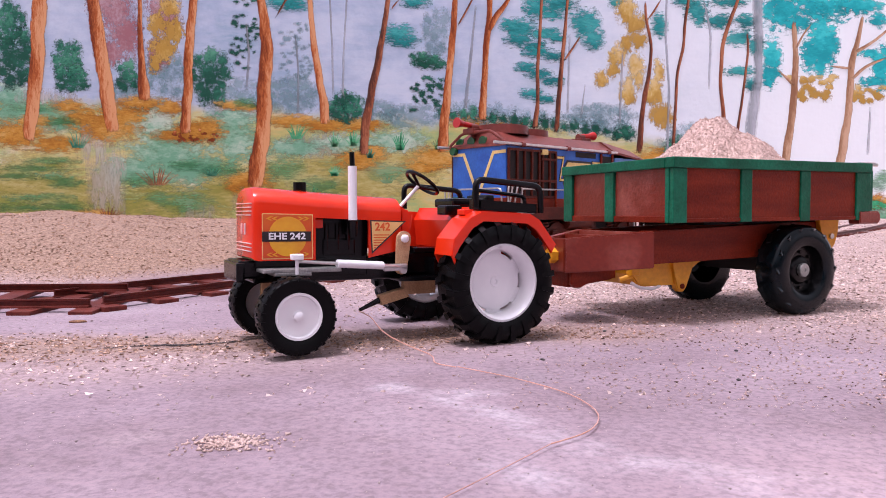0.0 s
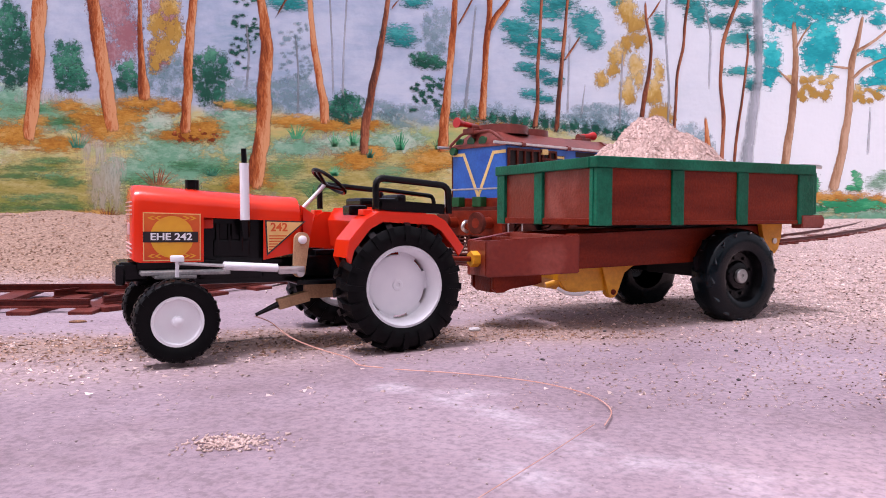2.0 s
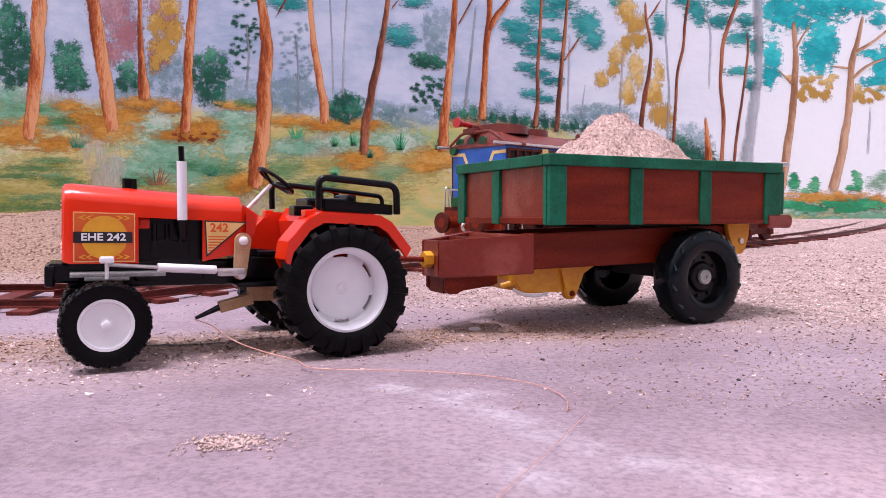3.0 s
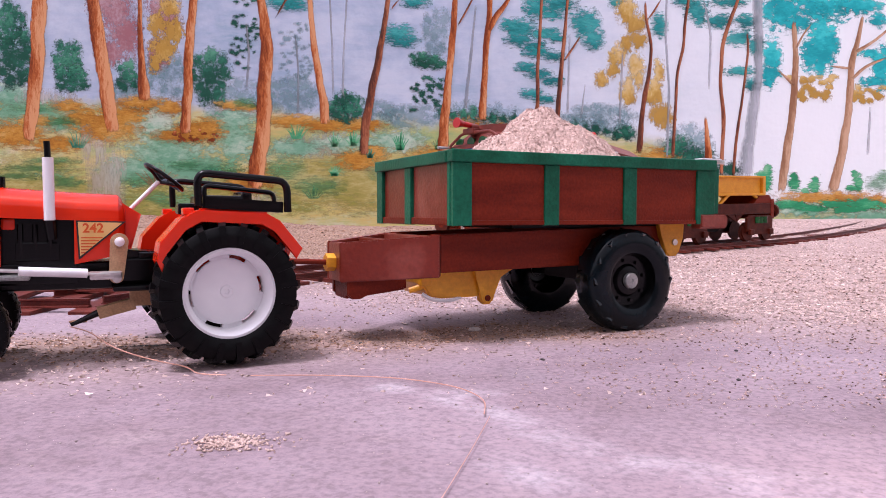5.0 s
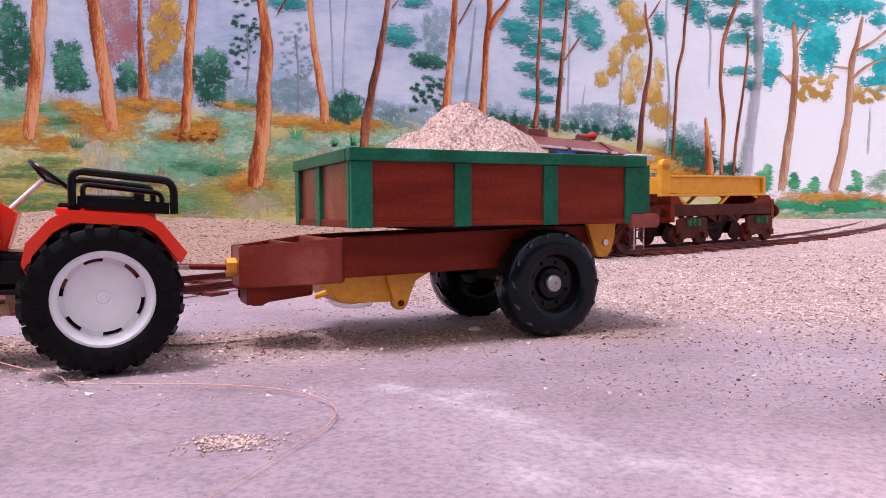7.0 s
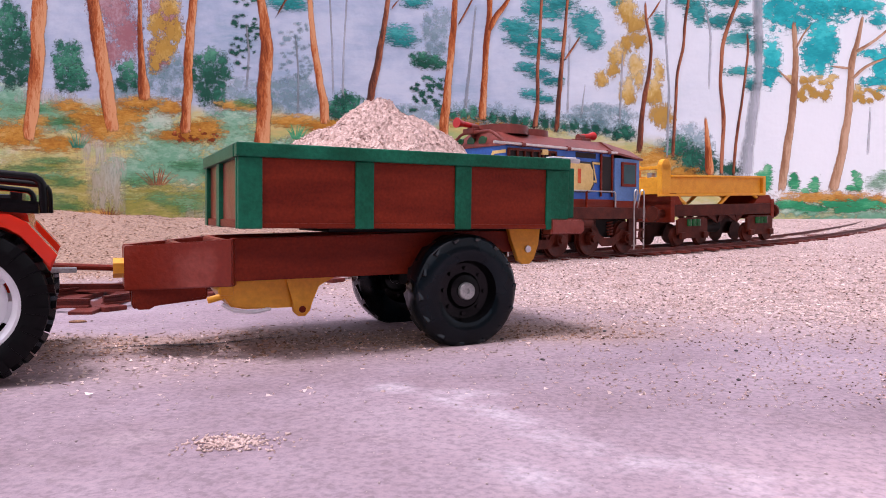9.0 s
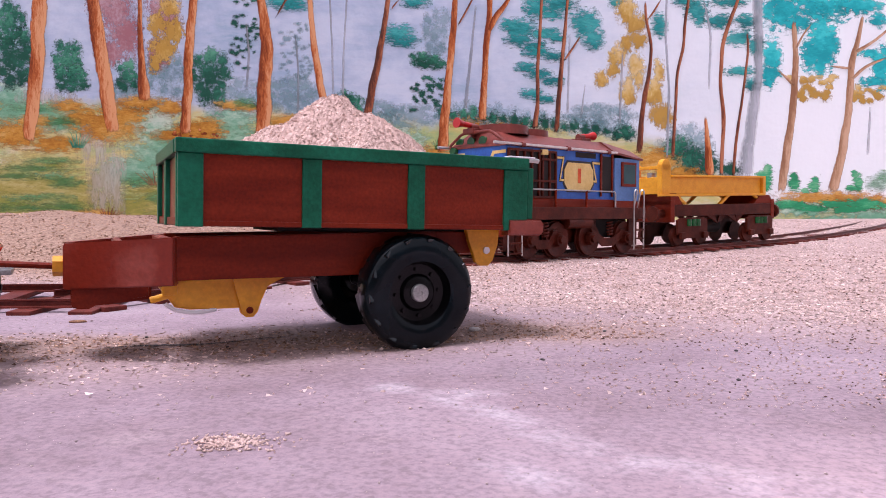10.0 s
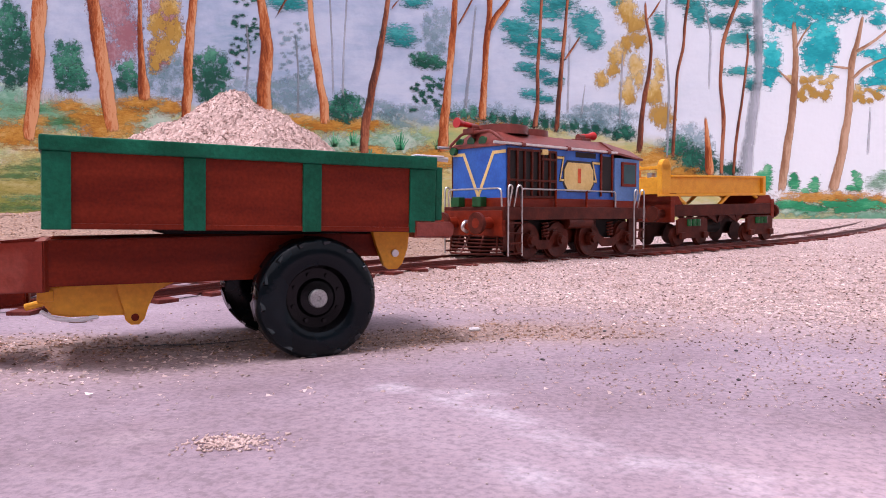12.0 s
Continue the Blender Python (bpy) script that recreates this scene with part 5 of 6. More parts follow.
    T([(866, -30, 8), (866, 30, 10), (861, 70, 12), (858, 130, 10), (855, 180, 14), (854, 215, 17)], "bark")
    T([(912, -25, 4), (893, 12, 8), (876, 30, 10), (866, 55, 10)], "bark")
    T([(960, -40, 4), (956, 50, 5), (951, 120, 6), (952, 180, 6), (946, 230, 11)], "bark_dark")
    T([(1008, -40, 4), (1000, 50, 5), (994, 110, 7), (990, 160, 8), (984, 235, 9)], "bark_dark")
    T([(1030, 60, 2), (1014, 85, 3), (998, 108, 4)], "bark_dark")
    T([(1142, 0, 4), (1142, 30, 4), (1153, 80, 5), (1150, 120, 6), (1140, 175, 9), (1134, 220, 9), (1131, 272, 12)], "bark_dark")
    T([(1172, -5, 2), (1158, 20, 3), (1147, 34, 3)], "bark_dark")
    T([(1226, -40, 4), (1213, 30, 5), (1209, 85, 5), (1198, 130, 5), (1195, 190, 5), (1190, 280, 6)], "bark_dark")
    T([(1312, -15, 5), (1294, 30, 6), (1278, 80, 7), (1274, 150, 6), (1281, 205, 7), (1276, 310, 6)], "bark_dark")
    T([(1322, 55, 3), (1324, 90, 4), (1314, 170, 4), (1302, 250, 5), (1297, 312, 5)], "bark_dark")
    T([(1248, 205, 5), (1252, 260, 10), (1257, 312, 18)], "bark")
    T([(1404, 35, 8), (1408, 100, 10), (1406, 150, 11), (1402, 200, 12), (1392, 270, 14), (1382, 340, 15)], "bark_tan")
    T([(1376, 124, 3), (1392, 138, 4), (1405, 152, 5)], "bark_tan")
    T([(1438, 40, 2), (1420, 62, 3), (1409, 85, 4)], "bark_tan")
    T([(1527, 25, 5), (1517, 75, 8), (1507, 110, 12), (1502, 190, 12), (1492, 260, 15), (1474, 340, 20)], "bark_tan")
    T([(1580, 45, 3), (1545, 75, 5), (1515, 92, 6)], "bark_tan")
    T([(1570, 102, 3), (1530, 118, 5), (1508, 140, 6)], "bark_tan")
    T([(1466, 117, 2), (1490, 120, 4), (1506, 122, 5)], "bark_tan")
    # low bushes and turf at the right-hand end
    P([(1470, 352, 110, 14), (1550, 360, 60, 14)], "orange", "painted_scrub")
    P([(1420, 372, 60, 12), (1540, 384, 60, 14), (1480, 390, 60, 10)], "mist", "painted_grass")
    P([(1400, 362, 36, 9), (1440, 370, 40, 8)], "turf", "painted_grass")
    P([(1480, 362, 40, 8), (1530, 362, 50, 12), (1500, 370, 40, 8)], "turf", "painted_grass")
    for blobs in ([(1352, 320, 16, 22), (1358, 302, 11, 14)], [(1405, 326, 13, 14), (1405, 312, 8, 10)], [(1440, 328, 13, 12), (1442, 318, 9, 8)], [(1424, 337, 7, 5)], [(1518, 322, 10, 18), (1512, 308, 7, 8)], [(1506, 332, 12, 7)]):
        P(blobs, "turf")
    P([(1550, 326, 18, 14), (1562, 316, 12, 14)], "leaf")


mural()


# ---- the railway ----
GAUGE = 0.074
# near rail, from beyond the joint on the concrete up to the far curve: x, y, top of the sleepers
LINE_A = ((-0.62, 0.500, 0.0020), (-0.45, 0.512, 0.0020), (-0.255, 0.524, 0.0022))
LINE_B = ((-0.251, 0.536, 0.0026), (-0.189, 0.620, 0.0056), (-0.120, 0.712, 0.0068), (-0.051, 0.805, 0.0075), (0.010, 0.880, 0.0078), (0.0713, 0.940, 0.0075), (0.184, 1.039, 0.0068), (0.296, 1.139, 0.0066),
          (0.405, 1.238, 0.0075), (0.530, 1.335, 0.0100), (0.674, 1.440, 0.0132), (0.800, 1.545, 0.0180), (0.960, 1.700, 0.0255), (1.143, 1.900, 0.0340), (1.300, 2.120, 0.0400))


def along(line, n):
    """n points at even steps along a line, rounded off between its corners, with the unit normal to the far side."""
    p = np.array(line)
    for _ in range(3):
        q = [p[0]]
        for a, b in zip(p, p[1:]):
            q += [a * 0.75 + b * 0.25, a * 0.25 + b * 0.75]
        p = np.array(q + [p[-1]])
    s = np.concatenate([[0], np.cumsum(np.linalg.norm(np.diff(p, axis=0), axis=1))])
    t = np.linspace(0, s[-1], n)
    pts = np.column_stack([np.interp(t, s, p[:, i]) for i in range(3)])
    d = np.gradient(pts, axis=0)
    d /= np.linalg.norm(d, axis=1)[:, None]
    return pts, d, s[-1]


def track(line, sleepers, seed, cant=0.0):
    rng = np.random.default_rng(seed)
    t = tagged(new("track"), "brown model railway track with painted sleepers and rails", "railway track", kind="structure")
    pts, d, length = along(line, max(8, int(40 * 1)))
    for side in (0, 1):
        bm = bmesh.new()
        prof = [(-0.0032, 0), (0.0032, 0), (0.0030, 0.0010), (0.0009, 0.0016), (0.0009, 0.0044), (0.0018, 0.0050), (0.0018, 0.0064), (-0.0018, 0.0064), (-0.0018, 0.0050), (-0.0009, 0.0044), (-0.0009, 0.0016), (-0.0030, 0.0010)]
        rows = []
        for p, q in zip(pts, d):
            nrm = Vector((-q[1], q[0], 0)).normalized()
            c = Vector(p) + (nrm + Vector((0, 0, math.tan(radians(cant))))) * (GAUGE * side)
            rows.append([bm.verts.new(c + nrm * a + Vector((0, 0, b))) for a, b in prof])
        for a, b in zip(rows, rows[1:]):
            for i in range(len(prof)):
                bm.faces.new((a[i], a[(i + 1) % len(prof)], b[(i + 1) % len(prof)], b[i]))
        bm.faces.new(rows[0])
        bm.faces.new(rows[-1][::-1])
        part("rail", bm, RAIL, t)
    sp, sd_, _ = along(line, sleepers)
    me = None
    for p, q in zip(sp, sd_):
        if me is None:
            ob = part("sleeper", slab(-0.0085, 0.0085, -0.0170, GAUGE + 0.0170, -0.0040, 0.0, 0.0006), SLEEPER, t)
            me = ob.data
        else:
            ob = new("sleeper", me)
            ob.parent = t
        yaw = math.degrees(math.atan2(q[1], q[0])) + rng.normal(0, 1.6)
        ob.matrix_basis = pose(p[0], p[1], p[2], cant + rng.normal(0, 0.8), 0, yaw) @ Matrix.Translation((0, rng.normal(0, 0.0015), 0))
    return t


track(LINE_A, 10, 1, 3.0)
track(LINE_B, 50, 2)


# ---- the locomotive ----
ROOF = material("roof_brown", (0.135, 0.026, 0.018), (0.215, 0.050, 0.038), 0.36, scale=25, fine=0.15, bump=0.1, spec=0.3)
UNDER = material("underframe_brown", (0.052, 0.0080, 0.0038), (0.100, 0.0175, 0.0095), 0.40, scale=60, fine=0.2, bump=0.15, spec=0.16)
RED_GLOSS = material("horn_red", (0.42, 0.012, 0.010), (0.52, 0.02, 0.016), 0.3, scale=40)
GLASS_DARK = material("cab_glass", (0.015, 0.05, 0.055), (0.03, 0.09, 0.10), 0.35, scale=30, spec=0.25)


def striped_v(parent, x, W):
    """Cream V painted on the nose."""
    def bar(a, b, w):
        (ya, za), (yb, zb) = a, b
        d = Vector((yb - ya, zb - za)).normalized() * w
        n = Vector((-d.y, d.x))
        bm = bmesh.new()
        q = [(ya - n.x, za - n.y), (yb - n.x, zb - n.y), (yb + n.x, zb + n.y), (ya + n.x, za + n.y)]
        f = [bm.verts.new((x + 0.0006, y, z)) for y, z in q]
        g = [bm.verts.new((x - 0.0002, y, z)) for y, z in q]
        bm.faces.new(f)
        for i in range(4):
            bm.faces.new((f[i], f[(i + 1) % 4], g[(i + 1) % 4], g[i]))
        part("stripe", bm, CREAM, parent)
    h = W / 2
    bar((0, 0.080), (h * 0.55, 0.140), 0.0022)
    bar((0, 0.080), (-h * 0.55, 0.140), 0.0022)
    bar((h * 0.52, 0.1405), (h, 0.1410), 0.0022)
    bar((-h * 0.52, 0.1405), (-h, 0.1410), 0.0022)


def locomotive():
    t = thing("toy_locomotive", "blue and brown model diesel locomotive with cream stripes, on the track", "locomotive")
    L, W = 0.414, 0.092
    h = W / 2
    body = part("body", slab(-0.322, 0.0, -h, h, 0.066, 0.1500, 0.0015), BLUE, t, "blue painted engine hood")
    part("body_base", slab(-0.325, 0.0015, -h - 0.0012, h + 0.0012, 0.0640, 0.0775, 0.0008), MAROON, t)
    # roof with sloped shoulders
    bm = bmesh.new()
    prof = [(-h - 0.001, 0.1490), (h + 0.001, 0.1490), (h + 0.001, 0.1530), (h * 0.52, 0.1700), (-h * 0.52, 0.1700), (-h - 0.001, 0.1530)]
    xs = (0.002, -0.330)
    rows = [[bm.verts.new((x - (0.014 if (z > 0.16 and x > 0) else 0), y, z)) for y, z in prof] for x in xs]
    for i in range(6):
        bm.faces.new((rows[0][i], rows[0][(i + 1) % 6], rows[1][(i + 1) % 6], rows[1][i]))
    bm.faces.new(rows[0])
    bm.faces.new(rows[1][::-1])
    part("roof", bm, ROOF, t, "brown roof with sloped shoulders")
    # side grille bay: its shaded depth is a flat dark panel
    for s in (1, -1):
        y = s * h
        ya, yb = sorted((y - s * 0.002, y + s * 0.0008))
        part("grille_bay", slab(-0.134, -0.004, ya, yb, 0.078, 0.1440, 0.0004), DARK, body, "flat dark panel for the shaded louvre bay behind brown bars")
        ya, yb = sorted((y + s * 0.0009, y + s * 0.0034))
        for x in (-0.004, -0.026, -0.046, -0.066, -0.086, -0.096, -0.116, -0.134):
            part("grille_bar", slab(x - 0.0022, x + 0.0022, ya, yb, 0.078, 0.1445, 0.0004), UNDER, body)
        for z, xa, xb in ((0.0790, -0.134, -0.004), (0.1020, -0.134, -0.004), (0.1440, -0.134, -0.004), (0.1330, -0.134, -0.092)):
            part("grille_bar", slab(xa - 0.001, xb + 0.001, ya, yb + 0.0003 if s > 0 else yb, z - 0.0016, z + 0.0016, 0.0004), UNDER, body)
        ya, yb = sorted((y + s * 0.0006, y + s * 0.0016))
        part("stripe", slab(-0.108, -0.092, ya, yb + 0.0030, 0.1395, 0.1470, 0.0003), CREAM, body)
        # number plate in a cream rounded panel
        def panel(w, hh, cut):
            return [(-w, -hh + cut), (-w + cut, -hh), (w - cut, -hh), (w, -hh + cut), (w, hh - cut), (w - cut, hh), (-w + cut, hh), (-w, hh - cut)]
        cx, cz = -0.2080, 0.1110
        ya, yb = sorted((y, y + s * 0.0006))
        bm = plate(bmesh.new(), [(cx + a, cz + b) for a, b in panel(0.0490, 0.0235, 0.012)], ya, yb)
        part("plate_edge", bm, INK, body)
        ya, yb = sorted((y, y + s * 0.0010))
        bm = plate(bmesh.new(), [(cx + a, cz + b) for a, b in panel(0.0455, 0.0205, 0.011)], ya, yb)
        pl = part("number_plate", bm, CREAM, body, "cream panel with a number")
        mm = Matrix.Translation((cx, y + s * 0.0013, cz)) @ pose(0, 0, 0, 90, 0, 180 if s > 0 else 0)
        letters("1", 0.030, DECAL_RED, mm, pl, squeeze=1.5)
        # zigzag trim
        zig = (((-0.137, 0.1375), (-0.160, 0.1375)), ((-0.160, 0.1375), (-0.150, 0.1050)), ((-0.150, 0.1050), (-0.160, 0.1050)),
               ((-0.256, 0.1050), (-0.264, 0.1050)), ((-0.264, 0.1050), (-0.252, 0.1330)), ((-0.252, 0.1330), (-0.274, 0.1330)))
        for (xa, za), (xb, zb) in zig:
            for w, o, mat in ((0.0026, 0.0005, INK), (0.0015, 0.0009, CREAM)):
                dd = Vector((xb - xa, zb - za)).normalized()
                n = Vector((-dd.y, dd.x)) * w
                e = dd * w
                bm = plate(bmesh.new(), [(xa - e.x + n.x, za - e.y + n.y), (xb + e.x + n.x, zb + e.y + n.y), (xb + e.x - n.x, zb + e.y - n.y), (xa - e.x - n.x, za - e.y - n.y)], *sorted((y, y + s * o)))
                part("stripe", bm, mat, body)
        ya, yb = sorted((y - s * 0.001, y + s * 0.0007))
        # doorway and slot are dark panels on the hood, painted for their inner shade
        part("side_door", slab(-0.316, -0.278, ya, yb, 0.0880, 0.1450, 0.0005), DARK, body, "doorway as a flat dark panel, its inner shade painted")
        ya, yb = sorted((y + s * 0.0005, y + s * 0.0026))
        for x in (-0.278, -0.316):
            part("door_post", slab(x - 0.0022, x + 0.0022, ya, yb, 0.0820, 0.1480, 0.0004), MAROON, body)
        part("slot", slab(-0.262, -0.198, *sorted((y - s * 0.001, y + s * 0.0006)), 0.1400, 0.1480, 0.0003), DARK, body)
    striped_v(body, 0.0, W)
    # cab
    cab = part("cab", slab(-L, -0.324, -h - 0.002, h + 0.002, 0.066, 0.1440, 0.0012), BLUE_LIGHT, t, "pale blue driver's cab")
    bm = bmesh.new()
    rows = []
    for x, z0, z1, yy in ((-0.318, 0.1500, 0.1705, 0.60), (-L - 0.008, 0.1420, 0.1600, 0.60)):
        rows.append([bm.verts.new((x, y, z)) for y, z in ((-h - 0.004, z0), (h + 0.004, z0), (h + 0.004, z0 + 0.003), (h * yy, z1), (-h * yy, z1), (-h - 0.004, z0 + 0.003))])
    for i in range(6):
        bm.faces.new((rows[0][i], rows[0][(i + 1) % 6], rows[1][(i + 1) % 6], rows[1][i]))
    bm.faces.new(rows[0])
    bm.faces.new(rows[1][::-1])
    part("cab_roof", bm, ROOF, cab)
    for s in (1, -1):
        y = s * (h + 0.002)
        part("window_frame", slab(-0.398, -0.346, *sorted((y - s * 0.001, y + s * 0.0022)), 0.0990, 0.1380, 0.0006), MAROON, cab)
        part("window_pane", slab(-0.393, -0.351, *sorted((y, y + s * 0.0026)), 0.1035, 0.1340, 0.0003), GLASS_DARK, cab)
    part("cab_base", slab(-L - 0.001, -0.322, -h - 0.003, h + 0.003, 0.0640, 0.0760, 0.0006), MAROON, cab)
    # footplate and underframe
    part("footplate", slab(-L - 0.018, 0.014, -h - 0.006, h + 0.006, 0.0480, 0.0650, 0.001), UNDER, t, "brown footplate beam")
    part("fuel_tank", slab(-0.300, -0.150, -0.030, 0.030, 0.0140, 0.0480, 0.002), UNDER, t)
    # dark block added for the deep shade below the footplate, so nothing shows through
    part("underframe", slab(-0.410, -0.012, -0.028, 0.028, 0.0200, 0.0478, 0.001), DARK, t)
    for x in (-0.010, -0.398):
        for s in (1, -1):
            part("step_plate", slab(x - 0.015, x + 0.015, *sorted((s * (h - 0.004), s * (h - 0.001))), 0.0080, 0.0480, 0.0006), UNDER, t)
    bm = rod(bmesh.new(), (-0.245, h - 0.002, 0.0435), (-0.170, h - 0.002, 0.0435), 0.0085, sides=18)
    part("air_tank", bm, UNDER, t, smooth=True)
    part("pilot_beam", slab(0.006, 0.0165, -h - 0.004, h + 0.004, 0.0270, 0.0600, 0.001), MAROON, t)
    for s in (1, -1):
        bm = rod(bmesh.new(), (0.016, s * 0.030, 0.0440), (0.046, s * 0.030, 0.0440), 0.0080, 0.0065, sides=18)
        bf = part("buffer", bm, MAROON, t, smooth=True)
        bm = rod(bmesh.new(), (0.046, s * 0.030, 0.0440), (0.0510, s * 0.030, 0.0440), 0.0138, sides=26)
        part("buffer_head", bm, UNDER, bf, smooth=True)
    bm = tube(bmesh.new(), rounded([(0.018, 0, 0.044), (0.034, 0, 0.046), (0.038, 0, 0.036), (0.028, 0, 0.032)], 0.006), 0.0025, 8)
    part("coupling", bm, STEEL, t, smooth=True)
    # cowcatcher slats
    for k in range(6):
        z = 0.0265 - 0.0045 * k
        w = h - 0.0005
        bm = bmesh.new()
        tube(bm, [(0.006, w, z), (0.014 + 0.004 * k, w * 0.55, z), (0.020 + 0.005 * k, 0, z), (0.014 + 0.004 * k, -w * 0.55, z), (0.006, -w, z)], 0.0014, 6)
        part("cowcatcher_slat", bm, UNDER, t)
    for y in (-0.040, -0.020, 0, 0.020, 0.040):
        k = 1 - abs(y) / 0.046
        bm = rod(bmesh.new(), (0.010 + 0.010 * k, y, 0.0280), (0.010 + 0.036 * k, y, 0.0035), 0.0014, sides=6)
        part("cowcatcher_bar", bm, UNDER, t)
    # wheels with axle boxes and springs
    for x in (-0.064, -0.150, -0.250, -0.372):
        for s in (1, -1):
            bm = lathe([(-0.004, 0.0), (-0.004, 0.0262), (-0.0015, 0.0262), (-0.0012, 0.0244), (0.003, 0.0238), (0.003, 0.0195), (0.0015, 0.0165), (0.0015, 0.008), (0.006, 0.008), (0.006, 0.0)], 28)
            if s < 0:
                bmesh.ops.scale(bm, vec=(1, -1, 1), verts=bm.verts)
            bmesh.ops.translate(bm, verts=bm.verts, vec=(x, s * 0.0400, 0.0202))
            wh = part("wheel", bm, UNDER, t, "brown spoked railway wheel", smooth=True)
            bm = rod(bmesh.new(), (x, s * 0.042, 0.0202), (x, s * 0.0495, 0.0202), 0.0100, 0.0088, sides=16)
            rod(bm, (x, s * 0.0490, 0.0202), (x, s * 0.0540, 0.0202), 0.0058, sides=14)
            part("axle_box", bm, UNDER, wh)
    for xa, xb in ((-0.064, -0.150), (-0.250, -0.372)):
        for s in (1, -1):
            bm = bmesh.new()
            xm = (xa + xb) / 2
            o = [(xa - 0.004, 0.0340), (xa - 0.016, 0.0320), (xm + 0.016, 0.0200), (xm - 0.016, 0.0200), (xb + 0.016, 0.0320), (xb + 0.004, 0.0340), (xb + 0.002, 0.0230), (xb + 0.012, 0.0200), (xm - 0.020, 0.0080), (xm + 0.020, 0.0080), (xa - 0.012, 0.0200), (xa - 0.002, 0.0230)]
            plate(bm, o, *sorted((s * 0.0430, s * 0.0452)), 0.0006)
            bo = part("bogie_frame", bm, UNDER, t)
            bm = bmesh.new()
            tube(bm, [(xm + 0.0050 * math.cos(a), s * 0.0465 + 0.0040 * math.sin(a), 0.0250 + 0.0007 * a) for a in [k * 0.6 for k in range(46)]], 0.0012, 6)
            part("spring", bm, UNDER, bo)
            for dx in (-0.006, 0.006):
                part("bolt", rod(bmesh.new(), (xm + dx, s * 0.041, 0.0160), (xm + dx, s * 0.0435, 0.0160), 0.0016, sides=8), DARK, bo)
    # ladders and hand rails
    for x in (-0.010, -0.398):
        for s in (1, -1):
            y = s * (h + 0.009)
            ld = None
            for dx in (-0.018, 0.018):
                bm = tube(bmesh.new(), rounded([(x + dx, y, 0.0020), (x + dx, y, 0.0920), (x + dx - math.copysign(0.012, dx), y, 0.0920), (x + dx - math.copysign(0.012, dx), y - s * 0.006, 0.0640)], 0.006), 0.0012, 6)
                ob = part("ladder_rail", bm, STEEL, t, "bright bent wire ladder rail")
                ld = ld or ob
            for z in (0.0040, 0.0170, 0.0300, 0.0430):
                part("ladder_rung", slab(x - 0.018, x + 0.018, *sorted((y - s * 0.003, y + s * 0.001)), z, z + 0.0022, 0.0003), UNDER, ld)
    for s in (1, -1):
        y = s * (h + 0.0045)
        bm = tube(bmesh.new(), rounded([(-0.034, y, 0.065), (-0.034, y, 0.0900), (-0.322, y, 0.0900), (-0.322, y, 0.065)], 0.006), 0.0013, 6)
        hr = part("hand_rail", bm, STEEL, t, "bright wire hand rail")
        for x in (-0.130, -0.225):
            part("rail_post", rod(bmesh.new(), (x, y, 0.064), (x, y, 0.0900), 0.0018, sides=8), MAROON, hr)
    bm = tube(bmesh.new(), rounded([(0.010, h, 0.064), (0.012, h, 0.0900), (0.012, -h, 0.0900), (0.010, -h, 0.064)], 0.006), 0.0013, 6)
    part("hand_rail", bm, STEEL, t)
    for y in (-0.030, 0.008):
        part("marker_lamp", slab(0.0035, 0.0150, y - 0.008, y + 0.008, 0.0650, 0.0790, 0.001), LAMP_GREEN, t, "green marker lamp")
    for s in (1, -1):
        y = s * (h + 0.0025)
        bm = tube(bmesh.new(), [(0.034, y, 0.1515), (-0.150, y, 0.1515), (-0.330, y, 0.1515)], 0.0021, 8)
        pipe = part("roof_pipe", bm, STEEL, t, "bright steel pipe along the eaves", smooth=True)
        for x in (-0.040, -0.170, -0.300):
            part("pipe_clip", rod(bmesh.new(), (x - 0.004, y, 0.1515), (x + 0.004, y, 0.1515), 0.0034, sides=12), ROOF, pipe)
    # lamps under the roof's front edge
    for y in (-0.034, -0.014, 0.006):
        bm = rod(bmesh.new(), (-0.022, y, 0.1580), (-0.0040, y, 0.1580), 0.0062, 0.0068, sides=20)
        lp = part("head_lamp", bm, LAMP_GREEN, t, "dark green head lamp", smooth=True)
        part("lens", rod(bmesh.new(), (-0.0042, y, 0.1580), (-0.0032, y, 0.1580), 0.0050, sides=18), LAMP_GREEN, lp)
    bm = tube(bmesh.new(), rounded([(0.006, y, z) for y, z in ((-h, 0.1500), (-h, 0.1545), (-h * 0.52, 0.1705), (h * 0.52, 0.1705), (h, 0.1545), (h, 0.1500))], 0.006), 0.0022, 8)
    part("roof_brow", bm, ROOF, t, smooth=True)
    bm = rod(bmesh.new(), (-0.002, -0.041, 0.1460), (0.007, -0.041, 0.1460), 0.0056, sides=16)
    part("head_lamp", bm, LAMP_GREEN, t)
    # fans, horns
    for x, r, z in ((-0.062, 0.036, 0.1815), (-0.142, 0.026, 0.1795)):
        bm = rod(bmesh.new(), (x, 0, 0.1690), (x, 0, z), r * 1.02, r, sides=32)
        rod(bm, (x, 0, z), (x, 0, z + 0.0012), r * 0.86, sides=32)
        part("roof_fan", bm, ROOF, t, "round brown roof fan", smooth=True)
    for x, y, dirx in ((-0.005, -0.012, 1), (-0.300, 0.002, -1)):
        bm = slab(x - 0.014, x + 0.010, y - 0.010, y + 0.010, 0.1695, 0.1765, 0.0008)
        rod(bm, (x - 0.006, y, 0.1790), (x + 0.006, y, 0.1790), 0.0050, sides=14)
        hn = part("horn_base", bm, ROOF, t)
        bm = rod(bmesh.new(), (x, y, 0.1805), (x + dirx * 0.028, y, 0.1825), 0.0030, 0.0042, sides=16)
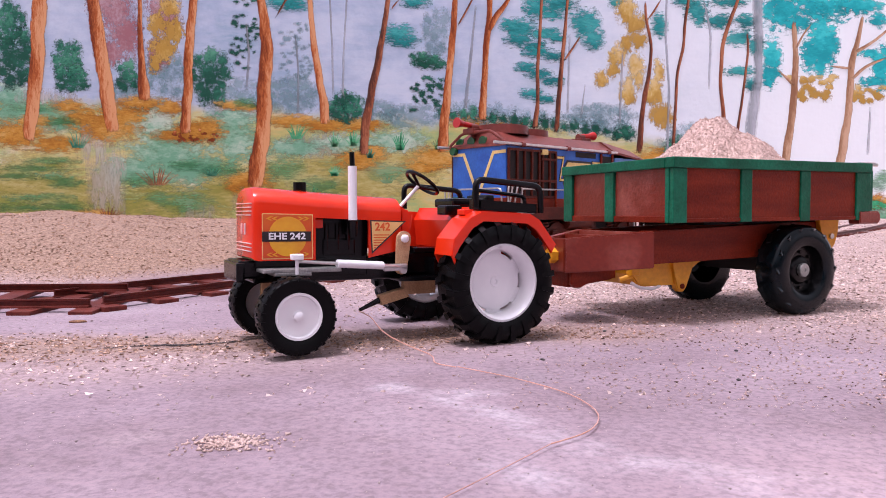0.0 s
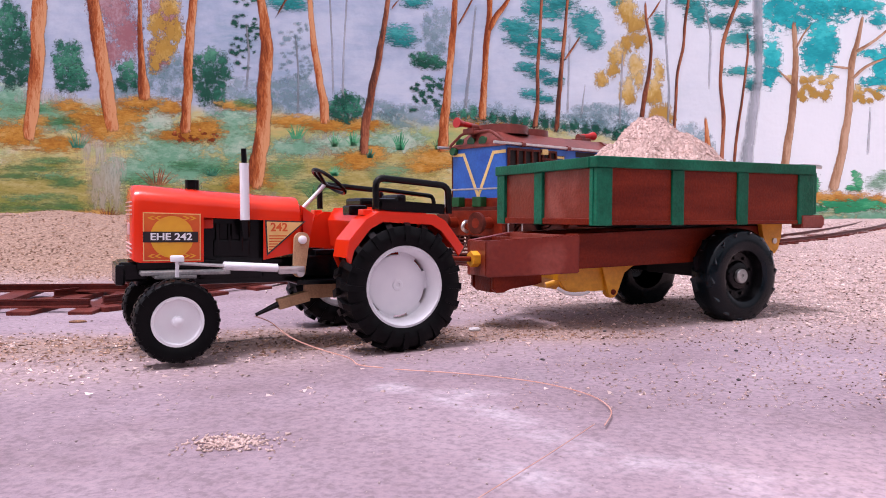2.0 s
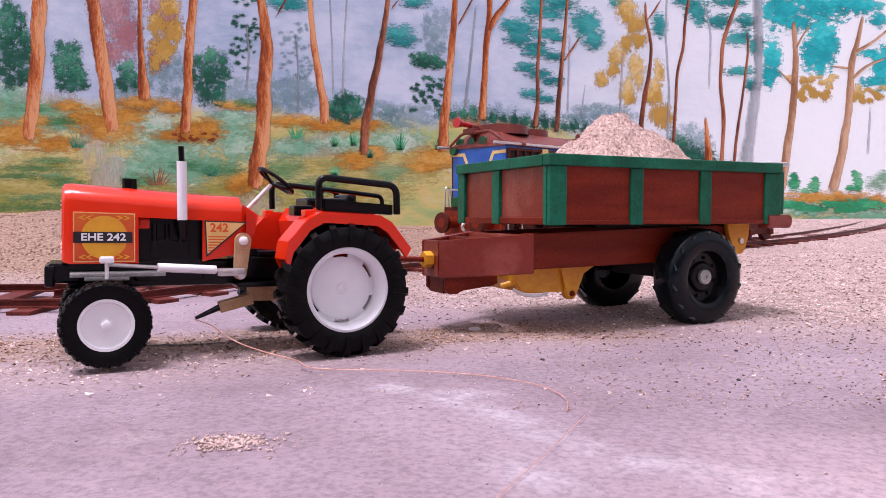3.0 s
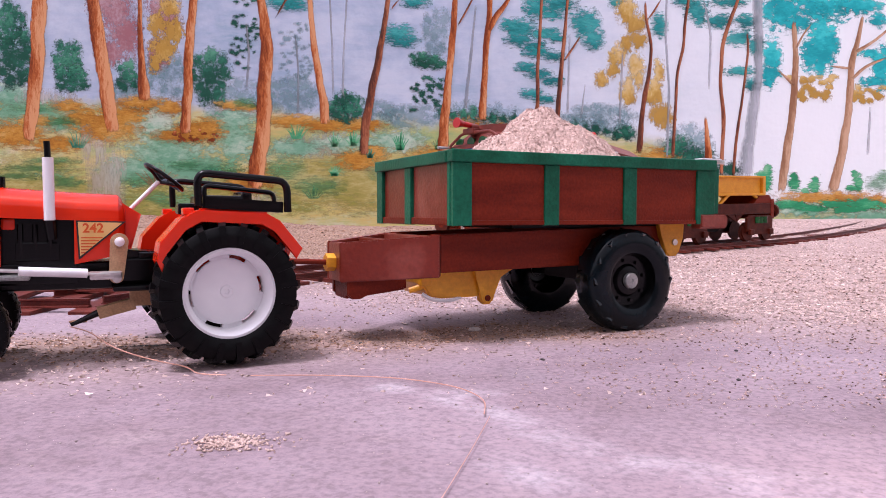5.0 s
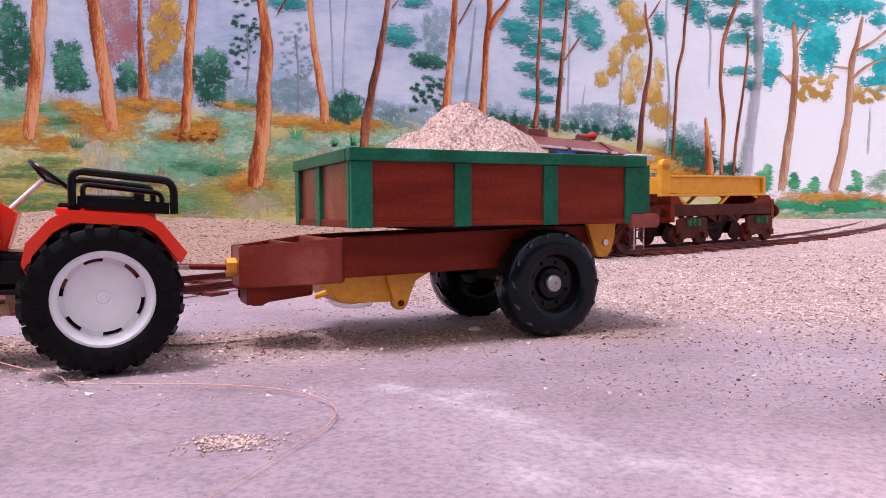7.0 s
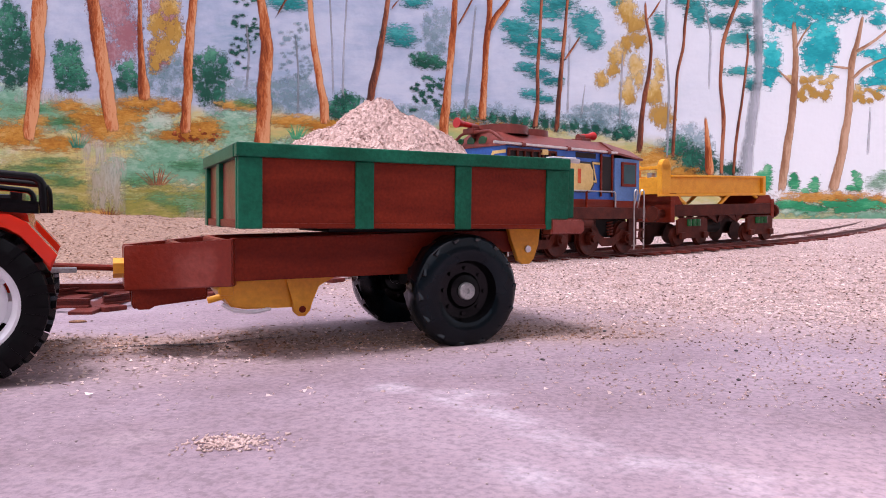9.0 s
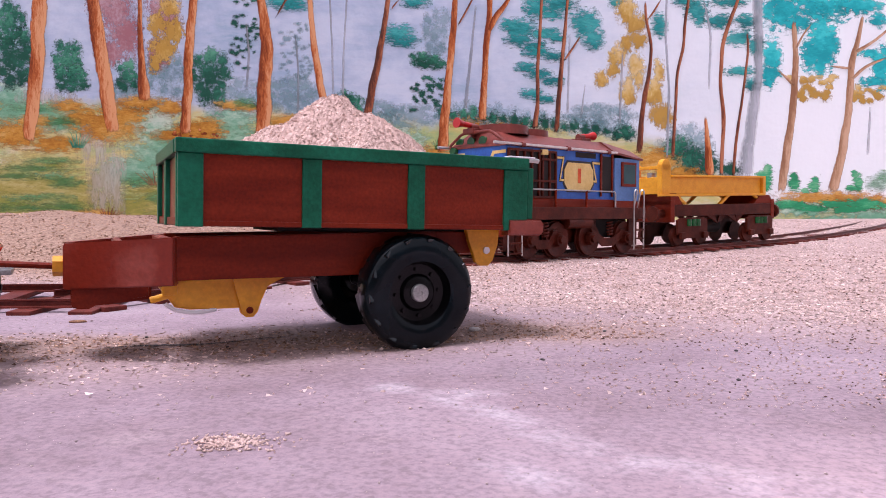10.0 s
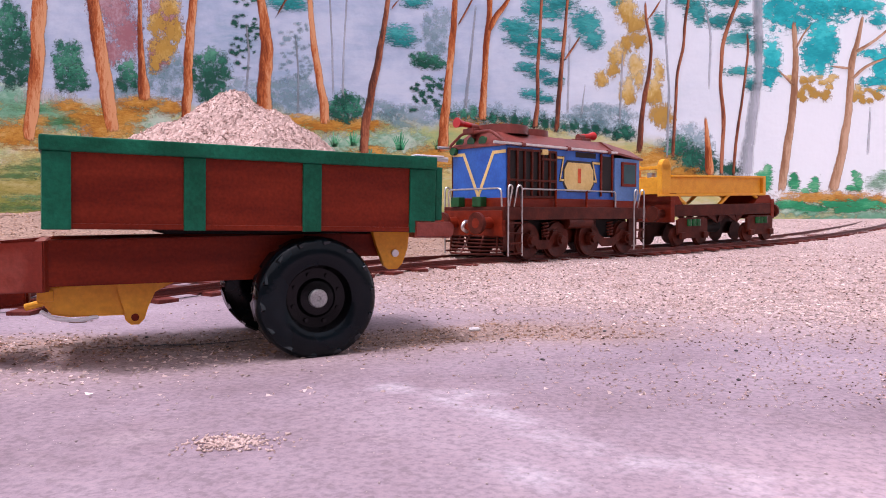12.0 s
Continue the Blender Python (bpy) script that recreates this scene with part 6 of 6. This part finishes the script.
        rod(bm, (x + dirx * 0.026, y, 0.1824), (x + dirx * 0.036, y, 0.1830), 0.0042, 0.0072, sides=20)
        part("horn", bm, RED_GLOSS, hn, "glossy red horn", smooth=True)
    return t


def proportion(t, kx, ky, kz, floor):
    """Shorten, widen and lower a model; round pieces keep their shape and only move."""
    for ob in t.children_recursive:
        co = np.empty(len(ob.data.vertices) * 3)
        ob.data.vertices.foreach_get("co", co)
        co = co.reshape(-1, 3)
        mid = (co.min(0) + co.max(0)) / 2
        if ob.name.split(".")[0] in ("wheel", "axle_box", "spring", "bolt", "roof_fan", "buffer", "buffer_head", "head_lamp", "lens", "horn", "horn_base", "coupling", "lettering", "marker_lamp"):
            co += (np.array([kx, ky, 1]) - 1) * mid
        else:
            co[:, 0] *= kx
            co[:, 1] *= ky
        high = mid[2] > floor
        co[:, 2] = np.where((co[:, 2] > floor) & high, floor + (co[:, 2] - floor) * kz, co[:, 2])
        ob.data.vertices.foreach_set("co", co.ravel())
        ob.data.update()


loco = locomotive()
proportion(loco, 0.71, 1.09, 0.93, 0.064)
loco.matrix_basis = pose(0.0799 - 0.0332, 0.930 + 0.0375, 0.0136, 0, 0, 221.5)


# ---- the wagon behind it ----
def wagon():
    t = thing("toy_flat_wagon", "brown model bogie wagon carrying an ochre tipping body", "wagon")
    L, W = 0.290, 0.080
    h = W / 2
    bm = bmesh.new()
    plate(bm, [(0.0, 0.0500), (0.0, 0.0700), (-L, 0.0700), (-L, 0.0500)], -h, h, 0.0008)
    part("deck", bm, UNDER, t, "brown wagon deck")
    for x0, x1 in ((-0.006, 0.004), (-L - 0.004, -L + 0.006)):
        bm = slab(x0, x1, -h - 0.001, h + 0.001, 0.0400, 0.0780, 0.001)
        part("head_stock", bm, MAROON, t)
    bm = bmesh.new()
    plate(bm, [(0.004, 0.070), (-0.030, 0.070), (-0.012, 0.090), (0.004, 0.090)], -h, h, 0.0008)
    part("end_gusset", bm, MAROON, t)
    bm = bmesh.new()
    plate(bm, [(-L - 0.004, 0.070), (-L + 0.060, 0.070), (-L + 0.040, 0.086), (-L + 0.010, 0.086)], -h, h, 0.0008)
    part("end_gusset", bm, MAROON, t)
    for s in (1, -1):
        for xe, dx in ((0.003, 1), (-L - 0.003, -1)):
            bm = rod(bmesh.new(), (xe, s * 0.022, 0.0550), (xe + dx * 0.022, s * 0.022, 0.0550), 0.0075, sides=16)
            rod(bm, (xe + dx * 0.022, s * 0.022, 0.0550), (xe + dx * 0.027, s * 0.022, 0.0550), 0.0135, sides=22)
            part("buffer", bm, UNDER, t, smooth=True)
    # trussed frame below
    for s in (1, -1):
        y = s * (h - 0.004)
        for xa, xb in ((-0.100, -0.128), (-0.156, -0.128), (-0.156, -0.186), (-0.204, -0.186)):
            bm = bmesh.new()
            plate(bm, [(xa, 0.050), (xa - 0.022 * (1 if xb < xa else -1), 0.050), (xb, 0.036)], *sorted((y, y - s * 0.003)))
            part("truss", bm, UNDER, t)
    part("vacuum_tank", rod(bmesh.new(), (-0.170, 0, 0.030), (-0.120, 0, 0.030), 0.012, sides=18), DARK, t)
    # bogies
    for xc in (-0.050, -L + 0.045):
        for s in (1, -1):
            bm = bmesh.new()
            o = [(xc - 0.040, 0.0430), (xc - 0.040, 0.0180), (xc - 0.026, 0.0180), (xc - 0.020, 0.0120), (xc + 0.020, 0.0120), (xc + 0.026, 0.0180), (xc + 0.040, 0.0180), (xc + 0.040, 0.0430), (xc + 0.030, 0.0480), (xc - 0.030, 0.0480)]
            plate(bm, o, *sorted((s * 0.0390, s * 0.0440)), 0.0008)
            bo = part("bogie_frame", bm, UNDER, t)
            for dx in (-0.012, 0.0, 0.012):
                part("bogie_spring", rod(bmesh.new(), (xc + dx, s * 0.046, 0.0330), (xc + dx, s * 0.046, 0.0450), 0.0042, sides=10), LAMP_GREEN, bo, "dark green coil spring")
            for dx in (-0.030, 0.030):
                bm = lathe([(-0.004, 0.0), (-0.004, 0.0185), (-0.0015, 0.0185), (0.0, 0.0165), (0.003, 0.0160), (0.003, 0.0)], 24)
                if s < 0:
                    bmesh.ops.scale(bm, vec=(1, -1, 1), verts=bm.verts)
                bmesh.ops.translate(bm, verts=bm.verts, vec=(xc + dx, s * 0.035, 0.0165))
                wh = part("wheel", bm, UNDER, t, smooth=True)
                part("axle_box", slab(xc + dx - 0.006, xc + dx + 0.006, *sorted((s * 0.043, s * 0.0490)), 0.0110, 0.0220, 0.001), UNDER, wh)
    # tipping body
    bt = part("tipping_tray", slab(-0.256, 0.020, -h + 0.002, h - 0.004, 0.0890, 0.1180, 0.0008), YELLOW, t, "ochre tipping tray")
    for s in (1, -1):
        part("tray_rim", slab(-0.266, 0.0, *sorted((s * (h - 0.006), s * (h + 0.001))), 0.1180, 0.1215, 0.0006), YELLOW, bt)
        part("tray_sill", slab(-0.266, 0.030, *sorted((s * (h - 0.006), s * (h + 0.0015))), 0.0850, 0.0890, 0.0006), YELLOW, bt)
        part("tray_end_post", slab(-0.266, -0.258, *sorted((s * (h - 0.006), s * (h + 0.0012))), 0.0890, 0.1180, 0.0005), YELLOW, bt)
        for xa, xb in ((-0.012, -0.034), (-0.152, -0.128), (-0.232, -0.256)):
            bm = bmesh.new()
            plate(bm, [(xa, 0.0852), (xa - 0.010, 0.0852), (xb - 0.010, 0.0705), (xb, 0.0705)], *sorted((s * (h - 0.006), s * (h - 0.001))), 0.0005)
            part("tray_strut", bm, YELLOW, bt)
        part("mast", slab(0.0, 0.024, *sorted((s * (h - 0.012), s * (h - 0.002))), 0.0880, 0.1400, 0.0012), YELLOW, bt, "upright ochre mast")
        part("mast_cap", rod(bmesh.new(), (0.012, s * (h - 0.012), 0.1390), (0.012, s * (h - 0.002), 0.1390), 0.0095, sides=18), YELLOW, bt)
    part("mast_bar", slab(0.004, 0.018, -h + 0.004, h - 0.004, 0.1320, 0.1375, 0.0008), YELLOW, bt)
    bm = rod(bmesh.new(), (0.010, 0.004, 0.0900), (0.010, 0.004, 0.1260), 0.0075, sides=18)
    part("ram", bm, GREY, bt, smooth=True)
    return t


wagon_ob = wagon()
wagon_ob.matrix_basis = pose(0.393 - 0.040 * 0.545, 1.25 + 0.040 * 0.839, 0.0142, 0, 1.1, 213.0)


# ---- loose sawdust, grit and crumbs on the ground ----
def litter():
    rng = np.random.default_rng(21)
    pts, size, old_pts, old_size = [], [], [], []
    n = 0
    # thick drifts: weighted towards the camera's side, where single grains can be told apart
    while n < 52000:
        y = 0.28 + 1.9 * rng.random() ** 1.7
        x = rng.uniform(-0.62 * y - 0.05, 0.64 * y + 0.05)
        k = looseness(x, y)
        if rng.random() > 0.010 + 0.99 * k * k:
            continue
        is_old = bank(x, y) > rng.random()
        (old_pts if is_old else pts).append((x, y, height(x, y) + 0.0002))
        (old_size if is_old else size).append((0.0007 + 0.0013 * rng.random() ** 2.5) * (0.8 + 0.55 * y))
        n += 1
    ob = chips_mesh("sawdust_bank", old_pts, rng, 0, 0, BANK_GRAIN, None, old_size)
    tagged(ob, "old brown sawdust banked along the wall", "sawdust", kind="stuff")
    ob = chips_mesh("sawdust_drift", pts, rng, 0, 0, GRAIN, None, size)
    tagged(ob, "loose pale sawdust scattered over the ground", "sawdust", kind="stuff")
    # grit on the bare concrete in front
    pts, size = [], []
    for _ in range(7000):
        y = 0.11 + 0.5 * rng.random() ** 0.8
        x = rng.uniform(-0.63 * y - 0.03, 0.63 * y + 0.03)
        if rng.random() > 0.25 + 0.75 * smooth(-0.15, 0.25, x + 0.3 * noise.noise(Vector((x * 12, y * 12, 8)))):
            continue
        pts.append((x, y, height(x, y) + 0.0002))
        size.append((0.0003 + 0.0008 * rng.random() ** 3) * (0.3 + 1.8 * y))
    ob = chips_mesh("grit", pts, rng, 0, 0, GRIT, None, size)
    tagged(ob, "fine pale grit lying on the concrete", "grit", kind="stuff")
    # larger flakes and dark crumbs where the drift thins out
    for name, label, n, mat, lo, hi in (("sawdust_flakes", "pale flat sawdust flakes strewn over the concrete", 7000, HEAP, 0.0006, 0.0014), ("bark_crumbs", "dark brown crumbs of bark among the sawdust", 2200, CRUMB, 0.0006, 0.0013)):
        pts, size = [], []
        while len(pts) < n:
            y = 0.26 + 0.9 * rng.random() ** 1.4
            x = rng.uniform(-0.62 * y - 0.02, 0.64 * y + 0.02)
            if rng.random() > max(0.015, 0.85 * smooth(-0.06, 0.22, x + 0.55 * (y - 0.36) + 0.16 * noise.noise(Vector((x * 11, y * 11, 6)))), 0.8 * shade_dust_strip(x, y)):
                continue
            pts.append((x, y, height(x, y) + 0.0003))
            size.append((lo + (hi - lo) * rng.random() ** 2) * (0.35 + 1.5 * y))
        tagged(chips_mesh(name, pts, rng, 0, 0, mat, None, size), label, "sawdust", kind="stuff")
    # a small pinkish crumble in front
    pts, size = [], []
    for _ in range(520):
        x, y = rng.normal(-0.0655, 0.0068), rng.normal(0.2225, 0.0042)
        pts.append((x, y, height(x, y) + 0.0001 + 0.0003 * rng.random()))
        size.append(0.0004 + 0.0010 * rng.random() ** 2)
    ob = chips_mesh("sawdust_crumble", pts, rng, 0, 0, HEAP, None, size)
    tagged(ob, "small scatter of pinkish sawdust on the concrete", "sawdust", kind="stuff")


litter()


def crack():
    """A dark ragged crack in the concrete by the track."""
    rng = np.random.default_rng(5)
    bm = bmesh.new()
    a, b = [], []
    for i in range(60):
        t = i / 59
        x = -0.185 + 0.105 * t + rng.normal(0, 0.0006)
        y = 0.374 + 0.045 * t + 0.004 * math.sin(9 * t) + rng.normal(0, 0.0006)
        w = (0.0010 + 0.0012 * rng.random()) * (0.3 + 0.7 * math.sin(math.pi * min(1, t * 1.1 + 0.05)))
        z = height(x, y) + 0.0005
        a.append(bm.verts.new((x, y - w, z)))
        b.append(bm.verts.new((x, y + w, z)))
    for i in range(59):
        bm.faces.new((a[i], a[i + 1], b[i + 1], b[i]))
    return tagged(part("crack", bm, DARK), "dark ragged crack in the concrete", "crack", kind="structure")


crack()


def copper_wire():
    """The bare copper wire that the tractor drags along the ground, in two lengths."""
    lead = thing("copper_wire", "bare copper wire hanging from the tractor to the concrete", "wire")
    pts = [(0, 0, 0.0160), (0.010, 0.002, 0.0140), (0.030, -0.002, 0.0080), (0.048, 0.004, 0.0028), (0.066, 0.006, 0.0012), (0.080, -0.004, 0.0010), (0.0925, 0.0, 0.0010)]
    part("strand", tube(bmesh.new(), rounded(pts, 0.012, 4), 0.00030, 6), COPPER, lead, smooth=True)
    tail = thing("copper_wire", "middle length of bare copper wire lying on the concrete", "wire")
    pts = [(0, 0, 0.0005), (0.0330, 0.0010, 0.0005), (0.0669, -0.0050, 0.0005), (0.0898, -0.0210, 0.0005), (0.0988, -0.0410, 0.0005), (0.0969, -0.0600, 0.0005)]
    part("strand", tube(bmesh.new(), rounded(pts, 0.014, 4), 0.00024, 6), COPPER, tail, smooth=True)
    end = thing("copper_wire", "loose end of thin copper wire lying on the concrete", "wire")
    pts = [(0, 0, 0.0005), (-0.0060, -0.0300, 0.0005), (-0.0130, -0.0620, 0.0005), (-0.0210, -0.0960, 0.0005)]
    part("strand", tube(bmesh.new(), rounded(pts, 0.014, 4), 0.00013, 6), COPPER, end, smooth=True)
    return lead, tail, end


wire_lead, wire_tail, wire_end = copper_wire()


# ---- a few single bits on the ground ----
def lump(name, label, category, x, y, size, mat, seed):
    rng = np.random.default_rng(seed)
    bm = bmesh.new()
    bmesh.ops.create_icosphere(bm, subdivisions=2, radius=1)
    for v in bm.verts:
        k = 1 + 0.16 * noise.noise(v.co * 2.2 + Vector((seed, 0, 0)))
        v.co = Vector((v.co.x * size[0] * k, v.co.y * size[1] * k, v.co.z * size[2] * k))
    ob = tagged(part(name, bm, mat, None, smooth=True), label, category)
    ob.matrix_basis = pose(x, y, height(x, y) + size[2] * 0.6, 0, 0, float(rng.uniform(0, 180)))
    return ob


PALE_STONE = material("pale_stone", (0.50, 0.46, 0.44), (0.64, 0.60, 0.58), 0.7, scale=300, fine=0.2)
DARK_STONE = material("dark_stone", (0.04, 0.035, 0.035), (0.09, 0.075, 0.07), 0.7, scale=300, fine=0.2)
BARK_BIT = material("wood_bit", (0.16, 0.07, 0.035), (0.30, 0.16, 0.08), 0.8, scale=200, fine=0.3)
lump("pebble", "flat pale pebble on the sawdust", "pebble", 0.0190, 0.4360, (0.0042, 0.0036, 0.0014), PALE_STONE, 2)
lump("wood_chip", "brown wood chip lying by the track", "wood chip", -0.2370, 0.4700, (0.0058, 0.0020, 0.0011), BARK_BIT, 3)
for i, (x, y) in enumerate(((-0.1150, 0.3860), (0.0330, 0.4050), (0.0960, 0.4300), (0.1500, 0.3700), (-0.1700, 0.4150), (0.0480, 0.3480), (0.1250, 0.3050), (-0.0450, 0.3950))):
    lump("pebble", "tiny dark pebble on the concrete", "pebble", x, y, (0.0010 + 0.0003 * (i % 3), 0.0009, 0.0006), DARK_STONE, 10 + i)["group"] = "pebbles on the concrete"


# ---- what moves ----
# seconds, x, y, heading, nose-up pitch, height of the ground point under the rear axle (tractor) or the axle (trailer)
TRACTOR = ((0, 0.0105, 0.4345, 207.0, 0.45, -0.0001), (0.5, -0.0029, 0.4270, 207.0, 0.30, 0.0), (1, -0.0149, 0.4220, 207.0, 0.45, -0.0001), (1.5, -0.0258, 0.4189, 207.0, 0.68, -0.0002),
           (2, -0.0419, 0.4150, 207.0, 0.75, -0.0003), (2.5, -0.0530, 0.4102, 207.0, 0.98, -0.0006), (3, -0.0695, 0.4029, 207.0, 1.02, -0.0006), (4, -0.0958, 0.3906, 207.0, 0.62, -0.0001),
           (5, -0.1207, 0.3791, 207.0, 0.42, 0.0003), (5.5, -0.1312, 0.3745, 207.0, 0.80, 0.0003), (6, -0.1452, 0.3687, 207.0, 1.48, 0.0004), (6.5, -0.1590, 0.3623, 207.0, 1.76, 0.0003),
           (7, -0.1699, 0.3578, 207.0, 1.48, 0.0), (8, -0.1930, 0.3450, 207.0, 1.0, 0.0), (9, -0.2150, 0.3320, 207.0, 0.9, 0.0), (9.5, -0.2262, 0.3255, 207.0, 0.9, 0.0),
           (10.5, -0.2512, 0.3105, 207.0, 0.9, 0.0), (12, -0.2883, 0.2875, 207.0, 0.9, 0.0))
TRAILER = ((0, 0.2278, 0.5285, 205.93, -0.47, 0.0019), (0.5, 0.2136, 0.5235, 206.04, -0.40, 0.0020), (1, 0.2021, 0.5185, 206.10, -0.13, 0.0003), (1.5, 0.1912, 0.5130, 206.20, 0.08, -0.0002),
           (2, 0.1766, 0.5071, 206.20, 0.0, -0.0003), (2.5, 0.1650, 0.5012, 206.20, 0.04, 0.0001), (3, 0.1485, 0.4950, 206.05, 0.04, 0.0001), (4, 0.1215, 0.4817, 205.9, 0.03, 0.0002),
           (5, 0.0950, 0.4687, 205.76, 0.02, 0.0002), (5.5, 0.0846, 0.4632, 205.51, -0.05, 0.0001), (6, 0.0714, 0.4577, 205.30, -0.27, -0.0004), (6.5, 0.0576, 0.4526, 205.25, -0.45, 0.0),
           (7, 0.0462, 0.4480, 205.42, -0.52, 0.0005), (8, 0.0212, 0.4368, 205.5, 0.05, -0.0006), (9, -0.0046, 0.4257, 205.53, 0.59, -0.0015), (9.5, -0.0174, 0.4204, 205.56, 0.72, -0.0015),
           (10, -0.0298, 0.4158, 205.68, 1.12, -0.0014), (10.5, -0.0426, 0.4120, 205.77, 1.30, -0.0018), (11, -0.0539, 0.4078, 206.00, 1.17, -0.0014), (11.5, -0.0663, 0.4023, 206.23, 1.22, -0.0019), (12, -0.0805, 0.3970, 206.37, 1.02, -0.0021))


def ride(row, side):
    t, x, y, yaw, pitch, z = row
    return t, pose(x, y, z, 0, 0, yaw) @ pose(0, 0, 0, 0, -pitch, 0) @ Matrix.Translation((0, side, 0))


def rolled(rows, radius):
    """Seconds and the angle that a wheel has turned, in degrees."""
    out, s = [], 0.0
    for i, r in enumerate(rows):
        if i:
            s += math.hypot(r[1] - rows[i - 1][1], r[2] - rows[i - 1][2])
        out.append((r[0], math.degrees(s / radius)))
    return out


def motions():
    walk(tractor_ob, [ride(r, -0.008) for r in TRACTOR])
    walk(trailer_ob, [ride(r, -0.013) for r in TRAILER])
    swing = lambda t: float(np.interp(t, (0, 2.5, 5.5, 12), (97.5, 118.3, 131.9, 137)))
    walk(wire_lead, [(r[0], pose(r[1], r[2], 0, 0, 0, r[3]) @ pose(0.066, 0.004, 0, 0, 0, swing(r[0]))) for r in TRACTOR])
    walk(wire_tail, [(t, pose(x, y, 0, 0, 0, a)) for t, x, y, a in ((0, 0.0066, 0.3280, -45), (1.5, -0.0085, 0.3225, -28), (2.5, -0.036, 0.3225, -9), (5.5, -0.0958, 0.3060, 0), (6.5, -0.1240, 0.2990, 0), (7, -0.1350, 0.2940, 0),
                                                                  (8, -0.2600, 0.2500, 0), (9, -0.4300, 0.1900, 0), (12, -0.5500, 0.1400, 0))])
    walk(wire_end, [(t, pose(x, y, 0, 0, 0, a)) for t, x, y, a in ((0, 0.0327, 0.2171, -26), (1.5, 0.0489, 0.2240, -24), (2.5, 0.0503, 0.2480, -18), (5.5, 0.0011, 0.2460, 0), (6.5, -0.0271, 0.2390, -4), (7, -0.0381, 0.2340, -6),
                                                                 (8, -0.1631, 0.1900, -8), (9, -0.3331, 0.1300, -8), (12, -0.4531, 0.0800, -8))])
    walk(heap_ob, [ride(r, -0.013) for r in TRAILER])
    for wheels, rows in ((tractor_wheels, TRACTOR), (trailer_wheels, TRAILER)):
        for w in wheels:
            base = w.matrix_basis.copy()
            flip = -1 if base.to_euler().z > 1 else 1
            walk(w, [(t, base @ pose(0, 0, 0, 0, flip * a, 0)) for t, a in rolled(rows, base.translation.z)])


motions()
